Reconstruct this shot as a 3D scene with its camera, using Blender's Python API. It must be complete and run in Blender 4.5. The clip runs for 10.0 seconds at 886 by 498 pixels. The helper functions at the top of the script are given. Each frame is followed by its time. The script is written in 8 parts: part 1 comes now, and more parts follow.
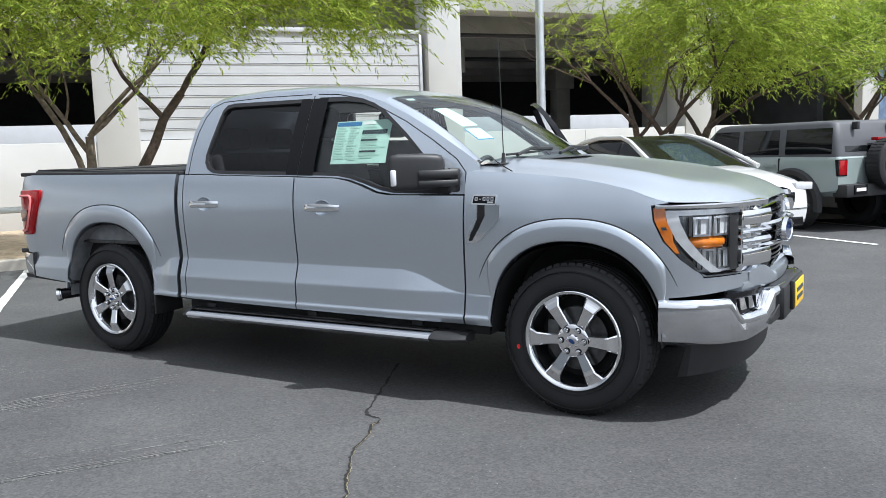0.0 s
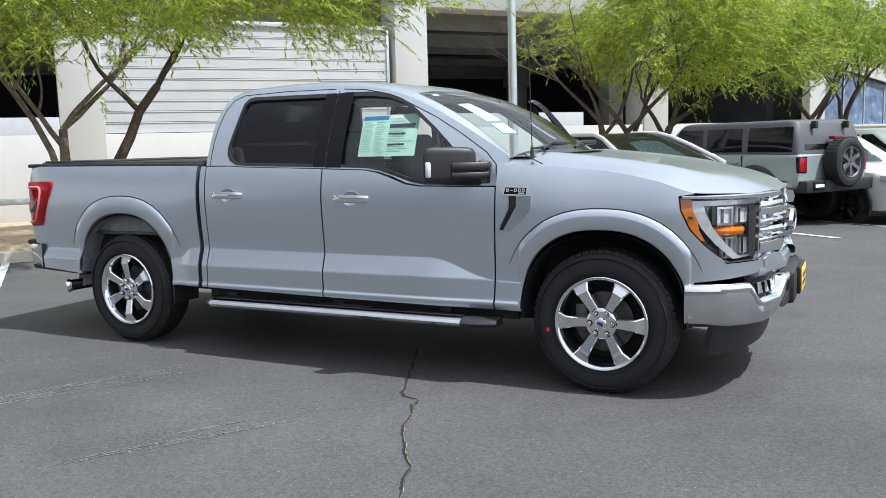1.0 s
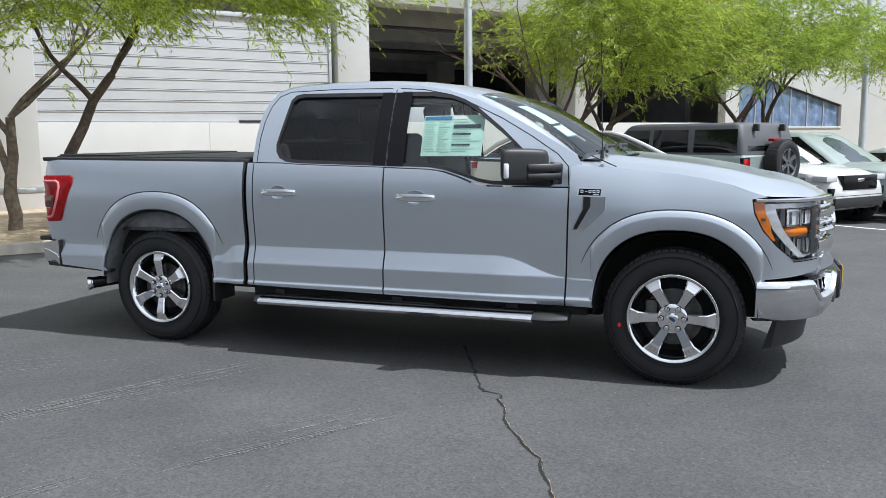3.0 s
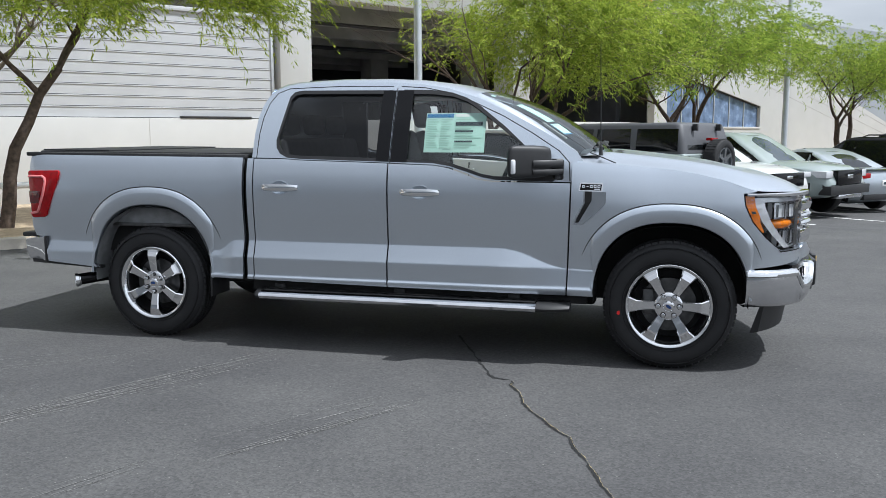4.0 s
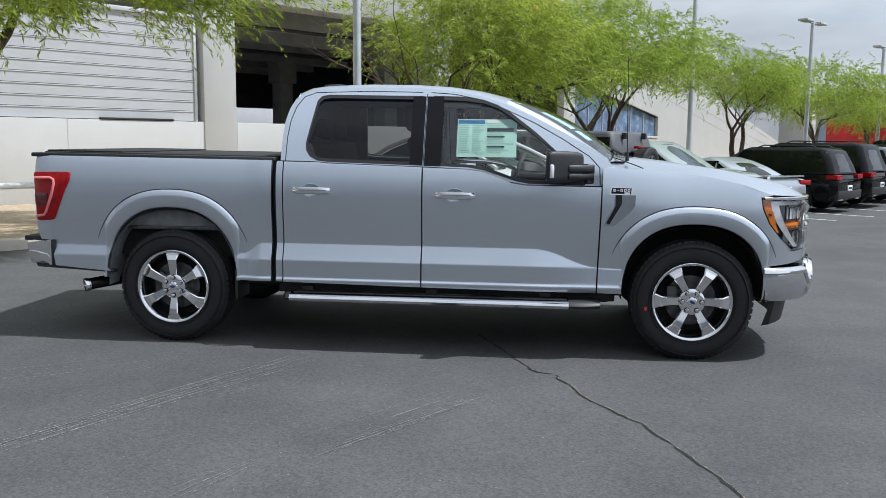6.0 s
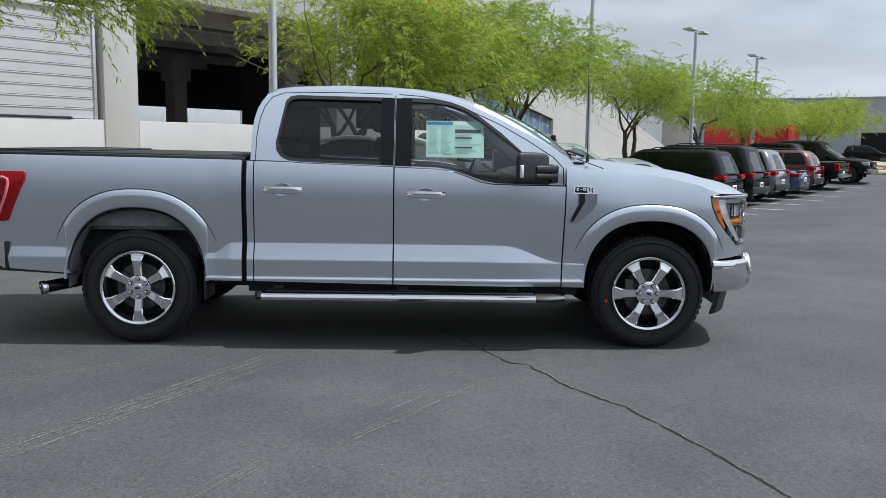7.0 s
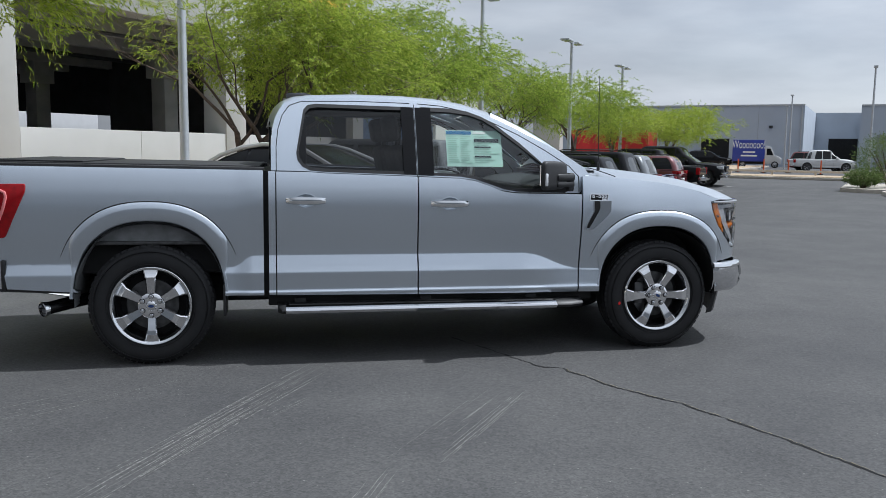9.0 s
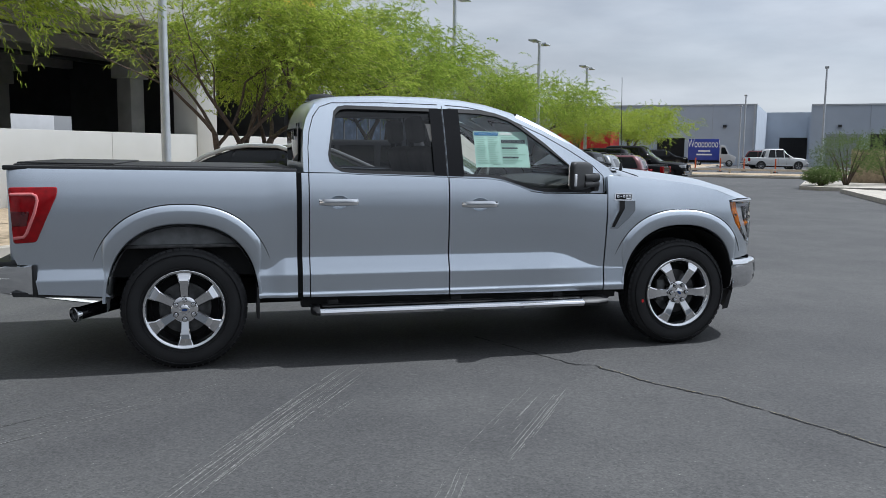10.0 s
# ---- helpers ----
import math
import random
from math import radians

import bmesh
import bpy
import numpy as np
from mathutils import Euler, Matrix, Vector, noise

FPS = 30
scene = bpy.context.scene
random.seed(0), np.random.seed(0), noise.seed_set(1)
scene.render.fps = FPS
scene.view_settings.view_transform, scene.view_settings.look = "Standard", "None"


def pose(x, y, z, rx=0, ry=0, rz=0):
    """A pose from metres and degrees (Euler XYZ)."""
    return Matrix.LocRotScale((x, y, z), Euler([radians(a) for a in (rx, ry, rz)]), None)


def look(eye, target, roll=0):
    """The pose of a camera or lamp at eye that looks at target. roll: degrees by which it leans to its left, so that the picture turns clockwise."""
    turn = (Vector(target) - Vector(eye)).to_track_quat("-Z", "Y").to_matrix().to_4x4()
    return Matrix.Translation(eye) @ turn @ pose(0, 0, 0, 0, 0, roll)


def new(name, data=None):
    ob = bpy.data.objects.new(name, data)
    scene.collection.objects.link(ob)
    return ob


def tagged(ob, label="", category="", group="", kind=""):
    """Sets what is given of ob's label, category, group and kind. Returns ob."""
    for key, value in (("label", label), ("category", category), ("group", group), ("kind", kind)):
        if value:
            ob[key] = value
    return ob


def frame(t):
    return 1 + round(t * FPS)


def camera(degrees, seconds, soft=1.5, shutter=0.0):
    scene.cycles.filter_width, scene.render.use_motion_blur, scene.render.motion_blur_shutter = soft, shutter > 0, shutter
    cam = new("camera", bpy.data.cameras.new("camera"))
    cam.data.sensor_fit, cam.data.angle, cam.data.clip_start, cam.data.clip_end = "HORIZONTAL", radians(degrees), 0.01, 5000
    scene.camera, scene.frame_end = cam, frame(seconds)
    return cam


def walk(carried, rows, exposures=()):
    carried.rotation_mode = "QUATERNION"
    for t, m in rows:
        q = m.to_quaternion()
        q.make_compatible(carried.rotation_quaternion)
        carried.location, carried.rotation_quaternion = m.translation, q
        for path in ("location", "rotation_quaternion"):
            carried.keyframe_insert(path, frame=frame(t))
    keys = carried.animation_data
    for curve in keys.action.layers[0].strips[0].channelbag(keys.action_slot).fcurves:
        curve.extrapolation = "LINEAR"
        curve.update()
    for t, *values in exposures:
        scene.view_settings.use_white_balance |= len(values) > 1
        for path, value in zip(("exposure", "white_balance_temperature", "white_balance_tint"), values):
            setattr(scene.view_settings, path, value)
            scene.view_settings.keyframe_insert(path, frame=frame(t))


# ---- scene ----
cam = camera(56.2, 10.0, soft=0.8)
PATH = [
    (0, (5.321, -4.99, 1.433), (4.305, -3.284, 1.198), -2.0),
    (0.5, (5.172, -5.236, 1.428), (4.205, -3.502, 1.19), -1.9),
    (1, (4.997, -5.43, 1.429), (4.094, -3.662, 1.182), -1.6),
    (1.5, (4.737, -5.499, 1.429), (3.904, -3.698, 1.181), -1.3),
    (2, (4.507, -5.739, 1.426), (3.728, -3.914, 1.174), -0.9),
    (2.2, (4.425, -5.822, 1.43), (3.659, -3.991, 1.183), -0.9),
    (3.3, (3.932, -6.064, 1.512), (3.321, -4.18, 1.234), -0.4),
    (3.5, (3.844, -6.173, 1.513), (3.286, -4.273, 1.235), -0.3),
    (4, (3.605, -6.297, 1.494), (3.108, -4.379, 1.22), -0.2),
    (4.5, (3.347, -6.344, 1.51), (2.889, -4.416, 1.239), -0.1),
    (5, (3.132, -6.596, 1.512), (2.729, -4.656, 1.244), 0.1),
    (5.2, (3.054, -6.628, 1.494), (2.679, -4.681, 1.232), -0.0),
    (6.3, (2.46, -6.723, 1.485), (2.31, -4.746, 1.224), 0.7),
    (6.5, (2.336, -6.849, 1.505), (2.245, -4.868, 1.244), 0.7),
    (7, (2.059, -6.879, 1.481), (2.103, -4.896, 1.226), 0.9),
    (7.5, (1.772, -6.829, 1.497), (1.922, -4.85, 1.25), 0.9),
    (8, (1.449, -6.914, 1.493), (1.722, -4.948, 1.248), 1.0),
    (8.5, (1.152, -6.831, 1.473), (1.498, -4.876, 1.23), 1.0),
    (9, (0.861, -6.787, 1.491), (1.247, -4.839, 1.254), 0.8),
    (9.5, (0.538, -6.848, 1.493), (0.994, -4.915, 1.259), 0.7),
    (10, (0.331, -6.711, 1.493), (0.819, -4.786, 1.257), 0.6),
]
EXPOSURES = [(0.0, 0.36, 5950, 8), (2.0, 0.33, 5950, 8), (3.5, 0.14, 5930, 8), (5.0, 0.05, 5900, 8), (6.5, -0.08, 5850, 8), (8.0, -0.24, 5830, 8), (10.0, -0.28, 5830, 8)]
walk(cam, [(t, look(eye, target, roll)) for t, eye, target, roll in PATH], EXPOSURES)

# ---- world, sun, exposure ----
SUN_DIR = Vector((0.60, 0.02, 1.0)).normalized()
sun_data = bpy.data.lights.new("sun", "SUN")
sun_data.energy, sun_data.angle, sun_data.color = 5.0, radians(0.6), (1.0, 0.97, 0.93)
sun = new("sun", sun_data)
sun.matrix_world = look(SUN_DIR * 60, (0, 0, 0))


def build_world():
    w = bpy.data.worlds.new("sky")
    scene.world = w
    w.use_nodes = True
    nt = w.node_tree
    nt.nodes.clear()
    N, L = nt.nodes.new, nt.links.new
    out, bg = N("ShaderNodeOutputWorld"), N("ShaderNodeBackground")
    sky = N("ShaderNodeTexSky")
    sky.sky_type, sky.sun_disc = "NISHITA", False
    sky.sun_elevation = math.asin(SUN_DIR.z)
    sky.sun_rotation = math.atan2(SUN_DIR.x, SUN_DIR.y)
    sky.air_density, sky.dust_density = 1.0, 2.0
    # broken high cloud over the blue
    tc, mp = N("ShaderNodeTexCoord"), N("ShaderNodeMapping")
    mp.inputs["Scale"].default_value = (1.6, 1.6, 6.0)
    no = N("ShaderNodeTexNoise")
    no.inputs["Scale"].default_value, no.inputs["Detail"].default_value, no.inputs["Roughness"].default_value = 1.7, 8, 0.55
    ramp = N("ShaderNodeValToRGB")
    ramp.color_ramp.elements[0].position, ramp.color_ramp.elements[0].color = 0.30, (0.72, 0.72, 0.72, 1)
    ramp.color_ramp.elements[1].position, ramp.color_ramp.elements[1].color = 0.62, (0.97, 0.97, 0.97, 1)
    no2 = N("ShaderNodeTexNoise")
    no2.inputs["Scale"].default_value, no2.inputs["Detail"].default_value = 2.6, 6
    cl = N("ShaderNodeValToRGB")
    cl.color_ramp.elements[0].position, cl.color_ramp.elements[0].color = 0.32, (5.3, 5.4, 5.7, 1)
    cl.color_ramp.elements[1].position, cl.color_ramp.elements[1].color = 0.70, (8.0, 8.0, 8.1, 1)
    mix = N("ShaderNodeMixRGB")
    L(tc.outputs["Generated"], mp.inputs["Vector"])
    L(mp.outputs["Vector"], no.inputs["Vector"])
    L(mp.outputs["Vector"], no2.inputs["Vector"])
    L(no.outputs["Fac"], ramp.inputs["Fac"])
    L(no2.outputs["Fac"], cl.inputs["Fac"])
    L(ramp.outputs["Color"], mix.inputs["Fac"])
    L(sky.outputs["Color"], mix.inputs["Color1"])
    L(cl.outputs["Color"], mix.inputs["Color2"])
    # thin cloud glows towards the sun and dulls away from it
    dot, glow, lit = N("ShaderNodeVectorMath"), N("ShaderNodeMapRange"), N("ShaderNodeMixRGB")
    dot.operation = "DOT_PRODUCT"
    dot.inputs[1].default_value = SUN_DIR
    glow.interpolation_type = "SMOOTHSTEP"
    glow.inputs["From Min"].default_value, glow.inputs["From Max"].default_value = -0.45, 1.0
    glow.inputs["To Min"].default_value, glow.inputs["To Max"].default_value = 0.30, 1.78
    lit.blend_type, lit.inputs["Fac"].default_value = "MULTIPLY", 1
    L(tc.outputs["Generated"], dot.inputs[0])
    L(dot.outputs["Value"], glow.inputs["Value"])
    L(mix.outputs["Color"], lit.inputs["Color1"])
    L(glow.outputs["Result"], lit.inputs["Color2"])
    # pale haze low over the horizon
    sep, hz, haze = N("ShaderNodeSeparateXYZ"), N("ShaderNodeMapRange"), N("ShaderNodeMixRGB")
    hz.interpolation_type = "SMOOTHSTEP"
    hz.inputs["From Min"].default_value, hz.inputs["From Max"].default_value = 0.0, 0.55
    hz.inputs["To Min"].default_value, hz.inputs["To Max"].default_value = 1.10, 1.0
    haze.blend_type, haze.inputs["Fac"].default_value = "MULTIPLY", 1
    L(tc.outputs["Generated"], sep.inputs["Vector"])
    L(sep.outputs["Z"], hz.inputs["Value"])
    L(lit.outputs["Color"], haze.inputs["Color1"])
    L(hz.outputs["Result"], haze.inputs["Color2"])
    L(haze.outputs["Color"], bg.inputs["Color"])
    bg.inputs["Strength"].default_value = 0.09
    L(bg.outputs["Background"], out.inputs["Surface"])


build_world()

# ---- materials ----
def mat(name, color, rough=0.6, metal=0.0, var=0.0, scale=6.0, bump=0.0, bscale=60.0, coat=0.0, rvar=0.0, color2=None, detail=6.0, spec=0.5, tiny=0.0, tscale=400.0, rand=0.0):
    """A surface with colour varied at two scales and fine relief, in metres of the object."""
    m = bpy.data.materials.new(name)
    m.use_nodes = True
    nt = m.node_tree
    N, L = nt.nodes.new, nt.links.new
    b = nt.nodes["Principled BSDF"]
    b.inputs["Roughness"].default_value = rough
    b.inputs["Metallic"].default_value = metal
    b.inputs["Specular IOR Level"].default_value = spec
    b.inputs["Base Color"].default_value = (*color, 1)
    if coat:
        b.inputs["Coat Weight"].default_value, b.inputs["Coat Roughness"].default_value = coat, 0.03
    tc = N("ShaderNodeTexCoord")
    c = None
    if var or color2:
        n1 = N("ShaderNodeTexNoise")
        n1.inputs["Scale"].default_value, n1.inputs["Detail"].default_value = scale, detail
        L(tc.outputs["Object"], n1.inputs["Vector"])
        r = N("ShaderNodeValToRGB")
        lo = color2 or tuple(max(0, v * (1 - var)) for v in color)
        hi = color if color2 else tuple(min(1, v * (1 + var)) for v in color)
        r.color_ramp.elements[0].position, r.color_ramp.elements[1].position = 0.32, 0.68
        r.color_ramp.elements[0].color, r.color_ramp.elements[1].color = (*lo, 1), (*hi, 1)
        L(n1.outputs["Fac"], r.inputs["Fac"])
        c = r.outputs["Color"]
        if rvar:
            mr = N("ShaderNodeMapRange")
            mr.inputs["To Min"].default_value, mr.inputs["To Max"].default_value = max(0, rough - rvar), min(1, rough + rvar)
            L(n1.outputs["Fac"], mr.inputs["Value"])
            L(mr.outputs["Result"], b.inputs["Roughness"])
    if tiny:
        n3 = N("ShaderNodeTexNoise")
        n3.inputs["Scale"].default_value, n3.inputs["Detail"].default_value = tscale, 2
        L(tc.outputs["Object"], n3.inputs["Vector"])
        mr = N("ShaderNodeMapRange")
        mr.inputs["From Min"].default_value, mr.inputs["From Max"].default_value = 0.3, 0.7
        mr.inputs["To Min"].default_value, mr.inputs["To Max"].default_value = 1 - tiny, 1 + tiny
        L(n3.outputs["Fac"], mr.inputs["Value"])
        mx = N("ShaderNodeMixRGB")
        mx.blend_type, mx.inputs["Fac"].default_value = "MULTIPLY", 1
        if c:
            L(c, mx.inputs["Color1"])
        else:
            mx.inputs["Color1"].default_value = (*color, 1)
        L(mr.outputs["Result"], mx.inputs["Color2"])
        c = mx.outputs["Color"]
    if rand:
        oi, mr = N("ShaderNodeObjectInfo"), N("ShaderNodeMapRange")
        mr.inputs["To Min"].default_value, mr.inputs["To Max"].default_value = 1 - rand, 1 + rand
        L(oi.outputs["Random"], mr.inputs["Value"])
        mx = N("ShaderNodeMixRGB")
        mx.blend_type, mx.inputs["Fac"].default_value = "MULTIPLY", 1
        if c:
            L(c, mx.inputs["Color1"])
        else:
            mx.inputs["Color1"].default_value = (*color, 1)
        L(mr.outputs["Result"], mx.inputs["Color2"])
        c = mx.outputs["Color"]
    if c:
        L(c, b.inputs["Base Color"])
    if bump:
        n2, bp = N("ShaderNodeTexNoise"), N("ShaderNodeBump")
        n2.inputs["Scale"].default_value, n2.inputs["Detail"].default_value = bscale, 5
        L(tc.outputs["Object"], n2.inputs["Vector"])
        bp.inputs["Strength"].default_value, bp.inputs["Distance"].default_value = min(1, bump * 20), bump
        L(n2.outputs["Fac"], bp.inputs["Height"])
        L(bp.outputs["Normal"], b.inputs["Normal"])
    return m


def glass(name, tint, rough=0.0, ior=1.42):
    """A thin tinted pane: gloss by Fresnel over a clear, coloured pass."""
    m = bpy.data.materials.new(name)
    m.use_nodes = True
    nt = m.node_tree
    nt.nodes.clear()
    N, L = nt.nodes.new, nt.links.new
    out, mx, tr, gl, fr = N("ShaderNodeOutputMaterial"), N("ShaderNodeMixShader"), N("ShaderNodeBsdfTransparent"), N("ShaderNodeBsdfGlossy"), N("ShaderNodeFresnel")
    tr.inputs["Color"].default_value = (*tint, 1)
    gl.inputs["Roughness"].default_value = rough
    fr.inputs["IOR"].default_value = ior
    L(fr.outputs["Fac"], mx.inputs["Fac"])
    L(tr.outputs["BSDF"], mx.inputs[1])
    L(gl.outputs["BSDF"], mx.inputs[2])
    L(mx.outputs["Shader"], out.inputs["Surface"])
    return m


def leaf_mat(name, a, b2):
    m = bpy.data.materials.new(name)
    m.use_nodes = True
    nt = m.node_tree
    nt.nodes.clear()
    N, L = nt.nodes.new, nt.links.new
    out, mx, di, tl = N("ShaderNodeOutputMaterial"), N("ShaderNodeMixShader"), N("ShaderNodeBsdfDiffuse"), N("ShaderNodeBsdfTranslucent")
    g, r = N("ShaderNodeNewGeometry"), N("ShaderNodeValToRGB")
    r.color_ramp.elements[0].color, r.color_ramp.elements[1].color = (*a, 1), (*b2, 1)
    L(g.outputs["Random Per Island"], r.inputs["Fac"])
    L(r.outputs["Color"], di.inputs["Color"])
    L(r.outputs["Color"], tl.inputs["Color"])
    mx.inputs["Fac"].default_value = 0.48
    L(di.outputs["BSDF"], mx.inputs[1])
    L(tl.outputs["BSDF"], mx.inputs[2])
    L(mx.outputs["Shader"], out.inputs["Surface"])
    return m


def asphalt_mat():
    m = bpy.data.materials.new("asphalt")
    m.use_nodes = True
    nt = m.node_tree
    N, L = nt.nodes.new, nt.links.new
    b = nt.nodes["Principled BSDF"]
    tc = N("ShaderNodeTexCoord")

    def noise_at(sc, det, rough=0.5):
        n = N("ShaderNodeTexNoise")
        n.inputs["Scale"].default_value, n.inputs["Detail"].default_value, n.inputs["Roughness"].default_value = sc, det, rough
        L(tc.outputs["Object"], n.inputs["Vector"])
        return n.outputs["Fac"]

    def ramp(fac, p0, c0, p1, c1):
        r = N("ShaderNodeValToRGB")
        r.color_ramp.elements[0].position, r.color_ramp.elements[1].position = p0, p1
        r.color_ramp.elements[0].color, r.color_ramp.elements[1].color = (*c0, 1), (*c1, 1)
        L(fac, r.inputs["Fac"])
        return r.outputs["Color"]

    def mul(a, c):
        x = N("ShaderNodeMixRGB")
        x.blend_type, x.inputs["Fac"].default_value = "MULTIPLY", 1
        L(a, x.inputs["Color1"])
        L(c, x.inputs["Color2"])
        return x.outputs["Color"]

    base = ramp(noise_at(0.35, 5), 0.3, (0.064, 0.0636, 0.065), 0.7, (0.087, 0.0862, 0.0857))
    worn = ramp(noise_at(1.3, 6, 0.6), 0.32, (0.84, 0.84, 0.85), 0.7, (1.14, 1.135, 1.12))
    vo = N("ShaderNodeTexVoronoi")
    vo.inputs["Scale"].default_value = 95
    L(tc.outputs["Object"], vo.inputs["Vector"])
    grit = ramp(vo.outputs["Color"], 0.1, (0.76, 0.76, 0.76), 0.9, (1.24, 1.24, 1.23))
    fine = ramp(noise_at(34, 4, 0.75), 0.3, (0.80, 0.80, 0.80), 0.7, (1.22, 1.22, 1.22))
    v2 = N("ShaderNodeTexVoronoi")
    v2.inputs["Scale"].default_value = 17
    L(tc.outputs["Object"], v2.inputs["Vector"])
    speck = ramp(v2.outputs["Distance"], 0.04, (2.6, 2.55, 2.4), 0.085, (1, 1, 1))
    L(mul(mul(mul(mul(base, worn), grit), fine), speck), b.inputs["Base Color"])
    b.inputs["Roughness"].default_value = 0.82
    b.inputs["Specular IOR Level"].default_value = 0.35
    bp = N("ShaderNodeBump")
    bp.inputs["Strength"].default_value, bp.inputs["Distance"].default_value = 0.4, 0.003
    L(vo.outputs["Distance"], bp.inputs["Height"])
    L(bp.outputs["Normal"], b.inputs["Normal"])
    return m


ASPHALT = asphalt_mat()
STRIPE = mat("worn white road paint", (0.62, 0.62, 0.60), 0.75, var=0.25, scale=14, bump=0.001, bscale=200, tiny=0.25, tscale=120)
CRACK = mat("crack shadow and tar", (0.012, 0.012, 0.012), 0.9, var=0.4, scale=30)
CRACK_DIRT = mat("dry grit in the crack", (0.28, 0.23, 0.13), 0.95, var=0.4, scale=40)
CONCRETE = mat("kerb concrete", (0.47, 0.43, 0.37), 0.9, var=0.14, scale=5, bump=0.002, bscale=80, tiny=0.12)
DIRT = mat("tan desert soil and gravel", (0.40, 0.31, 0.21), 0.95, var=0.25, scale=7, bump=0.012, bscale=40, tiny=0.25, tscale=90)
STUCCO = mat("white painted stucco", (0.51, 0.505, 0.49), 0.85, var=0.035, scale=1.3, bump=0.0015, bscale=140)
SIDING = mat("white painted metal siding", (0.49, 0.495, 0.505), 0.5, var=0.04, scale=2.0)
GAR_CONC = mat("bare garage concrete", (0.42, 0.41, 0.39), 0.85, var=0.15, scale=1.5, bump=0.002, bscale=60)
# near-black colour that holds the shade deep in the garage
GAR_SHADE = mat("dark garage colour with shade painted in", (0.045, 0.045, 0.05), 0.8, var=0.2, scale=2)
GALV = mat("galvanised pole steel", (0.56, 0.58, 0.60), 0.45, metal=0.55, var=0.08, scale=5)
RAIL_WHITE = mat("white painted pipe", (0.75, 0.76, 0.76), 0.5, var=0.06, scale=8)
DARK_METAL = mat("dark bronze metal", (0.05, 0.05, 0.055), 0.45, metal=0.4, var=0.15, scale=8)
BLUE_PANE = mat("blue grey screened window", (0.16, 0.22, 0.34), 0.25, var=0.35, scale=3.5, rvar=0.1)
GREY_WALL = mat("pale blue grey tilt-up wall", (0.50, 0.55, 0.62), 0.85, var=0.05, scale=0.4)
GREY_WALL2 = mat("grey upper storey panel", (0.30, 0.32, 0.34), 0.8, var=0.06, scale=0.6)
RED_PAINT = mat("red painted hoarding", (0.50, 0.018, 0.022), 0.55, var=0.2, scale=1.2)
YELLOW = mat("yellow sign panel", (0.75, 0.42, 0.03), 0.5, var=0.12, scale=1.5)
BARK = mat("dark mesquite bark", (0.085, 0.06, 0.045), 0.9, var=0.4, scale=18, bump=0.01, bscale=45)
BARK_G = mat("grey brown limb bark", (0.17, 0.135, 0.10), 0.9, var=0.35, scale=16, bump=0.008, bscale=50)
LEAF_A = leaf_mat("yellow green leaflets", (0.17, 0.26, 0.035), (0.56, 0.63, 0.12))
LEAF_B = leaf_mat("mid green leaflets", (0.13, 0.23, 0.035), (0.50, 0.59, 0.11))
LEAF_C = leaf_mat("grey green bush leaves", (0.08, 0.13, 0.045), (0.20, 0.25, 0.09))
# vehicles
def paint(name, color, metal=0.75, rough=0.34, flake=0.10, coat=1.0, spec=0.5):
    m = mat(name, color, rough, metal=metal, coat=coat, tiny=flake, tscale=900, spec=spec)
    return m


SILVER = paint("silver metallic paint", (0.624, 0.675, 0.735), 0.94, 0.29, 0.22, coat=0.45)
WHITE_P = paint("white car paint", (0.62, 0.62, 0.615), 0.0, 0.4, 0.02)
BLACK_P = paint("black car paint", (0.006, 0.006, 0.007), 0.0, 0.4, 0.05, coat=0.45, spec=0.0)
GREYGREEN_P = paint("pale grey green car paint", (0.25, 0.295, 0.285), 0.0, 0.4, 0.02)
SILVERBLUE_P = paint("silver blue car paint", (0.42, 0.46, 0.50), 0.6, 0.35)
BLUE_P = paint("dark blue car paint", (0.03, 0.05, 0.12), 0.3, 0.35)
RED_P = paint("dark red car paint", (0.11, 0.009, 0.012), 0.2, 0.35)
GREY_P = paint("slate grey car paint", (0.13, 0.14, 0.15), 0.5, 0.35)
HARDTOP = mat("charcoal hard top", (0.075, 0.077, 0.084), 0.55, var=0.06, scale=4, tiny=0.1)
PLASTIC = mat("black moulded plastic", (0.018, 0.018, 0.019), 0.5, var=0.15, scale=12, bump=0.0004, bscale=400)
PLASTIC_G = mat("gloss black trim", (0.006, 0.006, 0.007), 0.14, spec=0.22)
RUBBER = mat("tyre rubber", (0.012, 0.012, 0.013), 0.7, var=0.25, scale=9, bump=0.0006, bscale=300)
CHROME = mat("chrome", (0.78, 0.79, 0.80), 0.045, metal=1.0, var=0.02, scale=6)
CHROME_S = mat("satin bumper chrome", (0.66, 0.665, 0.68), 0.11, metal=1.0, var=0.03, scale=5)
CHROME_W = mat("polished wheel chrome", (0.82, 0.82, 0.83), 0.045, metal=1.0, var=0.03, scale=9)
# dark copy of the rim metal, for the dim reflections inside the wheel
BARREL_SHADE = mat("wheel barrel metal darkened for shade", (0.10, 0.10, 0.105), 0.35, metal=0.9, var=0.2, scale=14)
ALLOY = mat("machined alloy", (0.48, 0.48, 0.49), 0.22, metal=1.0, var=0.05, scale=12)
STEEL = mat("brushed brake steel", (0.11, 0.11, 0.11), 0.5, metal=0.9, var=0.3, scale=20)
# also used as painted shade in creases, recesses and openings
UNDER = mat("black underbody and painted shade", (0.010, 0.010, 0.010), 0.85, var=0.4, scale=5)
LINER = mat("grey felt wheel liner", (0.20, 0.205, 0.21), 0.9, var=0.2, scale=14, bump=0.003, bscale=70)
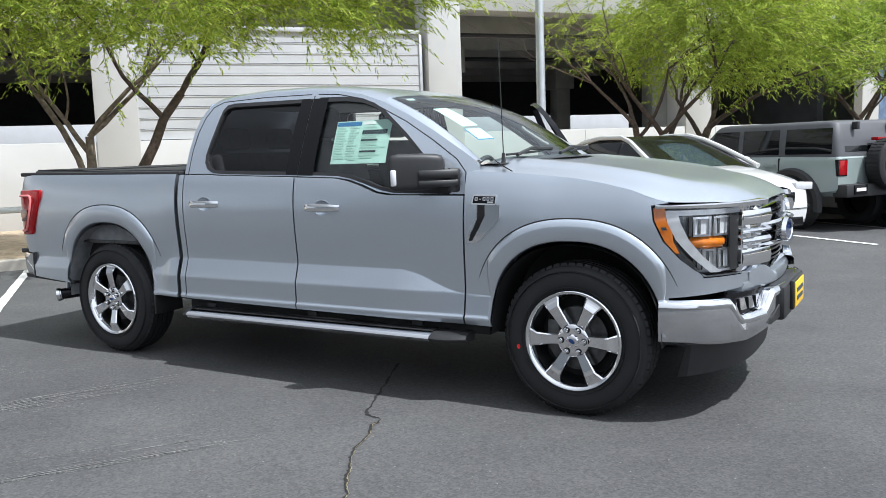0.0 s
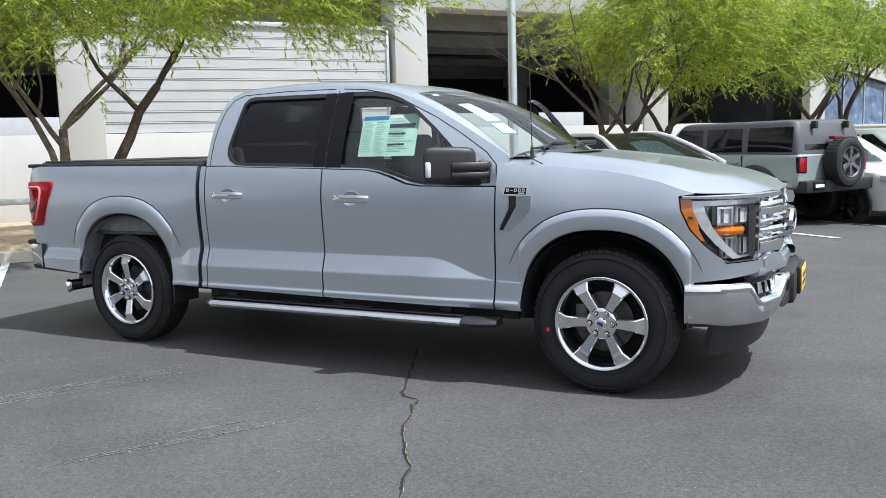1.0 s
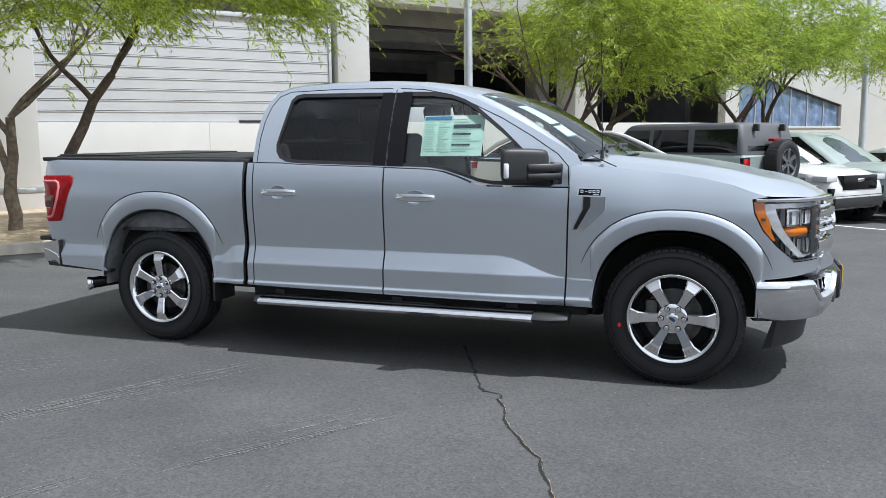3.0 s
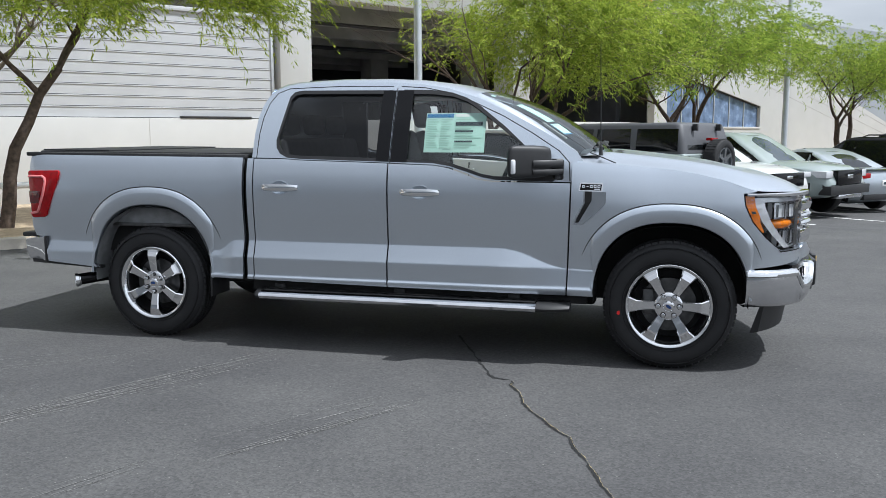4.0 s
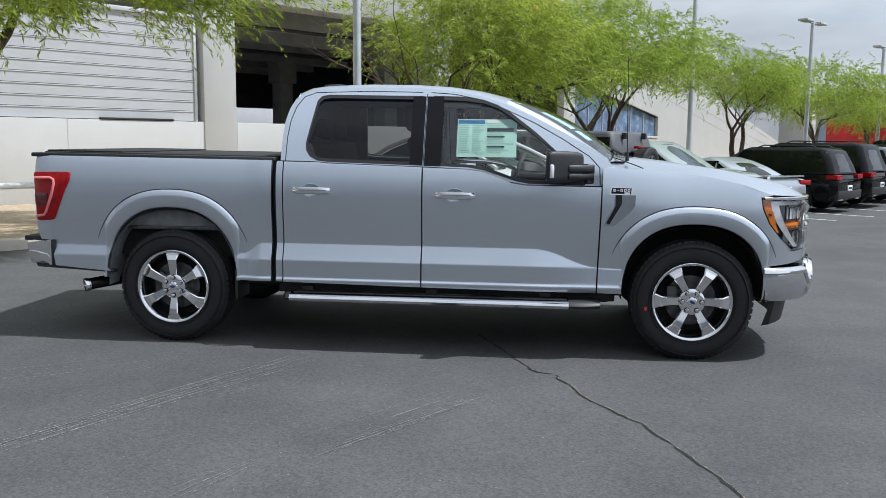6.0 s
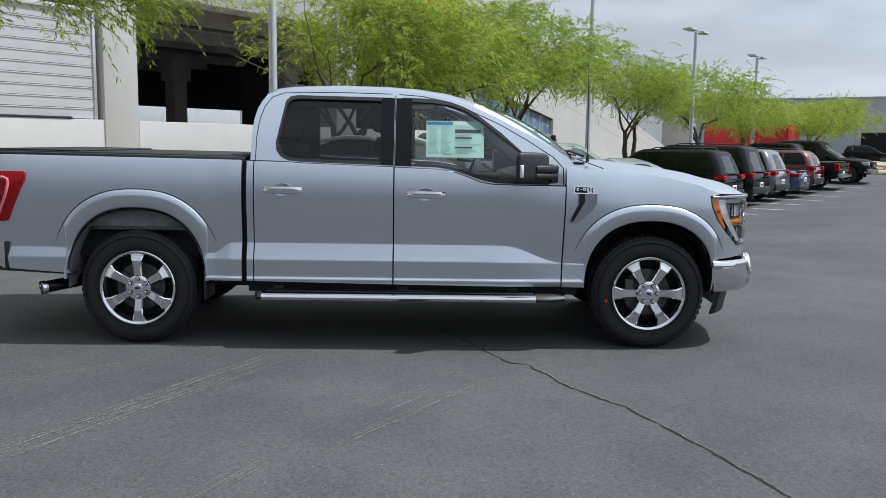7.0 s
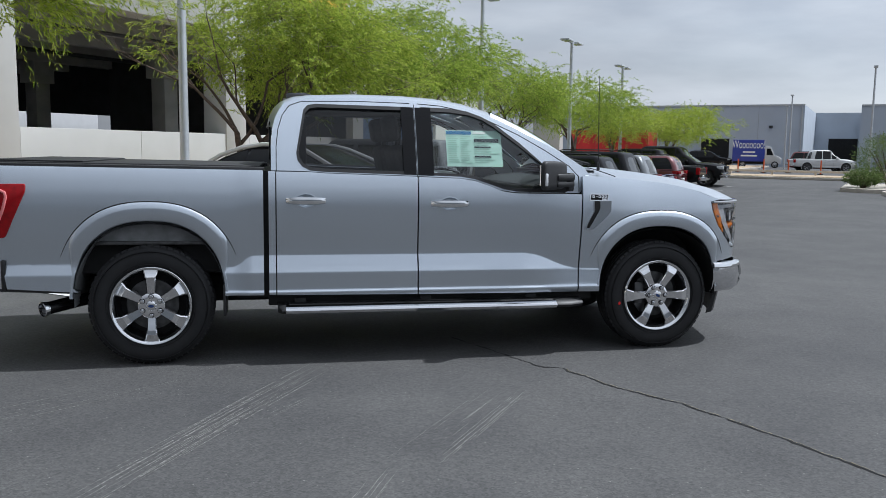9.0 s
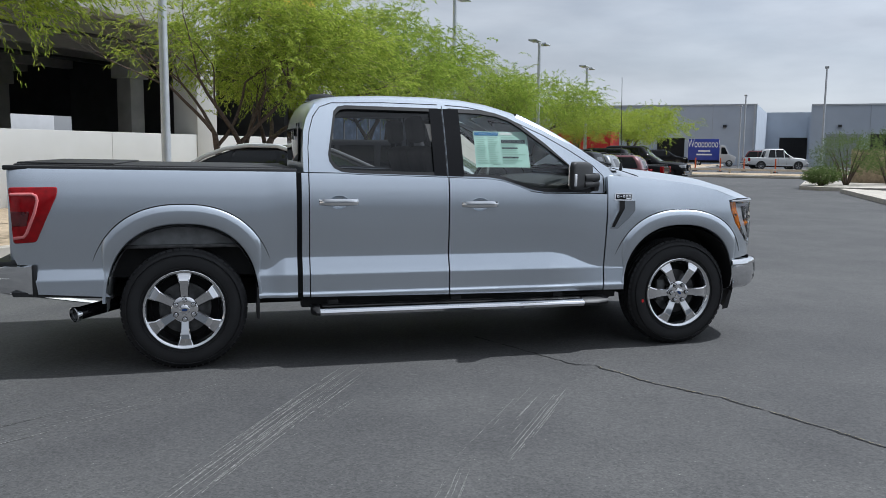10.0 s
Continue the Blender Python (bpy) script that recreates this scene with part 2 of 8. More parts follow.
AMBER = mat("amber lens", (0.75, 0.21, 0.008), 0.18, coat=0.8, var=0.12, scale=60)
RED_LENS = mat("red lamp lens", (0.30, 0.003, 0.006), 0.08, coat=0.1, spec=0.3, var=0.25, scale=25)
RED_DEEP = mat("smoked red lens", (0.10, 0.004, 0.006), 0.10, coat=1.0, var=0.25, scale=25)
LAMP_BACK = mat("lamp reflector bowl", (0.65, 0.66, 0.68), 0.12, metal=1.0, var=0.15, scale=40)
LAMP_HOUSE = mat("dark chromed lamp housing", (0.16, 0.165, 0.17), 0.16, metal=1.0, var=0.3, scale=40)
LAMP_GUIDE = mat("clear grey light guide", (0.66, 0.67, 0.69), 0.14, metal=0.35, coat=0.8, var=0.12, scale=30)
LAMP_WHITE = mat("pale lamp diffuser", (0.58, 0.59, 0.61), 0.25, coat=0.8, var=0.05, scale=30)
GLASS_CLEAR = glass("clear side glass", (0.80, 0.86, 0.83), ior=1.75)
GLASS_SCREEN = glass("green tinted windscreen", (0.70, 0.83, 0.80), ior=1.45)
GLASS_DARK = glass("privacy glass", (0.21, 0.215, 0.22), ior=1.5)
GLASS_LENS = glass("lamp cover", (0.93, 0.94, 0.95))
GLASS_CAR = mat("dark car window", (0.006, 0.007, 0.008), 0.03, spec=0.4)
GLASS_SCR_CAR = mat("reflective blue windscreen", (0.03, 0.045, 0.055), 0.05, spec=0.35, coat=0.15)
SEAT = mat("dark grey seat cloth", (0.09, 0.09, 0.095), 0.9, var=0.2, scale=20, bump=0.001, bscale=250)
CABIN = mat("charcoal cabin plastic", (0.035, 0.036, 0.038), 0.6, var=0.15, scale=8)
CABIN_L = mat("light grey headliner", (0.42, 0.41, 0.39), 0.9, var=0.06, scale=6)
PAPER = mat("pale green window sticker paper", (0.62, 0.83, 0.76), 0.7, var=0.05, scale=8)
PAPER_W = mat("white paper", (0.85, 0.86, 0.84), 0.8, var=0.03, scale=8)
INK = mat("grey print", (0.50, 0.70, 0.62), 0.8)
INK_D = mat("dark print", (0.03, 0.05, 0.06), 0.8)
INK_B = mat("blue print", (0.05, 0.22, 0.45), 0.8)
TONNEAU = mat("black bed cover vinyl", (0.020, 0.020, 0.021), 0.65, var=0.2, scale=10, bump=0.0006, bscale=300)
PLATE_Y = mat("yellow dealer plate", (0.80, 0.48, 0.03), 0.5, var=0.05, scale=20)
RED_DOT = mat("red paint dot", (0.75, 0.02, 0.02), 0.6)
BADGE_BLUE = mat("blue enamel", (0.01, 0.04, 0.16), 0.15, coat=1.0)


# ---- mesh helpers ----
def finish(bm, name, material, smooth=40.0):
    me = bpy.data.meshes.new(name)
    bmesh.ops.recalc_face_normals(bm, faces=bm.faces[:])
    bm.to_mesh(me)
    bm.free()
    me.materials.append(material)
    if smooth:
        me.shade_smooth()
        me.set_sharp_from_angle(angle=radians(smooth))
    return me


def part(name, bm, material, parent, label="", smooth=40.0, at=None):
    ob = new(name, finish(bm, name, material, smooth))
    ob.parent = parent
    if at is not None:
        ob.matrix_basis = at
    if label:
        ob["label"] = label
    return ob


def thing(name, label, category, m=None, group="", kind=""):
    ob = new(name)
    ob.empty_display_size = 0.2
    if m is not None:
        ob.matrix_basis = m
    return tagged(ob, label, category, group, kind)


def solid(name, bm, material, label, category, m=None, group="", kind="", smooth=40.0):
    ob = new(name, finish(bm, name, material, smooth))
    if m is not None:
        ob.matrix_basis = m
    return tagged(ob, label, category, group, kind)


def box(bm, x0, x1, y0, y1, z0, z1, bevel=0.0, segs=2):
    m = Matrix.Translation(((x0 + x1) / 2, (y0 + y1) / 2, (z0 + z1) / 2)) @ Matrix.Diagonal((abs(x1 - x0), abs(y1 - y0), abs(z1 - z0), 1))
    vs = bmesh.ops.create_cube(bm, size=1, matrix=m)["verts"]
    if bevel:
        es = list({e for v in vs for e in v.link_edges})
        bmesh.ops.bevel(bm, geom=es, offset=bevel, segments=segs, affect="EDGES", profile=0.5)
    return bm


def boxed(*a, **k):
    return box(bmesh.new(), *a, **k)


def loft(bm, rings, close=True, cap=True):
    """Skins rows of points of one count; close: each row is a loop."""
    rows = [[bm.verts.new(p) for p in r] for r in rings]
    n = len(rows[0])
    for a, b in zip(rows, rows[1:]):
        for i in range(n if close else n - 1):
            j = (i + 1) % n
            q = [a[i], a[j], b[j], b[i]]
            if len({v.index if v.index >= 0 else id(v) for v in q}) == 4 or True:
                try:
                    bm.faces.new(q)
                except ValueError:
                    pass
    if cap and close:
        for r in (rows[0], rows[-1]):
            try:
                bm.faces.new(r)
            except ValueError:
                pass
    return rows


def tube(bm, pts, radii, sides=8, cap=True):
    pts = [Vector(p) for p in pts]
    if not hasattr(radii, "__len__"):
        radii = [radii] * len(pts)
    rings = []
    ref = None
    for i, p in enumerate(pts):
        d = (pts[min(i + 1, len(pts) - 1)] - pts[max(i - 1, 0)]).normalized()
        if ref is None:
            ref = Vector((0, 0, 1)) if abs(d.z) < 0.9 else Vector((1, 0, 0))
        a = (ref - d * ref.dot(d)).normalized()
        ref = a
        b = d.cross(a)
        rings.append([p + (a * math.cos(k * 2 * math.pi / sides) + b * math.sin(k * 2 * math.pi / sides)) * radii[i] for k in range(sides)])
    loft(bm, rings, True, cap)
    return bm


def revolve(bm, profile, n=48, axis="y", center=(0, 0, 0)):
    """Turns a profile of (radius, offset along the axis) round the axis."""
    c = Vector(center)
    rings = []
    for k in range(n):
        a = 2 * math.pi * k / n
        ca, sa = math.cos(a), math.sin(a)
        if axis == "y":
            rings.append([c + Vector((r * ca, o, r * sa)) for r, o in profile])
        elif axis == "z":
            rings.append([c + Vector((r * ca, r * sa, o)) for r, o in profile])
        else:
            rings.append([c + Vector((o, r * ca, r * sa)) for r, o in profile])
    rings.append(None)
    rows = [[bm.verts.new(p) for p in r] for r in rings[:-1]]
    m = len(profile)
    for k in range(n):
        a, b = rows[k], rows[(k + 1) % n]
        for i in range(m - 1):
            bm.faces.new([a[i], a[i + 1], b[i + 1], b[i]])
    bmesh.ops.remove_doubles(bm, verts=bm.verts[:], dist=1e-6)
    return bm


def lerp(xs, ys, x):
    return float(np.interp(x, xs, ys))


def prism(bm, outline, y0, y1, bevel=0.0):
    """An outline of (x, z) points carried from y0 to y1."""
    a = [bm.verts.new((x, y0, z)) for x, z in outline]
    b = [bm.verts.new((x, y1, z)) for x, z in outline]
    n = len(a)
    bm.faces.new(a)
    bm.faces.new(b[::-1])
    for i in range(n):
        j = (i + 1) % n
        bm.faces.new([a[j], a[i], b[i], b[j]])
    if bevel:
        bmesh.ops.recalc_face_normals(bm, faces=bm.faces[:])
        bmesh.ops.bevel(bm, geom=bm.edges[:], offset=bevel, segments=2, affect="EDGES", profile=0.5)
    return bm


# frame of the building line: u along it, v behind it
WALL = pose(-5.0, 12.72, 0, 0, 0, 52)


def at_wall(u, v, z=0, turn=0.0):
    return WALL @ pose(u, v, z, 0, 0, turn)


# ---- ground ----
def soft_step(a, b, x):
    t = min(1.0, max(0.0, (x - a) / (b - a)))
    return t * t * (3 - 2 * t)


def dip(u, v):
    """How far the lot falls towards the parking row, in metres."""
    along = lerp([0.0, 2.0, 3.5, 5.5, 8.0, 10.0, 13.5, 22.0, 28.0, 34.0], [0.0, 0.02, 0.06, 0.20, 0.27, 0.31, 0.40, 0.36, 0.20, 0.0], u)
    return along * soft_step(-15.0, -10.5, v)


def build_ground():
    bm = bmesh.new()
    us = [-900, -400, -150, -60, -25, -10, -3] + [x * 0.75 for x in range(0, 50)] + [40, 50, 70, 120, 300, 900]
    vs = [-900, -300, -100, -50, -28, -20] + [-16 + x * 0.5 for x in range(0, 22)] + [-4.5, -3, 0, 8, 30, 100, 300, 900]
    rows = [[bm.verts.new((u, v, -dip(u, v))) for u in us] for v in vs]
    for a, b in zip(rows, rows[1:]):
        for i in range(len(us) - 1):
            bm.faces.new([a[i], a[i + 1], b[i + 1], b[i]])
    solid("ground", bm, ASPHALT, "dark grey worn asphalt of a car park", "ground", WALL, kind="structure", smooth=60)


build_ground()


def strip_on_ground(name, pts, width, material, label, z=0.004, category="marking", jag=0.0, kind="structure", seed=1, m=None, fall=None):
    """A flat strip with a slightly uneven edge along a line."""
    rnd = random.Random(seed)
    bm = bmesh.new()
    prev = None
    pts = [Vector(p) for p in pts]
    for i, p in enumerate(pts):
        d = (pts[min(i + 1, len(pts) - 1)] - pts[max(i - 1, 0)]).normalized()
        s = Vector((-d.y, d.x))
        w = width[i] if hasattr(width, "__len__") else width
        zz = z - (fall(p) if fall else 0.0)
        a = bm.verts.new((*(p + s * (w / 2 + rnd.uniform(-jag, jag))), zz))
        b = bm.verts.new((*(p - s * (w / 2 + rnd.uniform(-jag, jag))), zz))
        if prev:
            bm.faces.new([prev[0], prev[1], b, a])
        prev = (a, b)
    return solid(name, bm, material, label, category, m, kind=kind, smooth=0)


for k in range(-5, 12):
    u = 1.78 + 2.65 * k
    strip_on_ground("parking_stripe", [(0, y) for y in np.linspace(-10.9, -6.4, 40)], 0.10, STRIPE, "worn white painted parking bay line", z=0.008, jag=0.006, seed=k + 20, m=at_wall(u, 0), fall=lambda p, u=u: dip(u, p.y))


def crack_path(a, b, n, amp, seed):
    rnd = random.Random(seed)
    a, b = Vector(a), Vector(b)
    d = b - a
    s = Vector((-d.y, d.x)).normalized()
    off, out = 0.0, []
    for i in range(n + 1):
        t = i / n
        off = off * 0.82 + rnd.uniform(-amp, amp)
        out.append(a + d * t + s * off)
    return out


def build_crack():
    # the long crack runs from under the truck towards the walk
    way = []
    knots = [(2.2, -0.4), (2.50, -1.07), (2.60, -1.31), (2.66, -1.40), (2.765, -1.43), (2.795, -1.48), (2.79, -1.55), (2.865, -1.68), (2.96, -1.95), (3.09, -2.15), (3.22, -2.32), (3.245, -2.42), (3.33, -2.64), (3.42, -2.88), (3.58, -3.35), (3.66, -3.7), (3.9, -4.4), (4.3, -5.4)]
    for i, (a, b) in enumerate(zip(knots, knots[1:])):
        seg = crack_path(a, b, max(5, int((Vector(b) - Vector(a)).length / 0.018)), 0.006, 40 + i)
        way += seg[:-1]
    rnd = random.Random(5)
    w = [max(0.004, 0.0135 + 0.006 * math.sin(i * 0.35) + rnd.uniform(-0.005, 0.006)) for i in range(len(way))]
    strip_on_ground("crack", way, w, CRACK, "narrow dark crack wandering across the asphalt", z=0.003, category="crack", jag=0.002)
    dirt = [p + Vector((0.006, 0.003)) for p in way[70:230]]
    strip_on_ground("crack_grit", dirt, [max(0.001, 0.006 * rnd.random() ** 2) for _ in dirt], CRACK_DIRT, "dry tan grit caught in the crack", z=0.0055, category="grit")


build_crack()
SCUFF = mat("pale tyre scuff", (0.165, 0.162, 0.156), 0.9, var=0.3, scale=30, tiny=0.45, tscale=60)


def scuffs(a, b, n, width, seed, bend=0.0):
    """A sheaf of fine pale scratches left by a turning tyre."""
    rnd = random.Random(seed)
    a, b = Vector(a), Vector(b)
    d = b - a
    s = Vector((-d.y, d.x)).normalized()
    bm = bmesh.new()
    for i in range(n):
        o = rnd.uniform(-0.5, 0.5) * width
        t0, t1 = sorted((rnd.uniform(-0.05, 0.8), rnd.uniform(0.2, 1.05)))
        k = max(4, int((t1 - t0) * d.length / 0.06))
        prev = None
        w = rnd.uniform(0.001, 0.0026)
        zz = 0.0022 + (i % 6) * 0.0002
        for j in range(k + 1):
            t = t0 + (t1 - t0) * j / k
            p = a + d * t + s * (o + bend * t * (1 - t) + rnd.uniform(-0.002, 0.002))
            ww = w * (0.25 + min(1, j / 3, (k - j) / 3))
            q = (bm.verts.new((*(p + s * ww), zz)), bm.verts.new((*(p - s * ww), zz)))
            if prev and rnd.random() > 0.12:
                bm.faces.new([prev[0], prev[1], q[1], q[0]])
            prev = q
    ob = solid("tyre_scuff", bm, SCUFF, "fine pale tyre scuff lines on the asphalt", "scuff", kind="stuff", smooth=0)


scuffs((0.0, -3.25), (1.15, -1.12), 44, 0.24, 3, 0.06)
scuffs((-0.9, -4.9), (0.05, -3.2), 20, 0.22, 4)
scuffs((0.55, -2.55), (1.08, -1.78), 7, 0.05, 5)
scuffs((1.45, -2.95), (2.25, -1.80), 22, 0.40, 6)
scuffs((1.10, -3.6), (1.42, -2.9), 9, 0.12, 7)
scuffs((-1.5, -2.6), (0.2, -1.3), 10, 0.3, 9)


# ---- planter along the building ----
def build_planter():
    bm = bmesh.new()
    # kerb: from far along the row to its rounded end, then away
    line = [(95, -6.35)] + [(u, -6.35) for u in np.linspace(60, -9.4, 60)]
    for k in range(1, 9):
        a = math.radians(90 * k / 8)
        line.append((-9.4 - 1.2 * math.sin(a), -6.35 + 1.2 * (1 - math.cos(a))))
    line += [(-11.1, -5.12), (-15, -4.9), (-40, -4.9)]
    prof = [(0.0, -0.32), (0.02, 0.135), (0.035, 0.15), (0.145, 0.15), (0.15, 0.10)]
    rings = []
    pts = [Vector(p) for p in line]
    for i, p in enumerate(pts):
        d = (pts[min(i + 1, len(pts) - 1)] - pts[max(i - 1, 0)]).normalized()
        s = Vector((d.y, -d.x))
        rings.append([(*(p + s * o), z) for o, z in prof])
    loft(bm, rings, close=False)
    solid("kerb", bm, CONCRETE, "pale concrete kerb round the planting bed", "kerb", WALL, kind="structure")
    bm = bmesh.new()
    rnd = random.Random(3)
    us = list(np.linspace(-40, 95, 160))
    rows = []
    for u in us:
        edge = -6.21 if u > -9.4 else (-4.85 if u < -10.6 else -4.85 - 1.36 * (u + 10.6) / 1.2)
        rows.append([bm.verts.new((u, v, 0.11 + rnd.uniform(-0.01, 0.03) + (0.04 if 0 < j < 7 else 0))) for j, v in enumerate(np.linspace(edge, 0.0, 9))])
    for a, b in zip(rows, rows[1:]):
        for i in range(8):
            bm.faces.new([a[i], a[i + 1], b[i + 1], b[i]])
    solid("planting_bed", bm, DIRT, "tan bare soil bed along the white wall", "soil", WALL, kind="structure")


build_planter()


# ---- parking structure ----
def build_garage():
    W0, W1 = -60.0, 12.9
    wall = tagged(new("wall_low", finish(boxed(W0, W1, 0.0, 0.25, 0, 1.87, 0.01), "wall_low", STUCCO)), "low white stucco wall along the parking garage", "wall", kind="structure")
    wall.matrix_basis = WALL
    # fine vertical joints in the stucco
    for u in (-3.6, 0.46, 3.9, 8.1, 11.6):
        part("joint", boxed(u - 0.006, u + 0.006, -0.004, 0.0, 0.1, 1.86), GAR_CONC, wall)
    for u in (-52.5, -45, -37.5, -30, -22.5, -15, -7.5, 0, 7.5):
        solid("column", boxed(u - 0.43, u + 0.43, -0.035, 0.82, 0, 8.2, 0.015), STUCCO, "square white stucco garage column", "column", WALL, kind="structure")
    solid("ceiling", boxed(W0, W1, 0.85, 18, 5.25, 5.55), GAR_CONC, "concrete deck over the garage", "ceiling", WALL, kind="structure")
    for v in (2.6, 5.4, 8.2, 11.0, 13.8, 16.6):
        solid("beam", boxed(W0, W1, v - 0.2, v + 0.2, 4.55, 5.25, 0.02), GAR_CONC, "deep concrete beam under the garage deck", "beam", WALL, kind="structure")
    solid("fascia", boxed(0.43, W1, 0.02, 0.85, 4.82, 8.2, 0.01), STUCCO, "white stucco parapet above the garage opening", "parapet", WALL, kind="structure")
    solid("fascia", boxed(W0, -7.93, 0.02, 0.85, 4.3, 8.2, 0.01), STUCCO, "white stucco parapet above the garage opening", "parapet", WALL, kind="structure")
    for u in (-14, -3.5, 2.0, 9.5):
        for v in (4.8, 11.2):
            col = thing("inner_column", "dark concrete column inside the garage", "column", at_wall(u, v), kind="structure")
            part("shaft", boxed(-0.3, 0.3, -0.3, 0.3, 0, 3.75, 0.02), GAR_CONC, col)
            part("capital", boxed(-0.42, 0.42, -0.42, 0.42, 3.75, 4.55, 0.02), GAR_CONC, col)
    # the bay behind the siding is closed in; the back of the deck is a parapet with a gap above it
    # shade at the back of the garage is painted into these walls
    solid("wall_back", boxed(W0, 28.4, 18, 18.25, 0, 2.15), GAR_SHADE, "low concrete parapet at the back of the garage, darkened for shade", "wall", WALL, kind="structure")
    solid("wall_back_top", boxed(W0, 28.4, 18, 18.25, 3.0, 5.55), GAR_SHADE, "upstand beam at the back of the garage, darkened for shade", "wall", WALL, kind="structure")
    solid("wall_end", boxed(W1 - 0.25, W1, 0.85, 11, 0, 5.25), GAR_SHADE, "end wall of the garage, darkened for shade", "wall", WALL, kind="structure")
    solid("roof_slab", boxed(W0, 28.4, 0.85, 18.25, 5.6, 5.9), GAR_CONC, "concrete roof of the parking garage", "roof", WALL, kind="structure")
    # unseen pale slab, added to bounce light up to the deck
    solid("unseen_floor", boxed(W0, W1 - 0.25, 0.25, 18, 0.0, 0.05), GAR_CONC, "unseen pale concrete floor added to bounce light to the deck", "floor", WALL, kind="structure", smooth=0)
    # pipes under the deck
    for v, z, r in ((1.6, 4.45, 0.05), (6.6, 4.4, 0.07)):
        bm = bmesh.new()
        tube(bm, [(W0, v, z), (W1 - 0.3, v, z)], r, 8)
        solid("pipe", bm, DARK_METAL, "dark sprinkler pipe hung under the deck", "pipe", WALL, kind="structure")


build_garage()
for k, u in enumerate((-26.0, -11.5, 3.0, 17.5)):
    tr_ = thing("semi_trailer", "long white box trailer parked behind the garage", "trailer", at_wall(u, 25.0), group="trailers behind the garage")
    part("box_body", boxed(-6.6, 6.6, 0, 2.5, 0.75, 3.35, 0.03), SIDING, tr_)
    part("skirt", boxed(-5.5, 5.0, 0.1, 2.4, 0.45, 0.74), DARK_METAL, tr_)
    for x in (-4.8, -3.6):
        for y in (0.0, 2.3):
            bm = bmesh.new()
            revolve(bm, [(0.0, 0.0), (0.3, 0.0), (0.5, 0.02), (0.5, 0.25), (0.0, 0.25)], 20, center=(x, y, 0.5))
            part("tyre", bm, RUBBER, tr_)


def build_siding():
    th = thing("siding_screen", "white ribbed metal siding closing one garage bay", "siding", WALL, kind="structure")
    u0, u1 = -7.05, -0.62
    z0, z1, n = 1.875, 4.22, 10
    step = (z1 - z0) / n
    for i in range(n):
        z = z0 + i * step
        bm = bmesh.new()
        # each course laps the one below, with a turned lower edge
        prism(bm, [(0, 0)] * 0 or [(u0, z + 0.012), (u1, z + 0.012), (u1, z + step), (u0, z + step)], 0.10, 0.13)
        part("plank", bm, SIDING, th, smooth=0)
        part("lap", boxed(u0, u1, 0.087, 0.13, z + step - 0.024, z + step - 0.004, 0.005), SIDING, th)
    part("cap", boxed(u0 - 0.02, u1 + 0.02, 0.04, 0.5, z1, z1 + 0.10, 0.01), SIDING, th, "white metal capping")
    part("edge_trim", boxed(u1, u1 + 0.07, 0.06, 0.4, z0, z1, 0.008), GALV, th, "grey metal edge trim")
    part("edge_trim", boxed(u0 - 0.07, u0, 0.06, 0.4, z0, z1, 0.008), SIDING, th)
    part("backing", boxed(u0, u1, 0.16, 0.3, z0, z1), GAR_SHADE, th)
    # flat dark tray lying on the wall top
    bm = bmesh.new()
    box(bm, -2.9, -1.2, -0.02, 0.07, 1.878, 1.92, 0.008)
    solid("tray", bm, DARK_METAL, "flat dark metal strip lying on the wall top", "strip", WALL)


build_siding()


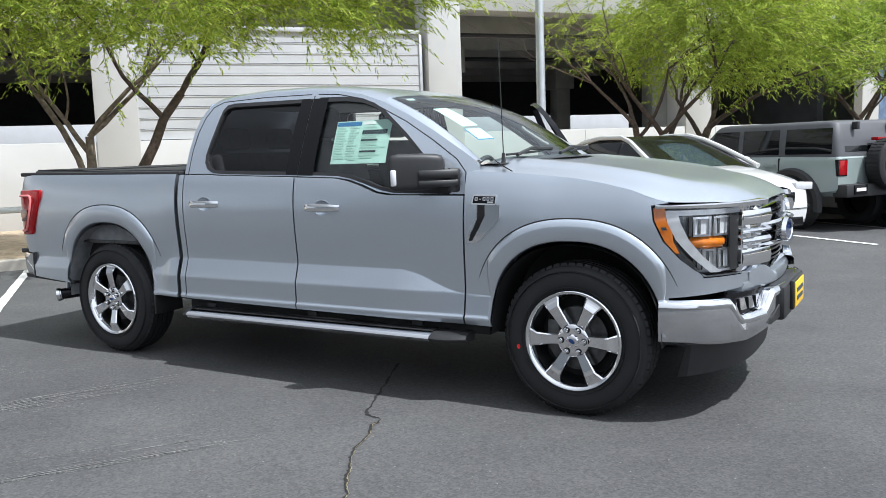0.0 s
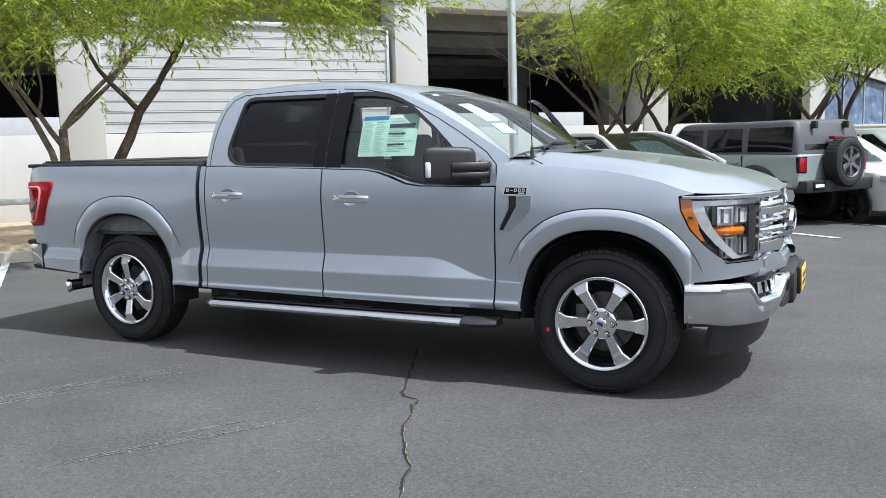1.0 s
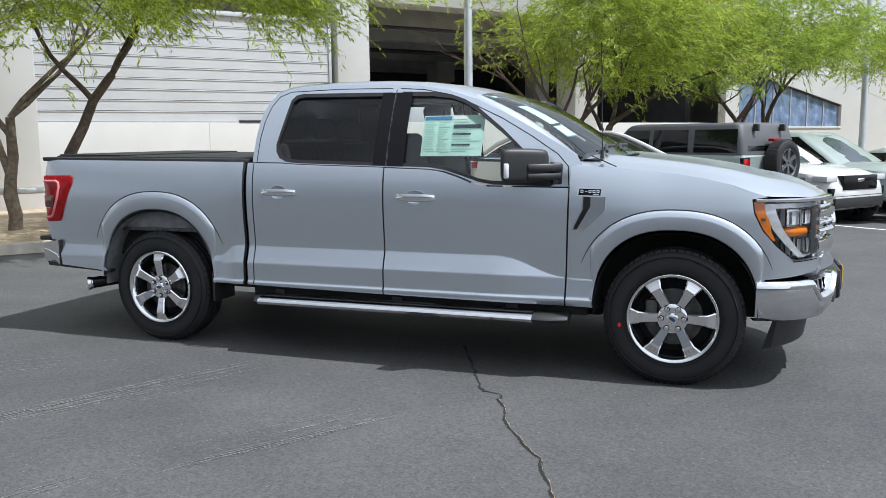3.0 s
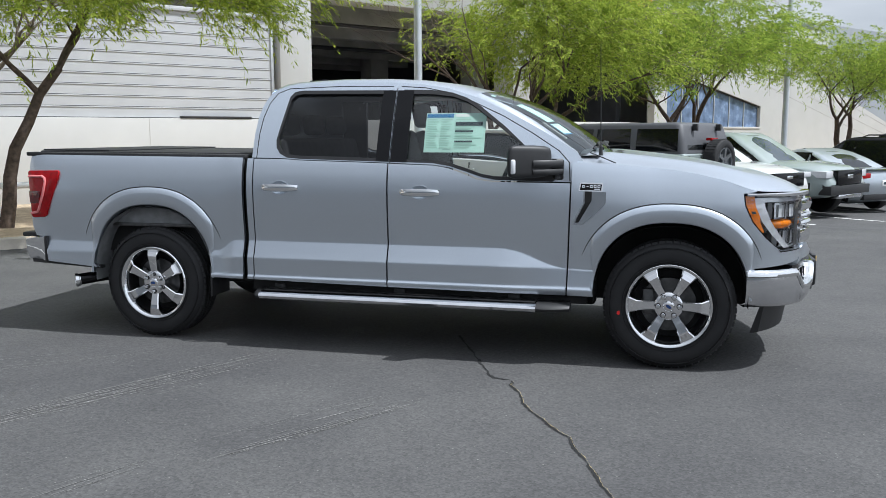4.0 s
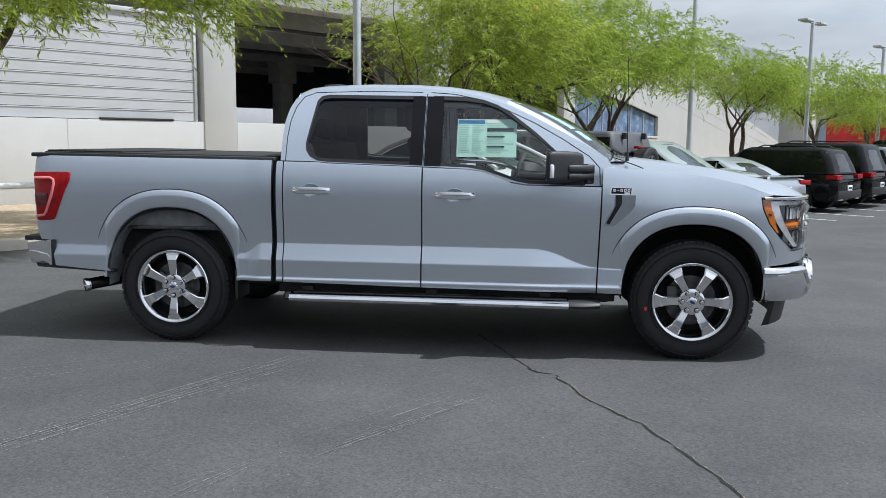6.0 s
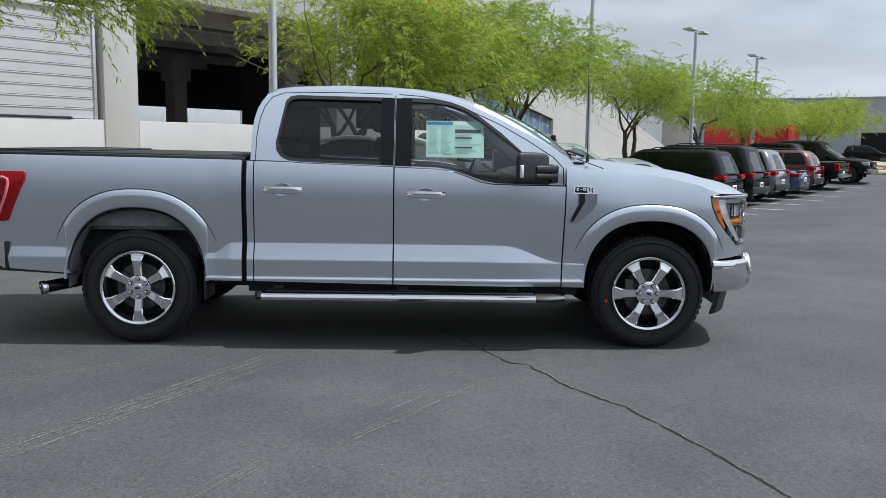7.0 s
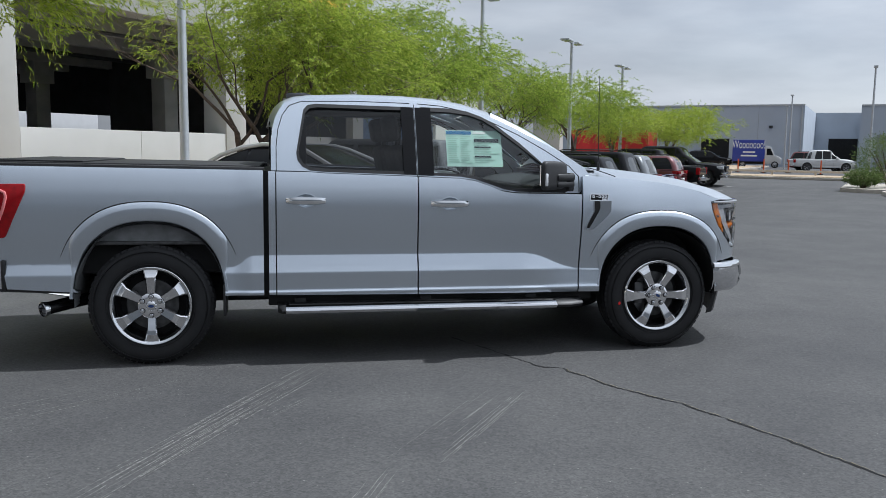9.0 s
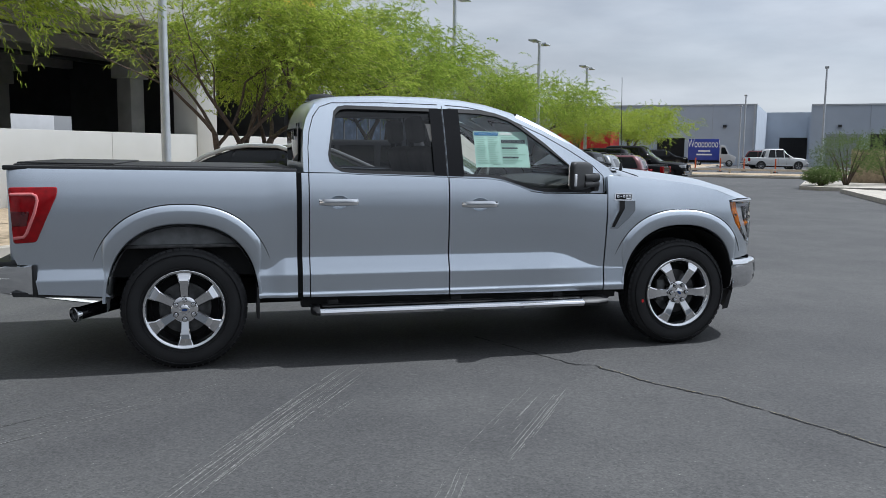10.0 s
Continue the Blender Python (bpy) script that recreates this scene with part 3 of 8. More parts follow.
def build_white_building():
    u0, u1, v = 12.9, 23.9, -0.6
    z1 = 5.55
    wu0, wu1, wz0, top0, top1 = 13.55, 19.15, 1.69, 3.60, 2.50

    def head(u):
        return top0 + (top1 - top0) * (u - wu0) / (wu1 - wu0)

    # wall with a window whose head slopes with the ramp; the ramp wall runs down beyond
    bm = bmesh.new()
    for outline in ([(u0, 0), (u1, 0), (u1, wz0), (u0, wz0)], [(u0, wz0), (wu0, wz0), (wu0, z1), (u0, z1)], [(wu1, wz0), (u1, wz0), (u1, z1), (wu1, z1)], [(wu0, top0), (wu1, top1), (wu1, z1), (wu0, z1)], [(u1, 0), (31.0, 0), (31.0, 1.48), (u1, 3.45)]):
        prism(bm, outline, v, v + 0.3)
    wall = solid("wall_white_building", bm, STUCCO, "white stucco wall of the neighbouring ramp building", "wall", WALL, kind="structure", smooth=0)
    for (a, za), (b, zb) in (((19.4, 3.28), (28.1, 1.21)), ((22.5, 2.94), (29.3, 1.40)), ((24.1, 3.12), (30.3, 1.50))):
        bm = bmesh.new()
        prism(bm, [(a, za), (b, zb), (b, zb + 0.03), (a, za + 0.03)], v - 0.004, v)
        part("slanted_joint", bm, GAR_CONC, wall, smooth=0)
    win = thing("window_1", "blue grey screened window with a slanted head", "window", WALL, kind="structure")
    k = 6
    for i in range(k):
        a, b = wu0 + (wu1 - wu0) * i / k, wu0 + (wu1 - wu0) * (i + 1) / k
        bm = bmesh.new()
        prism(bm, [(a + 0.03, wz0 + 0.04), (b - 0.03, wz0 + 0.04), (b - 0.03, head(b) - 0.03), (a + 0.03, head(a) - 0.04)], v + 0.12, v + 0.15)
        part("pane", bm, BLUE_PANE, win, smooth=0)
        if i < k - 1:
            part("mullion", boxed(b - 0.02, b + 0.02, v + 0.09, v + 0.17, wz0, head(b) - 0.03), GALV, win)
    bm = bmesh.new()
    prism(bm, [(wu0, top0 - 0.05), (wu1, top1 - 0.05), (wu1, top1), (wu0, top0)], v + 0.06, v + 0.17)
    part("frame", bm, DARK_METAL, win, smooth=0)
    part("sill", boxed(wu0, wu1, v - 0.03, v + 0.17, wz0 - 0.03, wz0 + 0.04, 0.008), STUCCO, win)
    solid("return_wall", boxed(u1 - 0.3, u1, v + 0.3, 14, 0, z1 - 0.3), STUCCO, "white side wall of the neighbouring building", "wall", WALL, kind="structure", smooth=0)
    solid("roof", boxed(u0, u1, v + 0.3, 14, z1 - 0.3, z1 - 0.02), GAR_CONC, "flat roof of the neighbouring building", "roof", WALL, kind="structure", smooth=0)
    # dark louvre slot under the parapet
    solid("louvre", boxed(20.9, 23.8, v - 0.03, v - 0.003, 4.78, 5.0, 0.005), DARK_METAL, "long dark louvre under the parapet", "louvre", WALL, kind="structure")
    # grey storey rising behind the ramp
    solid("upper_storey", boxed(24.2, 32.7, 0.25, 12, 0.0, 6.05), GREY_WALL2, "grey building block behind the ramp", "wall", WALL, kind="structure", smooth=0)
    solid("sign_panel", boxed(10.4, 13.3, -0.06, -0.02, 5.65, 6.9, 0.01), YELLOW, "yellow sign panel on the white parapet", "sign", WALL, kind="structure")
    solid("wall_white_far", boxed(34.0, 34.6, -0.9, 8, 0, 3.6), STUCCO, "far white wall beyond the stair", "wall", WALL, kind="structure", smooth=0)
    red = thing("red_hoarding", "bright red hoarding behind the parked cars", "hoarding", WALL, kind="structure")
    for i in range(3):
        y0 = -5.4 + i * 1.5
        part("panel", boxed(36.0, 36.1, y0, y0 + 1.47, 0.1, 2.68), RED_PAINT, red)
    part("top_rail", boxed(35.96, 36.14, -5.4, -0.9, 2.68, 2.78), RED_PAINT, red)
    part("return_panel", boxed(36.1, 38.5, -5.45, -5.37, 0, 2.7), RED_PAINT, red)


build_white_building()


def lamp_post(u, v, height, double=True, base_z=0.12):
    th = thing("street_lamp", "tall grey steel parking lot lamp post", "street lamp", at_wall(u, v, base_z), group="parking lot lamps")
    bm = bmesh.new()
    tube(bm, [(0, 0, 0), (0, 0, height)], [0.085, 0.062], 14)
    part("pole", bm, GALV, th)
    part("base", boxed(-0.22, 0.22, -0.22, 0.22, -0.1, 0.35, 0.02), CONCRETE, th, "square concrete footing")
    bm = bmesh.new()
    tube(bm, [(-0.42 if double else 0, 0, height - 0.02), (0.42, 0, height - 0.02)], 0.03, 8)
    part("arm", bm, GALV, th)
    for s in ((-1, 1) if double else (1,)):
        part("lamp_head", boxed(min(s * 0.3, s * 0.9), max(s * 0.3, s * 0.9), -0.17, 0.17, height - 0.03, height + 0.05, 0.02), GALV, th, "flat grey lamp head")
    return th


lamp_post(-0.41, -5.64, 7.6)
lamp_post(11.4, -6.15, 5.95)
lamp_post(19.5, -6.27, 5.55)
lamp_post(27.5, -6.15, 5.35)


def build_far():
    # pale industrial hall across the road
    th = thing("industrial_hall", "long pale blue grey tilt-up industrial hall", "building", WALL, kind="structure")
    bm = bmesh.new()
    box(bm, 98, 130, -9.7, 60, 0, 7.5)
    part("wall", bm, GREY_WALL, th, smooth=0)
    part("wall", boxed(122, 140, -15.8, -9.7, 0, 7.6), GREY_WALL, th, smooth=0)
    part("wall", boxed(98, 140, -70, -15.8, 0, 7.35), GREY_WALL, th, smooth=0)
    for y0, y1 in ((-9.7, 60),):
        part("coping", boxed(97.9, 98.1, y0, y1, 7.4, 7.58), GALV, th, smooth=0)
    part("coping", boxed(97.9, 98.1, -70, -15.8, 7.27, 7.45), GALV, th, smooth=0)
    for y in list(np.arange(-4.5, 60, 7.3)) + list(np.arange(-66, -17, 7.3)):
        part("panel_joint", boxed(97.96, 98.0, y - 0.012, y + 0.012, 0, 7.3), GREY_WALL2, th, smooth=0)
    # black panels on the uncut wall paint the shade inside open doors
    for y0, y1, z1, u in ((-1.2, 2.2, 3.4, 98), (-15.4, -11.6, 3.9, 122), (-27, -22.3, 3.9, 98), (-21.2, -17.6, 3.9, 98)):
        part("dock_shade", boxed(u - 0.06, u - 0.01, y0, y1, 0, z1), UNDER, th, "black panel for the shade in an open roller door", smooth=0)
    for y0, y1, z1 in ((-21.2, -17.6, 3.9),):
        part("roller_door", boxed(97.9, 97.96, y0, y1, 0.0, 3.9), GREY_WALL2, th, "grey closed roller door", smooth=0)
    for y in (-6, 4.0, -19):
        part("wall_lamp", boxed(97.7, 98, y - 0.2, y + 0.2, 4.7, 5.0), DARK_METAL, th, smooth=0)
    part("downpipe", boxed(97.85, 97.98, -9.5, -9.35, 0, 7.4), GALV, th, smooth=0)
    # slender mast near the hall
    for u, v, h in ((80, -9.6, 7.4), (60, -16.85, 8.15), (81, -9.1, 6.4)):
        bm = bmesh.new()
        tube(bm, [(0, 0, 0), (0, 0, h)], [0.10, 0.07], 10)
        box(bm, -0.45, 0.45, -0.15, 0.15, h, h + 0.10)
        solid("mast", bm, GALV, "distant slender grey lamp mast", "mast", at_wall(u, v))
    # low median with kerb and timber rail
    solid("median", boxed(42.5, 47.5, -19.5, 40, 0, 0.16, 0.03), CONCRETE, "pale kerbed median across the end of the lot", "median", WALL, kind="structure")
    solid("median_soil", boxed(42.8, 47.2, -19.2, 40, 0.14, 0.2, 0.02), DIRT, "tan soil on the median", "soil", WALL, kind="structure")
    rail = thing("guard_rail", "long low pale guard rail on posts", "rail", WALL)
    part("beam", boxed(46.5, 46.58, -19, 20, 0.36, 0.50, 0.01), CONCRETE, rail)
    for y in np.arange(-19, 20.1, 2.6):
        part("post", boxed(46.52, 46.66, y - 0.07, y + 0.07, 0.15, 0.45), CONCRETE, rail)
    # kerbed island with shrubs
    bm = bmesh.new()
    isl = [(26.4, -15.75), (33.0, -15.9), (34.0, -17.0), (34.0, -30), (29.5, -30), (25.6, -18.6), (25.6, -16.6)]
    vs = [bm.verts.new((a, b, 0)) for a, b in isl]
    f = bm.faces.new(vs)
    r = bmesh.ops.extrude_face_region(bm, geom=[f])
    bmesh.ops.translate(bm, verts=[g for g in r["geom"] if isinstance(g, bmesh.types.BMVert)], vec=(0, 0, 0.16))
    solid("island", bm, CONCRETE, "raised concrete kerbed island", "kerb", WALL, kind="structure", smooth=0)
    solid("sign_wall", boxed(32.6, 32.9, -26, -17.9, 0.1, 1.75, 0.02), DIRT, "low tan block wall behind the shrubs", "wall", WALL, kind="structure")
    bm = bmesh.new()
    f = bm.faces.new([bm.verts.new((a, b, 0)) for a, b in ((24.7, -17.45), (24.3, -17.25), (14.0, -18.6), (14.0, -40.0), (20.5, -40.0), (22.8, -19.6))])
    r = bmesh.ops.extrude_face_region(bm, geom=[f])
    bmesh.ops.translate(bm, verts=[g for g in r["geom"] if isinstance(g, bmesh.types.BMVert)], vec=(0, 0, 0.15))
    bmesh.ops.recalc_face_normals(bm, faces=bm.faces)
    solid("kerb_end", bm, CONCRETE, "pale rounded kerb of the next bay row", "kerb", WALL, kind="structure")


build_far()


# pipe barrier at the bed by the tail of the truck
def build_barrier():
    th = thing("pipe_barrier", "low white painted pipe barrier in the planting bed", "barrier", at_wall(-8.6, -4.4, 0.12))
    bm = bmesh.new()
    tube(bm, [(-9, 0, 0.62), (4.2, 0, 0.62)], 0.05, 10)
    part("rail", bm, RAIL_WHITE, th)
    for x in (-8.5, -5.2, -2.0, 1.2, 4.1):
        bm = bmesh.new()
        tube(bm, [(x, 0, -0.05), (x, 0, 0.6)], 0.045, 10)
        part("post", bm, RAIL_WHITE, th)


build_barrier()


# unseen plain walls, added behind the walk to darken reflections in the truck
solid("unseen_wall_across", boxed(-70, 70, -46.5, -46, 0, 7.0), GREY_WALL2, "unseen plain grey wall added across the lot to darken reflections", "wall", kind="structure", smooth=0)
solid("unseen_wall_side", boxed(-36, -35.5, -46, -6, 0, 8.5), GREY_WALL2, "unseen plain grey wall added at the side to darken reflections", "wall", kind="structure", smooth=0)


# ---- trees ----
def leaflets(centers, dirs, rnd, size, spread, count, droop=0.35):
    """Many thin leaflets along drooping twigs: one mesh from arrays."""
    n = len(centers)
    c = np.repeat(np.array(centers), count, axis=0)
    d = np.repeat(np.array(dirs), count, axis=0)
    t = np.tile(np.linspace(0.0, 1.0, count), n)[:, None]
    L = np.repeat(rnd.uniform(0.6, 1.25, (n, 1)), count, axis=0) * spread
    p = c + d * t * L
    p[:, 2] -= (t[:, 0] ** 2) * L[:, 0] * droop
    p += rnd.normal(0, 0.014, p.shape)
    # leaflets stand off the twig to both sides and hang a little
    side = np.cross(d, np.array([0, 0, 1.0])) + rnd.normal(0, 0.25, p.shape)
    side /= np.linalg.norm(side, axis=1)[:, None] + 1e-9
    flip = np.where(np.arange(len(p)) % 2 == 0, 1.0, -1.0)[:, None]
    a = d * 0.75 + side * flip * 0.65 + rnd.normal(0, 0.28, p.shape)
    a[:, 2] -= 0.35 + 0.4 * t[:, 0]
    a /= np.linalg.norm(a, axis=1)[:, None] + 1e-9
    b = np.cross(a, rnd.normal(0, 1, p.shape))
    b /= np.linalg.norm(b, axis=1)[:, None] + 1e-9
    ln = rnd.uniform(0.6, 1.4, (len(p), 1)) * size
    wd = ln * rnd.uniform(0.08, 0.13, (len(p), 1))
    v = np.stack([p - a * ln * 0.1, p + b * wd + a * ln * 0.4, p + a * ln, p - b * wd + a * ln * 0.4], axis=1).reshape(-1, 3)
    f = np.arange(len(p) * 4).reshape(-1, 4)
    return v, f


def desert_tree(name_label, m, seed, trunks, crown, leaf, twigs=2600, size=0.055, count=13, spread=0.46, bark=None, lean=(0, 0)):
    """trunks: lean lists (dx, dy, fork height, radius); crown: (radius x, radius y, z low, z high)."""
    rnd = random.Random(seed)
    nr = np.random.RandomState(seed)
    th = thing("tree", name_label, "tree", m, group="trees along the wall")
    rx, ry, zl, zh = crown
    bm = bmesh.new()
    ends = []

    def grow(p, d, length, r, level):
        pts, rad = [p.copy()], [r]
        steps = 5
        for i in range(steps):
            d = (d + Vector((rnd.uniform(-1, 1), rnd.uniform(-1, 1), rnd.uniform(-0.5, 0.6))) * 0.20).normalized()
            p = p + d * (length / steps)
            pts.append(p.copy())
            rad.append(r * (1 - 0.5 * (i + 1) / steps))
        tube(bm, pts, rad, 9 if level == 0 else (7 if level == 1 else 5 if level == 2 else 4), cap=True)
        if level >= 2:
            ends.extend((q, d.copy()) for q in pts[2:])
        if level < 4:
            for k in range(rnd.choice((2, 3)) if level < 2 else rnd.choice((2, 2, 3))):
                out = Vector((p.x / rx, p.y / ry, 0)) * 0.4
                e = (d * 0.75 + out + Vector((rnd.uniform(-1, 1), rnd.uniform(-1, 1), rnd.uniform(-0.2, 0.75)))).normalized()
                q = pts[-1] if k == 0 else pts[rnd.randint(2, steps)]
                grow(q.copy(), e, length * rnd.uniform(0.62, 0.86), rad[-1] * rnd.uniform(0.72, 0.95), level + 1)

    for bx, by, dx, dy, h, r, *bow in trunks:
        base = Vector((bx, by, 0.0))
        fork = Vector((bx + dx, by + dy, h))
        bend = bow[0] if bow else 1.0
        pts = [Vector((bx + dx * t**bend, by + dy * t, h * t)) + Vector((rnd.uniform(-1, 1), rnd.uniform(-1, 1), 0)) * 0.05 * (0 < t < 1) for t in np.linspace(0, 1, 7)]
        tube(bm, pts, [r * (1.25 - 0.5 * t) for t in np.linspace(0, 1, 7)], 10)
        d = (fork - base).normalized()
        for k in range(3):
            a = rnd.uniform(0, 6.283) if k > 1 else math.atan2(dy, dx) + math.pi * k
            e = (d * 0.5 + Vector((math.cos(a), math.sin(a), rnd.uniform(0.35, 0.9)))).normalized()
            grow(pts[-1 - (k % 2)], e, (zh - h) * 0.42, r * 0.55, 0)
    part("trunk", bm, bark or BARK, th, "dark branching trunk and limbs")
    # foliage: uneven clumps inside the crown, most of it towards the outside
    clumps = []
    nclump = 95
    while len(clumps) < nclump:
        q = nr.normal(0, 1, 3)
        q /= np.linalg.norm(q)
        k = nr.uniform(0.35, 1.0) ** 0.6
        c = np.array([q[0] * rx * k + lean[0], q[1] * ry * k + lean[1], (zl + zh) / 2 + q[2] * (zh - zl) / 2 * k - 0.25 * k * math.hypot(q[0], q[1])])
        clumps.append((c, nr.uniform(0.45, 1.0)))
    cen, dirs = [], []
    pool = [e for e in ends if zl - 0.5 < e[0].z]
    for i in range(twigs):
        if pool and i % 3 == 0:
            q, dd = pool[nr.randint(len(pool))]
            c = np.array(q) + nr.normal(0, 0.16, 3)
            if abs(c[0] - lean[0]) > rx * 1.1 or abs(c[1] - lean[1]) > ry * 1.1 or c[2] > zh * 1.02:
                c = clumps[nr.randint(nclump)][0] + nr.normal(0, 0.3, 3)
        else:
            c0, s0 = clumps[nr.randint(nclump)]
            c = c0 + nr.normal(0, 1, 3) * np.array([0.42, 0.42, 0.22]) * s0
        dd = np.array([c[0] / rx, c[1] / ry, 0.25]) + nr.normal(0, 0.6, 3)
        dd /= np.linalg.norm(dd)
        cen.append(c)
        dirs.append(dd)
    v, f = leaflets(cen, dirs, nr, size, spread, count)
    # bare twig lines inside the sprays
    me = bpy.data.meshes.new("crown")
    me.from_pydata(v.tolist(), [], f.tolist())
    me.materials.append(leaf)
    ob = new("crown", me)
    ob.parent = th
    tagged(ob, "feathery bright green foliage with gaps", kind="stuff")
    bm = bmesh.new()
    for i in range(0, len(cen), 4):
        c, d = Vector(cen[i]), Vector(dirs[i])
        tube(bm, [c - d * 0.1, c + d * spread * 0.5 - Vector((0, 0, 0.04)), c + d * spread - Vector((0, 0, 0.15))], [0.006, 0.004, 0.002], 3, cap=False)
    part("twig", bm, BARK_G, th)["kind"] = "stuff"
    return th


desert_tree("mesquite with a forked red brown trunk and bright feathery leaves", at_wall(-7.13, -4.97, 0.1), 11, [(-0.28, 0, 0.88, 0.05, 2.4, 0.085, 1.9)], (4.1, 2.5, 3.0, 5.8), LEAF_A, twigs=4600, count=24, size=0.085, lean=(1.0, -1.5))
desert_tree("leaning mesquite with long grey limbs and feathery leaves", at_wall(-8.0, -4.6, 0.1), 12, [(0, 0, 0.05, 0.0, 1.75, 0.085), (0, 0, -0.9, 0.1, 2.8, 0.05, 2.4)], (3.4, 2.2, 2.8, 5.6), LEAF_A, twigs=2900, count=23, size=0.085, bark=BARK_G, lean=(-0.4, -1.2))
desert_tree("spreading mesquite with several trunks and yellow green leaves", at_wall(3.2, -4.84, 0.1), 13, [(0, 0, -0.35, 0.1, 1.5, 0.10), (0.3, 0, 0.5, 0.1, 1.6, 0.10), (-0.5, 0.2, -0.3, 0.2, 1.7, 0.08)], (2.15, 2.4, 2.5, 5.4), LEAF_A, twigs=3700, count=24, size=0.085, lean=(0.85, 0))
desert_tree("mesquite with dark forked trunks and feathery leaves", at_wall(8.6, -5.3, 0.1), 14, [(0, 0, 0.2, 0.1, 1.6, 0.11), (-0.5, 0.1, -0.4, 0, 1.7, 0.1)], (3.3, 2.7, 2.9, 5.1), LEAF_B, twigs=3300, count=23, size=0.085, lean=(0.15, 0))
desert_tree("slender twin-trunked mesquite with an airy crown", at_wall(15.9, -5.4, 0.1), 15, [(0, 0, -0.3, 0, 1.8, 0.09), (0.35, 0, 0.35, 0.1, 1.9, 0.08)], (2.5, 2.1, 2.9, 4.3), LEAF_B, twigs=1700, count=19, size=0.09)
desert_tree("round-crowned mesquite with a dark forked trunk", at_wall(21.6, -5.8, 0.1), 16, [(0, 0, 0.3, 0.1, 1.5, 0.14)], (2.9, 2.4, 2.7, 4.6), LEAF_B, twigs=2000, count=18, size=0.095)
desert_tree("small far mesquite with yellow green leaves", at_wall(27.4, -5.8, 0.1), 17, [(0, 0, 0.3, 0.1, 1.4, 0.1)], (2.5, 2.1, 2.3, 3.7), LEAF_A, twigs=1500, count=16, size=0.10)
desert_tree("wide far mesquite at the end of the row", at_wall(37.0, -6.4, 0.1), 18, [(0, 0, 0.3, 0.1, 1.4, 0.14)], (4.3, 3.4, 2.1, 4.2), LEAF_A, twigs=2600, count=16, size=0.11)


def shrub(u, v, r, h, seed):
    nr = np.random.RandomState(seed)
    th = thing("shrub", "rounded grey green desert shrub on the kerbed island", "shrub", at_wall(u, v, 0.15), group="island shrubs")
    bm = bmesh.new()
    for k in range(7):
        a = k * 0.9
        tube(bm, [(0.05 * math.cos(a), 0.05 * math.sin(a), 0), (0.3 * r * math.cos(a), 0.3 * r * math.sin(a), h * 0.4), (0.6 * r * math.cos(a), 0.6 * r * math.sin(a), h * 0.75)], [0.05, 0.035, 0.015], 5)
    part("stems", bm, BARK, th)
    cen, dirs = [], []
    for i in range(900):
        q = nr.normal(0, 1, 3)
        q /= np.linalg.norm(q)
        k = nr.uniform(0.3, 1) ** 0.5
        c = np.array([q[0] * r * k, q[1] * r * k, h * 0.62 + q[2] * h * 0.42 * k])
        cen.append(c)
        dirs.append(q * 0.6 + np.array([0, 0, 0.5]))
    vv, f = leaflets(cen, dirs, nr, 0.09, 0.3, 8, 0.1)
    me = bpy.data.meshes.new("foliage")
    me.from_pydata(vv.tolist(), [], f.tolist())
    me.materials.append(LEAF_C)
    ob = new("foliage", me)
    ob.parent = th
    tagged(ob, kind="stuff")


shrub(28.6, -17.6, 1.45, 2.1, 1)
shrub(30.5, -19.4, 1.4, 2.3, 2)
shrub(27.2, -16.6, 0.7, 0.6, 3)


# ---- the silver pickup truck: x forward from the rear axle, its near side at -y ----
HUB_F, HUB_R, HUB_Z, TYRE_R = 3.694, 0.0, 0.41, 0.412
PLAN_S = [4.0, 4.1, 4.2, 4.3, 4.4, 4.5, 4.6, 4.7, 4.8, 4.95, 5.15]
PLAN_X = [4.0, 4.1, 4.197, 4.288, 4.367, 4.430, 4.478, 4.513, 4.539, 4.564, 4.582]
PLAN_O = [0.0, 0.006, 0.026, 0.07, 0.13, 0.21, 0.30, 0.398, 0.495, 0.645, 0.845]


def smooth_interp(xs, ys):
    """Monotone cubic through knots."""
    xs, ys = np.array(xs, float), np.array(ys, float)
    h, dl = np.diff(xs), np.diff(ys) / np.diff(xs)
    mm = np.zeros(len(xs))
    mm[1:-1] = np.where(dl[:-1] * dl[1:] > 0, 2 * dl[:-1] * dl[1:] / (dl[:-1] + dl[1:] + 1e-12), 0)
    mm[0], mm[-1] = dl[0], dl[-1]

    def f(x):
        x = min(max(x, xs[0]), xs[-1])
        i = min(int(np.searchsorted(xs, x, side="right")) - 1, len(h) - 1)
        t = (x - xs[i]) / h[i]
        return float((2 * t**3 - 3 * t**2 + 1) * ys[i] + (t**3 - 2 * t**2 + t) * h[i] * mm[i] + (-2 * t**3 + 3 * t**2) * ys[i + 1] + (t**3 - t**2) * h[i] * mm[i + 1])

    return f


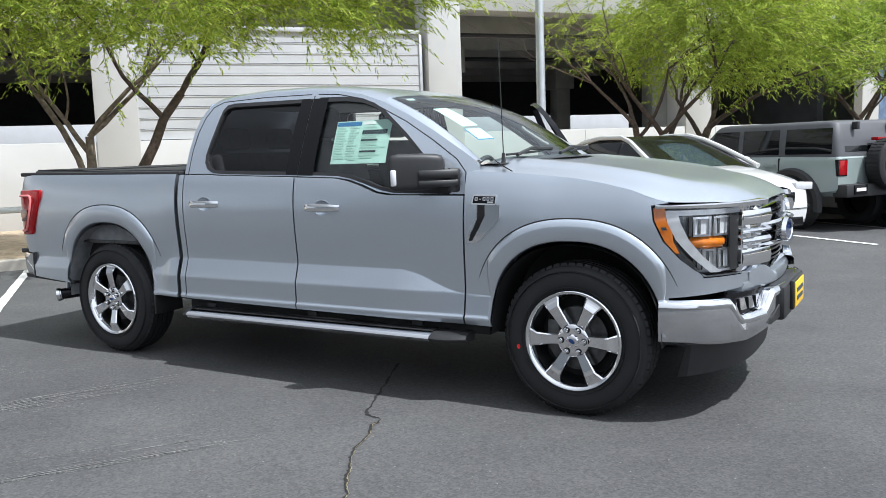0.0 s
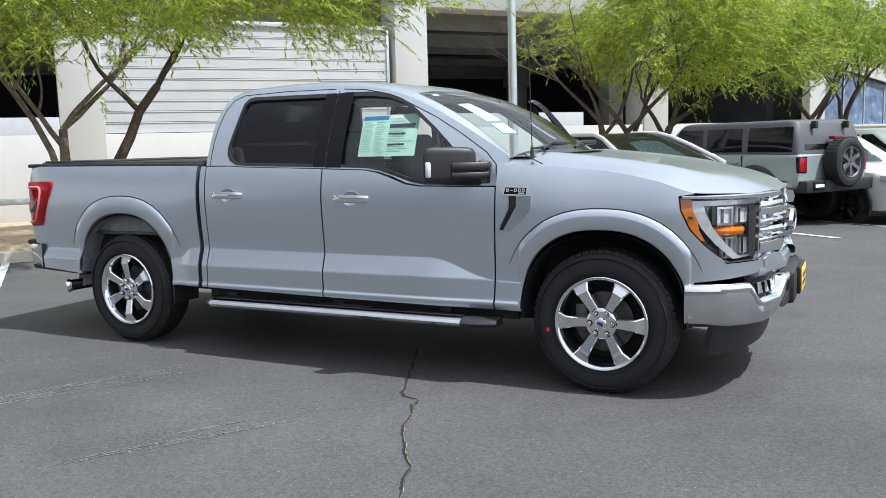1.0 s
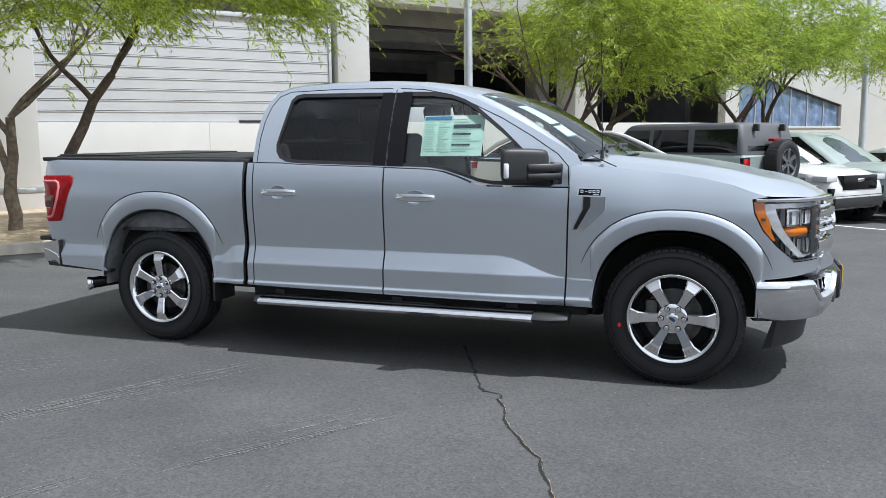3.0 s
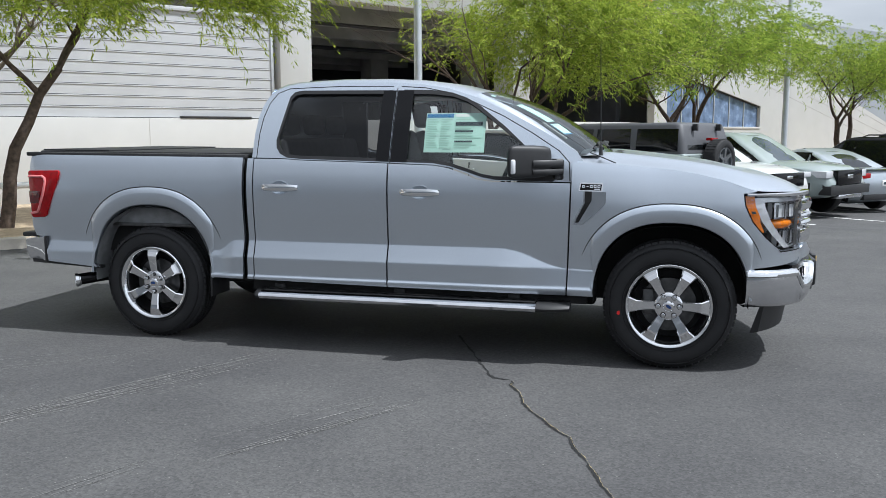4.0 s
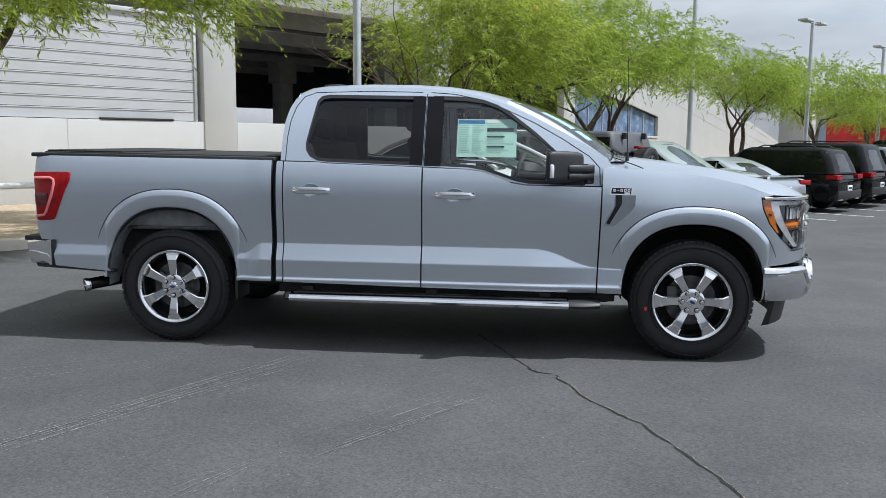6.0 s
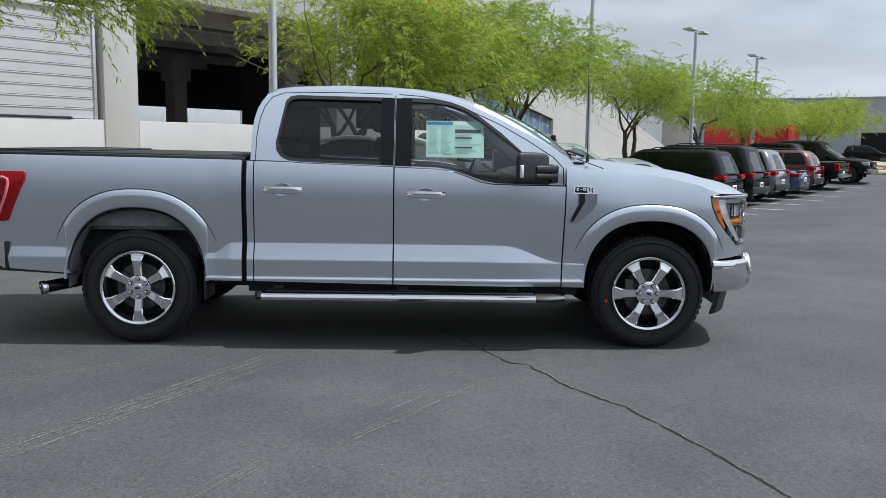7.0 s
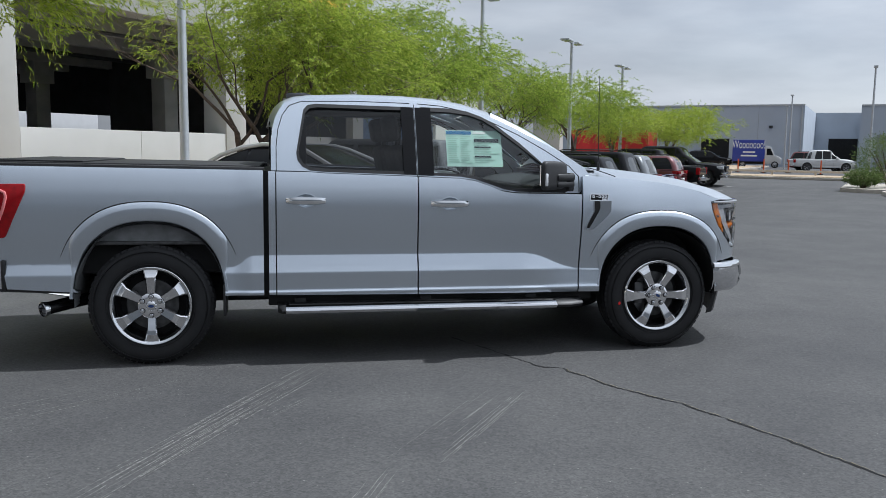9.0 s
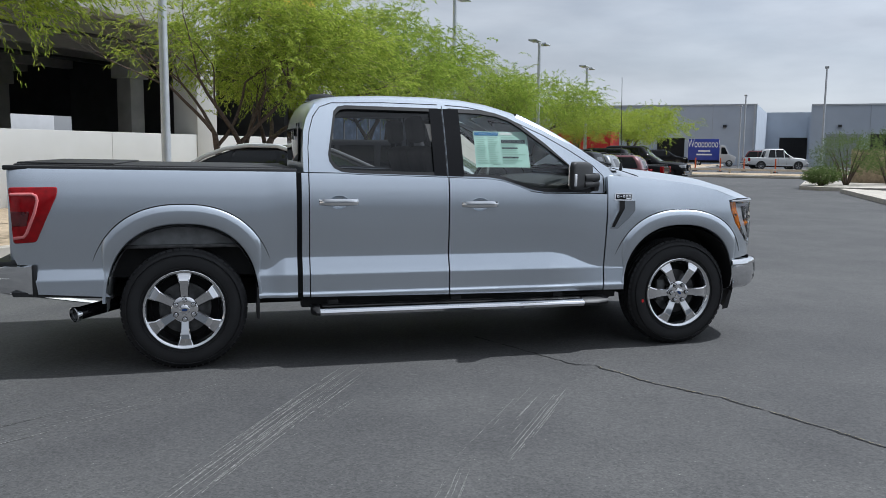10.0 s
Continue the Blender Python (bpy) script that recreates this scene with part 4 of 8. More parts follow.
plan_x_f, plan_o_f = smooth_interp(PLAN_S, PLAN_X), smooth_interp(PLAN_S, PLAN_O)
rear_tuck = smooth_interp([-1.25, -1.1, -1.0, -0.9, -0.7], [0.10, 0.04, 0.014, 0.004, 0.0])
crease_z = smooth_interp([-1.2, -0.4, 0.40, 0.54, 0.56, 0.66, 0.68, 0.80, 2.62, 2.70, 2.97, 3.04, 3.2, 4.4], [0.70, 0.70, 0.667, 0.670, 0.674, 0.740, 0.746, 0.748, 0.748, 0.736, 0.640, 0.626, 0.622, 0.62])
BODY = smooth_interp([-0.30, -0.25, -0.20, -0.135, -0.125, -0.115, -0.01, 0.0, 0.012, 0.10, 0.22, 0.34, 0.44, 0.52, 0.58, 0.62, 0.66, 0.72],
                     [0.890, 0.955, 0.978, 0.992, 0.993, 0.991, 0.951, 0.949, 0.949, 0.954, 0.9635, 0.967, 0.960, 0.946, 0.928, 0.908, 0.880, 0.82])


LOW = smooth_interp([0.36, 0.44, 0.468, 0.486, 0.492, 0.500, 0.506, 0.52, 0.56, 0.60, 0.62, 0.632], [0.90, 0.972, 0.988, 0.9945, 0.9945, 0.991, 0.9865, 0.9855, 0.986, 0.9865, 0.987, 0.986])


def body_y(s, z):
    """Half width of the lower body: the upper skin ends in a crease, a sloping band spreads below it, the sill stands upright."""
    zc = crease_z(s)
    if z >= zc:
        lean = 0.14 * min(1.0, max(0.0, (s - 3.07) / 0.5)) * max(0.0, z - 0.78) ** 2
        k = 0.748 - zc
        d = z - zc
        if d > 0.012:
            d = 0.012 + (d - 0.012) * (0.708 / (0.708 + k))
        return BODY(d) - lean
    f = min(1.0, max(0.0, (zc - 0.628) / 0.12))
    low = 0.965 + 0.022 * f
    if z <= 0.632:
        return LOW(z) - 0.987 + low - 0.015 * (1 - f) * min(1, max(0, (z - 0.51) / 0.12))
    t = (zc - z) / max(0.004, zc - 0.632)
    top = low - 0.001 - 0.015 * (1 - f)
    return 0.949 + (top - 0.949) * t


def body_p(s, z):
    """The outer skin of the lower body: s runs along the side and round the front corner."""
    y = body_y(s, z)
    if s > 4.0:
        return plan_x_f(s), y - plan_o_f(s), z
    return s, y - (rear_tuck(s) if s < -0.7 else 0.0), z


def upper_p(s, z):
    """The skin of the cab above the belt."""
    t = max(0.0, z - 1.28)
    return s, 0.912 - 0.30 * t - 0.22 * t * t - 0.012 * max(0, s - 2.4), z


def side_panel(name, outer, holes, fp, parent, material, side=-1, thick=0.03, lift=0.0, zs=(), xs=(), label="", cuts=()):
    """A skin panel from an outline in (s, z), bent onto the body, with a turned edge and true normals."""
    bm = bmesh.new()
    edges = []
    for loop in (outer, *holes):
        vs = [bm.verts.new((a, 0, b)) for a, b in loop]
        edges += [bm.edges.new((vs[i], vs[(i + 1) % len(vs)])) for i in range(len(vs))]
    bmesh.ops.triangle_fill(bm, use_beauty=True, edges=edges, normal=(0, -1, 0))
    for z in zs:
        bmesh.ops.bisect_plane(bm, geom=bm.verts[:] + bm.edges[:] + bm.faces[:], plane_co=(0, 0, z), plane_no=(0, 0, 1), dist=1e-5)
    for (cx, cz), (nx, nz) in cuts:
        bmesh.ops.bisect_plane(bm, geom=bm.verts[:] + bm.edges[:] + bm.faces[:], plane_co=(cx, 0, cz), plane_no=(nx, 0, nz), dist=1e-5)
    for x in xs:
        bmesh.ops.bisect_plane(bm, geom=bm.verts[:] + bm.edges[:] + bm.faces[:], plane_co=(x, 0, 0), plane_no=(1, 0, 0), dist=1e-5)
    bm.verts.ensure_lookup_table()
    bm.verts.index_update()

    def at(s, z):
        x, y, zz = fp(s, z)
        return Vector((x, side * (y + lift), zz))

    pos, nor = [], []
    e = 0.004
    for v in bm.verts:
        s, z = v.co.x, v.co.z
        n = (at(s + e, z) - at(s - e, z)).cross(at(s, z + e) - at(s, z - e)).normalized()
        if n.y * side < -0.02 or (abs(n.y) < 0.02 and n.x < 0):
            n = -n
        if n.y * side < 0 and n.x < 0.3:
            n = -n
        pos.append(at(s, z))
        nor.append(n)
    faces = []
    for f in bm.faces:
        idx = [v.index for v in f.verts]
        g = (pos[idx[1]] - pos[idx[0]]).cross(pos[idx[2]] - pos[idx[0]])
        faces.append(idx if g.dot(nor[idx[0]]) > 0 else idx[::-1])
    rim = [[v.index for v in ed.verts] for ed in bm.edges if len(ed.link_faces) == 1]
    bm.free()
    for a, b in rim:
        pa, pb = pos[a], pos[b]
        ia, ib = pa - nor[a] * thick, pb - nor[b] * thick
        n = (pb - pa).cross(ia - pa)
        if n.length < 1e-9:
            continue
        n.normalize()
        k = len(pos)
        pos += [pa, pb, ib, ia]
        nor += [n] * 4
        faces.append([k, k + 1, k + 2, k + 3])
    me = bpy.data.meshes.new(name)
    me.from_pydata([tuple(p) for p in pos], [], faces)
    me.materials.append(material)
    me.shade_smooth()
    me.normals_split_custom_set_from_vertices([tuple(n) for n in nor])
    ob = new(name, me)
    ob.parent = parent
    if label:
        ob["label"] = label
    return ob


def arch(cx, a, b, p=2.35, n=40, z0=0.40, back=True):
    """Points of a wheel opening from front to back over the top (x, z)."""
    out = []
    for i in range(n + 1):
        t = math.pi * i / n
        c, s = math.cos(t), math.sin(t)
        out.append((cx + a * math.copysign(abs(c) ** (2 / p), c), HUB_Z + 0.02 + b * abs(s) ** (2 / p)))
    return out


def rounded(points, r=0.03, n=4):
    """An outline with its corners rounded."""
    out = []
    k = len(points)
    for i in range(k):
        p0, p1, p2 = Vector(points[i - 1]), Vector(points[i]), Vector(points[(i + 1) % k])
        rr = min(r, (p0 - p1).length * 0.45, (p2 - p1).length * 0.45)
        a, b = p1 + (p0 - p1).normalized() * rr, p1 + (p2 - p1).normalized() * rr
        for j in range(n + 1):
            t = j / n
            out.append(tuple(a * (1 - t) ** 2 + p1 * 2 * t * (1 - t) + b * t * t))
    return out


def slant(a, b, offs):
    d = Vector((b[0] - a[0], b[1] - a[1])).normalized()
    return [((a[0], a[1] + o), (-d.y, d.x)) for o in offs]


FALL = slant((2.70, 0.736), (2.97, 0.640), (0.014, 0.002, -0.004, -0.012))
RISE = slant((0.56, 0.674), (0.66, 0.740), (0.014, 0.002, -0.004, -0.012))
ZS = [0.455, 0.468, 0.478, 0.486, 0.492, 0.5, 0.506, 0.512, 0.53, 0.56, 0.59, 0.61, 0.62, 0.627, 0.632, 0.638, 0.65, 0.67, 0.69, 0.71, 0.73, 0.745, 0.75, 0.76, 0.79, 0.83, 0.88, 0.93, 0.98, 1.03, 1.08, 1.12, 1.16, 1.2, 1.23, 1.26, 1.28, 1.3, 1.32]
CAB_TOP = [(0.806, 1.322), (0.806, 1.5), (0.815, 1.62), (0.835, 1.70), (0.868, 1.765), (0.915, 1.812), (0.98, 1.836), (1.08, 1.848), (1.4, 1.862), (1.75, 1.858), (2.0, 1.840), (2.2, 1.806), (2.4, 1.742), (2.6, 1.655), (2.8, 1.552), (3.0, 1.437), (3.10, 1.375), (3.135, 1.322)]
WIN_R = [(0.992, 1.47), (1.0, 1.42), (1.03, 1.378), (1.085, 1.352), (1.18, 1.344), (1.78, 1.328), (1.78, 1.782), (1.13, 1.79), (1.075, 1.78), (1.045, 1.748)]
WIN_F = [(1.90, 1.325), (2.16, 1.316), (2.26, 1.30), (2.36, 1.268), (2.47, 1.228), (2.56, 1.212), (2.92, 1.205), (2.955, 1.225), (2.80, 1.375), (2.6, 1.535), (2.42, 1.672), (2.34, 1.722), (2.24, 1.757), (2.10, 1.776), (1.90, 1.782)]


HANDLES = ((1.043, 1.128), (2.062, 1.108))
CUPS = [[(hx + 0.068 * math.cos(a), hz + 0.046 * math.sin(a)) for a in np.linspace(0, 2 * math.pi, 24, endpoint=False)] for hx, hz in HANDLES]


def build_truck():
    tr = thing("pickup_truck", "silver crew cab pickup truck with chrome wheels, parked on asphalt", "pickup truck")
    step = [round(v, 3) for v in np.arange(-1.0, 4.95, 0.12)]
    front_s = [4.05, 4.1, 4.15, 4.2, 4.25, 4.3, 4.35, 4.4, 4.45, 4.5, 4.55, 4.6, 4.65]
    A_R, A_F = arch(HUB_R, 0.50, 0.565), arch(HUB_F, 0.485, 0.515)
    for side in (-1, 1):
        # bed side
        o = [(0.752, 0.475), (0.752, 1.335), (-1.048, 1.352), (-1.048, 0.80), (-1.02, 0.735), (-0.925, 0.73), (-0.895, 0.545), (-0.46, 0.515)] + [p for p in A_R[::-1] if p[1] > 0.52] + [(0.49, 0.475)]
        side_panel("bed_side", o, [], body_p, tr, SILVER, side, zs=ZS, xs=[x for x in step if x < 0.7] + [0.5, 0.54, 0.56, 0.6, 0.64, 0.66, 0.68], cuts=RISE)
        # doors below the windows
        belt_r = [(1.828, 1.300), (1.18, 1.318), (1.07, 1.326), (0.842, 1.328)]
        side_panel("rear_door", [(0.842, 0.475), (1.828, 0.462)] + belt_r, [CUPS[0]] if side < 0 else [], body_p, tr, SILVER, side, zs=ZS, xs=[x for x in step if 0.84 < x < 1.82])
        if side < 0:
            belt_f = [(3.062, 1.18), (2.55, 1.185), (2.45, 1.20), (2.35, 1.24), (2.25, 1.272), (2.15, 1.288), (1.838, 1.298)]
            side_panel("front_door", [(1.838, 0.462), (3.043, 0.452)] + belt_f, [CUPS[1]], body_p, tr, SILVER, side, zs=ZS, xs=[x for x in step if 1.84 < x < 3.03] + [2.6, 2.64, 2.7, 2.74, 2.8, 2.85, 2.9, 2.94, 2.97, 3.0], cuts=FALL)
        # cab corner between bed and door
        side_panel("cab_corner", [(0.788, 0.478), (0.834, 0.476), (0.834, 1.33), (0.788, 1.33)], [], body_p, tr, SILVER, side, zs=ZS)
        # fender and front corner
        fo = [(3.053, 0.452), (3.22, 0.45)] + [p for p in A_F[::-1] if p[1] > 0.45] + [(4.20, 0.665), (4.72, 0.70), (4.72, 0.765), (4.40, 0.768), (4.332, 0.80), (4.256, 0.86), (4.174, 0.95), (4.125, 1.05), (4.113, 1.128), (4.20, 1.140), (4.115, 1.168), (4.0, 1.208), (3.85, 1.243), (3.7, 1.268), (3.4, 1.298), (3.14, 1.313), (3.072, 1.313), (3.068, 1.0)]
        side_panel("fender", fo, [], body_p, tr, SILVER, side, zs=ZS, xs=[x for x in step if 3.08 < x < 4.0] + front_s)
        # cab above the belt, with its window openings
        co = CAB_TOP[::-1][:-1] + [(0.806, 1.4), (0.806, 1.335), (1.03, 1.332), (1.18, 1.322), (1.83, 1.304), (2.15, 1.292), (2.25, 1.277), (2.35, 1.246), (2.45, 1.205), (2.55, 1.19), (3.06, 1.186), (3.135, 1.30)][1:]
        side_panel("cab_side", co, [WIN_R, WIN_F], upper_p, tr, SILVER, side, thick=0.045, zs=[1.25, 1.32, 1.4, 1.5, 1.6, 1.7, 1.78], xs=[1.2, 1.6, 2.0, 2.4, 2.7, 2.9])
        # black post cover between the windows
        side_panel("post_trim", [(1.735, 1.314), (1.828, 1.311), (1.828, 1.797), (1.735, 1.797)], [], upper_p, tr, PLASTIC_G, side, thick=0.004, lift=0.0045, zs=[1.36, 1.4, 1.45, 1.5, 1.55, 1.6, 1.65, 1.7, 1.75], label="gloss black door post trim")
        side_panel("post_trim", [(1.838, 1.310), (1.955, 1.307), (1.955, 1.795), (1.838, 1.797)], [], upper_p, tr, PLASTIC_G, side, thick=0.004, lift=0.0045, zs=[1.36, 1.4, 1.45, 1.5, 1.55, 1.6, 1.65, 1.7, 1.75], label="gloss black door post trim")
        # window surrounds
        for wname, w in (("window_trim", WIN_R), ("window_trim", WIN_F)):
            cx, cz = sum(p[0] for p in w) / len(w), sum(p[1] for p in w) / len(w)
            big = [(cx + (x - cx) * 1.03 + math.copysign(0.006, x - cx), cz + (z - cz) * 1.03 + math.copysign(0.010, z - cz)) for x, z in w]
            side_panel(wname, big, [[(cx + (x - cx) * 0.985, cz + (z - cz) * 0.97) for x, z in w]], upper_p, tr, PLASTIC, side, thick=0.02, lift=0.003, zs=[1.4, 1.55, 1.7], label="black window surround")
        gr = side < 0 and side_panel("rear_side_window", WIN_R, [], upper_p, tr, GLASS_DARK, side, thick=0.002, lift=-0.018, zs=[1.45, 1.55, 1.65], label="dark tinted window")
        if side < 0:
            gr.visible_shadow = False
            gf = side_panel("front_side_window", WIN_F, [], upper_p, tr, GLASS_CLEAR, side, thick=0.002, lift=-0.018, zs=[1.3, 1.4, 1.5, 1.6, 1.7], label="clear front window")
            gf.visible_shadow = False
        # seams of the doors in the cab frame
        for pts in ([(0.842, 1.33), (0.842, 1.5), (0.855, 1.62), (0.885, 1.72), (0.935, 1.79), (1.02, 1.822), (1.4, 1.832), (1.80, 1.826)], [(1.86, 1.824), (2.03, 1.812), (2.2, 1.778), (2.38, 1.712), (2.6, 1.612), (2.8, 1.5), (2.98, 1.385), (3.05, 1.31), (3.055, 1.19)], [(1.833, 1.30), (1.833, 1.815)]):
            bm = bmesh.new()
            dense = []
            for a, b in zip(pts, pts[1:]):
                dense += [(a[0] + (b[0] - a[0]) * t, a[1] + (b[1] - a[1]) * t) for t in (0, 0.25, 0.5, 0.75)]
            dense.append(pts[-1])
            tube(bm, [(x, side * (upper_p(x, z)[1] - 0.001), z) for x, z in dense], 0.0035, 5)
            part("door_seam", bm, UNDER, tr, "dark door shut line")
        # raised wheel arch lips
        for cx, (a, b) in ((HUB_R, (0.50, 0.565)), (HUB_F, (0.485, 0.515))):
            bm = bmesh.new()
            rings = []
            for i in range(61):
                t = math.pi * (0.015 + 0.97 * i / 60)
                c, s = math.cos(t), math.sin(t)
                row = []
                fade = min(1.0, max(0.0, (abs(s) - 0.30) / 0.30))
                for k, (q, lift) in enumerate(((0.985, -0.05), (0.989, 0.004), (0.996, 0.012), (1.01, 0.016), (1.08, 0.018), (1.14, 0.019), (1.155, 0.018), (1.185, 0.012), (1.212, 0.006), (1.222, -0.003), (1.25, -0.006))):
                    ww = 1 + (q - 1) * (1 if q < 1 else 0.12 + 0.88 * fade)
                    x = cx + a * ww * math.copysign(abs(c) ** (2 / 2.35), c)
                    z = HUB_Z + 0.02 + b * ww * abs(s) ** (2 / 2.35)
                    px, py, pz = body_p(x, z)
                    ref = body_p(cx + a * 1.2 * math.copysign(abs(c) ** (2 / 2.35), c), max(0.80, HUB_Z + b * 1.2 * abs(s) ** (2 / 2.35)))[1]
                    yy = max(py, ref * 0.5 + py * 0.5) + lift * (0.12 + 0.88 * fade if lift > 0 else 1)
                    row.append((px, side * yy, pz))
                rings.append(row)
            loft(bm, rings, close=False)
            part("wheel_arch", bm, SILVER, tr, smooth=50)
            # thin black line painted as the shadow round the outside of the flare
            line = []
            for i in range(41):
                t = math.radians(24 + 132 * i / 40)
                c, s = math.cos(t), math.sin(t)
                px, py, pz = body_p(cx + a * 1.222 * math.copysign(abs(c) ** (2 / 2.35), c), HUB_Z + 0.02 + b * 1.222 * s ** (2 / 2.35))
                line.append((px, side * (py + 0.0005), pz))
            bm = bmesh.new()
            tube(bm, line, [0.001 + 0.0035 * math.sin(math.pi * i / 40) ** 0.5 for i in range(41)], 5)
            part("arch_shadow_line", bm, UNDER, tr)
            # liner
            bm = bmesh.new()
            rings = []
            for i in range(33):
                t = math.pi * i / 32
                c, s = math.cos(t), math.sin(t)
                x = cx + (a * 0.98) * math.copysign(abs(c) ** (2 / 2.35), c)
                z = HUB_Z + (b * 0.985) * abs(s) ** (2 / 2.35)
                rings.append([(x, side * y, z) for y in (0.955, 0.90, 0.7, 0.5)])
            loft(bm, rings, close=False)
            vs = [bm.verts.new((r[-1])) for r in rings]
            bm.faces.new(vs)
            part("wheel_liner", bm, LINER if cx == HUB_R else UNDER, tr, "dark grey felt wheel liner")
    # bed rail caps and cover
    for side in (-1, 1):
        bm = bmesh.new()
        box(bm, -1.10, 0.75, min(side * 0.80, side * 0.905), max(side * 0.80, side * 0.905), 1.332, 1.362, 0.008)
        part("bed_rail", bm, TONNEAU, tr, "black bed rail cap", at=pose(0, 0, 0, 0, 0.5, 0))
    part("bed_cover", boxed(-1.06, 0.72, -0.80, 0.80, 1.345, 1.372, 0.01), TONNEAU, tr, "black folding bed cover", at=pose(0, 0, 0, 0, 0.5, 0))
    part("bed_cover_fold", boxed(-1.04, -0.45, -0.79, 0.79, 1.372, 1.383, 0.005), TONNEAU, tr, at=pose(0, 0, 0, 0, 0.5, 0))
    part("bed_box", boxed(-1.05, 0.74, -0.80, 0.80, 0.62, 1.33), UNDER, tr)
    # tailgate
    bm = bmesh.new()
    box(bm, -1.09, -1.04, -0.82, 0.82, 0.68, 1.35, 0.02)
    part("tailgate", bm, SILVER, tr)
    # inner dark shell behind the seams
    part("cab_shell", boxed(0.80, 3.05, -0.895, 0.895, 0.42, 0.60), UNDER, tr)
    for side in (-1, 1):
        bm = bmesh.new()
        prism(bm, [(0.80, 0.5), (3.05, 0.5), (3.05, 1.15), (2.5, 1.16), (2.2, 1.25), (0.80, 1.30)] if side < 0 else [(0.80, 0.5), (1.84, 0.5), (1.84, 1.27), (0.80, 1.30)], side * 0.86, side * 0.885)
        part("door_inner", bm, CABIN, tr, smooth=0)
    # gap between cab and bed
    part("cab_gap", boxed(0.745, 0.80, -0.90, 0.90, 0.45, 1.33), UNDER, tr)
    for side in (-1, 1):
        bm = bmesh.new()
        rows = [[(x, side * (body_p(0.78, z)[1] - d), z) for x, d in ((0.752, 0.05), (0.770, 0.045), (0.79, 0.04))] for z in np.linspace(0.5, 1.33, 20)]
        loft(bm, rows, close=False)
        part("cab_seal", bm, UNDER, tr)
    # roof
    bm = bmesh.new()
    rows = []
    top = [p for p in CAB_TOP if 0.80 <= p[0] <= 2.45 and p[1] > 1.60]
    for x, z in top:
        yy = upper_p(x, z)[1] - 0.004
        crown = lerp([0.80, 0.95, 1.0, 1.75, 2.0, 2.2, 2.4, 2.45], [0.018, 0.018, 0.026, 0.026, 0.030, 0.036, 0.046, 0.050], x)
        row = []
        for t in (-1, -0.985, -0.965, -0.94, -0.9, -0.84, -0.7, -0.5, -0.25, 0, 0.25, 0.5, 0.7, 0.84, 0.9, 0.94, 0.965, 0.985, 1):
            sx = x + (0.0 if x < 1.9 else 0.06 * ((x - 1.9) / 0.5) * (1 - t * t)) - (0.05 * (1 - t * t) if x < 1.0 else 0)
            row.append((sx, yy * t, z + crown * (1 - math.exp(-yy * (1 - abs(t)) / lerp([1.9, 2.4], [0.03, 0.10], x))) + 0.008 * (1 - t * t)))
        rows.append(row)
    loft(bm, rows, close=False)
    part("roof", bm, SILVER, tr, smooth=60)
    # windscreen
    bm = bmesh.new()
    rows = []
    for t in np.linspace(0, 1, 12):
        row = []
        for k in range(-12, 13):
            q = k / 12
            top_p = Vector((2.475 - 0.05 * q * q, 0.69 * q, 1.797 - 0.025 * abs(q) ** 2.2))
            bot_p = Vector((3.30 - 0.20 * q * q, 0.79 * q, 1.345 + 0.02 * q * q))
            p = top_p.lerp(bot_p, t)
            p.z += (0.036 + 0.028 * (1 - q * q)) * math.sin(math.pi * t)
            row.append(tuple(p))
        rows.append(row)
    loft(bm, rows, close=False)
    ws = part("windscreen", bm, GLASS_SCREEN, tr, "green tinted windscreen", smooth=60)
    ws.visible_shadow = False
    # screen surround: header and pillars
    for side in (-1, 1):
        bm = bmesh.new()
        rows = []
        for t in np.linspace(0, 1, 14):
            a = Vector((2.42, 0.684, 1.772)).lerp(Vector((3.10, 0.785, 1.366)), t)
            a.z += 0.036 * math.sin(math.pi * t)
            s = 2.40 + (3.10 - 2.40) * t
            zt = lerp([p[0] for p in CAB_TOP[1:]], [p[1] for p in CAB_TOP[1:]], s)
            b = Vector(upper_p(s, zt))
            rows.append([(a.x, side * a.y, a.z), (a.x * 0.5 + b.x * 0.5, side * (a.y * 0.45 + b.y * 0.55 + 0.006), a.z * 0.5 + b.z * 0.5 + 0.006), (b.x, side * b.y, b.z)])
        loft(bm, rows, close=False)
        part("screen_pillar", bm, SILVER, tr, smooth=60)
    # cab back wall with its window
    bm = bmesh.new()
    rows = [[(lerp([0.5, 1.33, 1.6, 1.72, 1.80], [0.80, 0.806, 0.813, 0.845, 0.90], z), upper_p(0.9, z)[1] * t, z) for t in np.linspace(-1, 1, 9)] for z in (0.5, 1.1, 1.33, 1.45, 1.6, 1.7, 1.76, 1.82)]
    loft(bm, rows, close=False)
    part("cab_back", bm, SILVER, tr)
    part("rear_window", boxed(0.79, 0.80, -0.6, 0.6, 1.40, 1.68, 0.004), GLASS_CAR, tr, "dark rear window", at=pose(0, 0, 0, 0, 0, 0))
    # roof fin
    bm = bmesh.new()
    loft(bm, [[(0.90, -0.16, 1.872), (0.90, 0.16, 1.872), (0.90, 0.12, 1.874), (0.90, -0.12, 1.874)], [(0.93, -0.16, 1.87), (0.93, 0.16, 1.87), (0.93, 0.12, 1.915), (0.93, -0.12, 1.915)], [(1.06, -0.16, 1.885), (1.06, 0.16, 1.885), (1.06, 0.11, 1.922), (1.06, -0.11, 1.922)], [(1.15, -0.14, 1.893), (1.15, 0.14, 1.893), (1.15, 0.1, 1.898), (1.15, -0.1, 1.898)]])
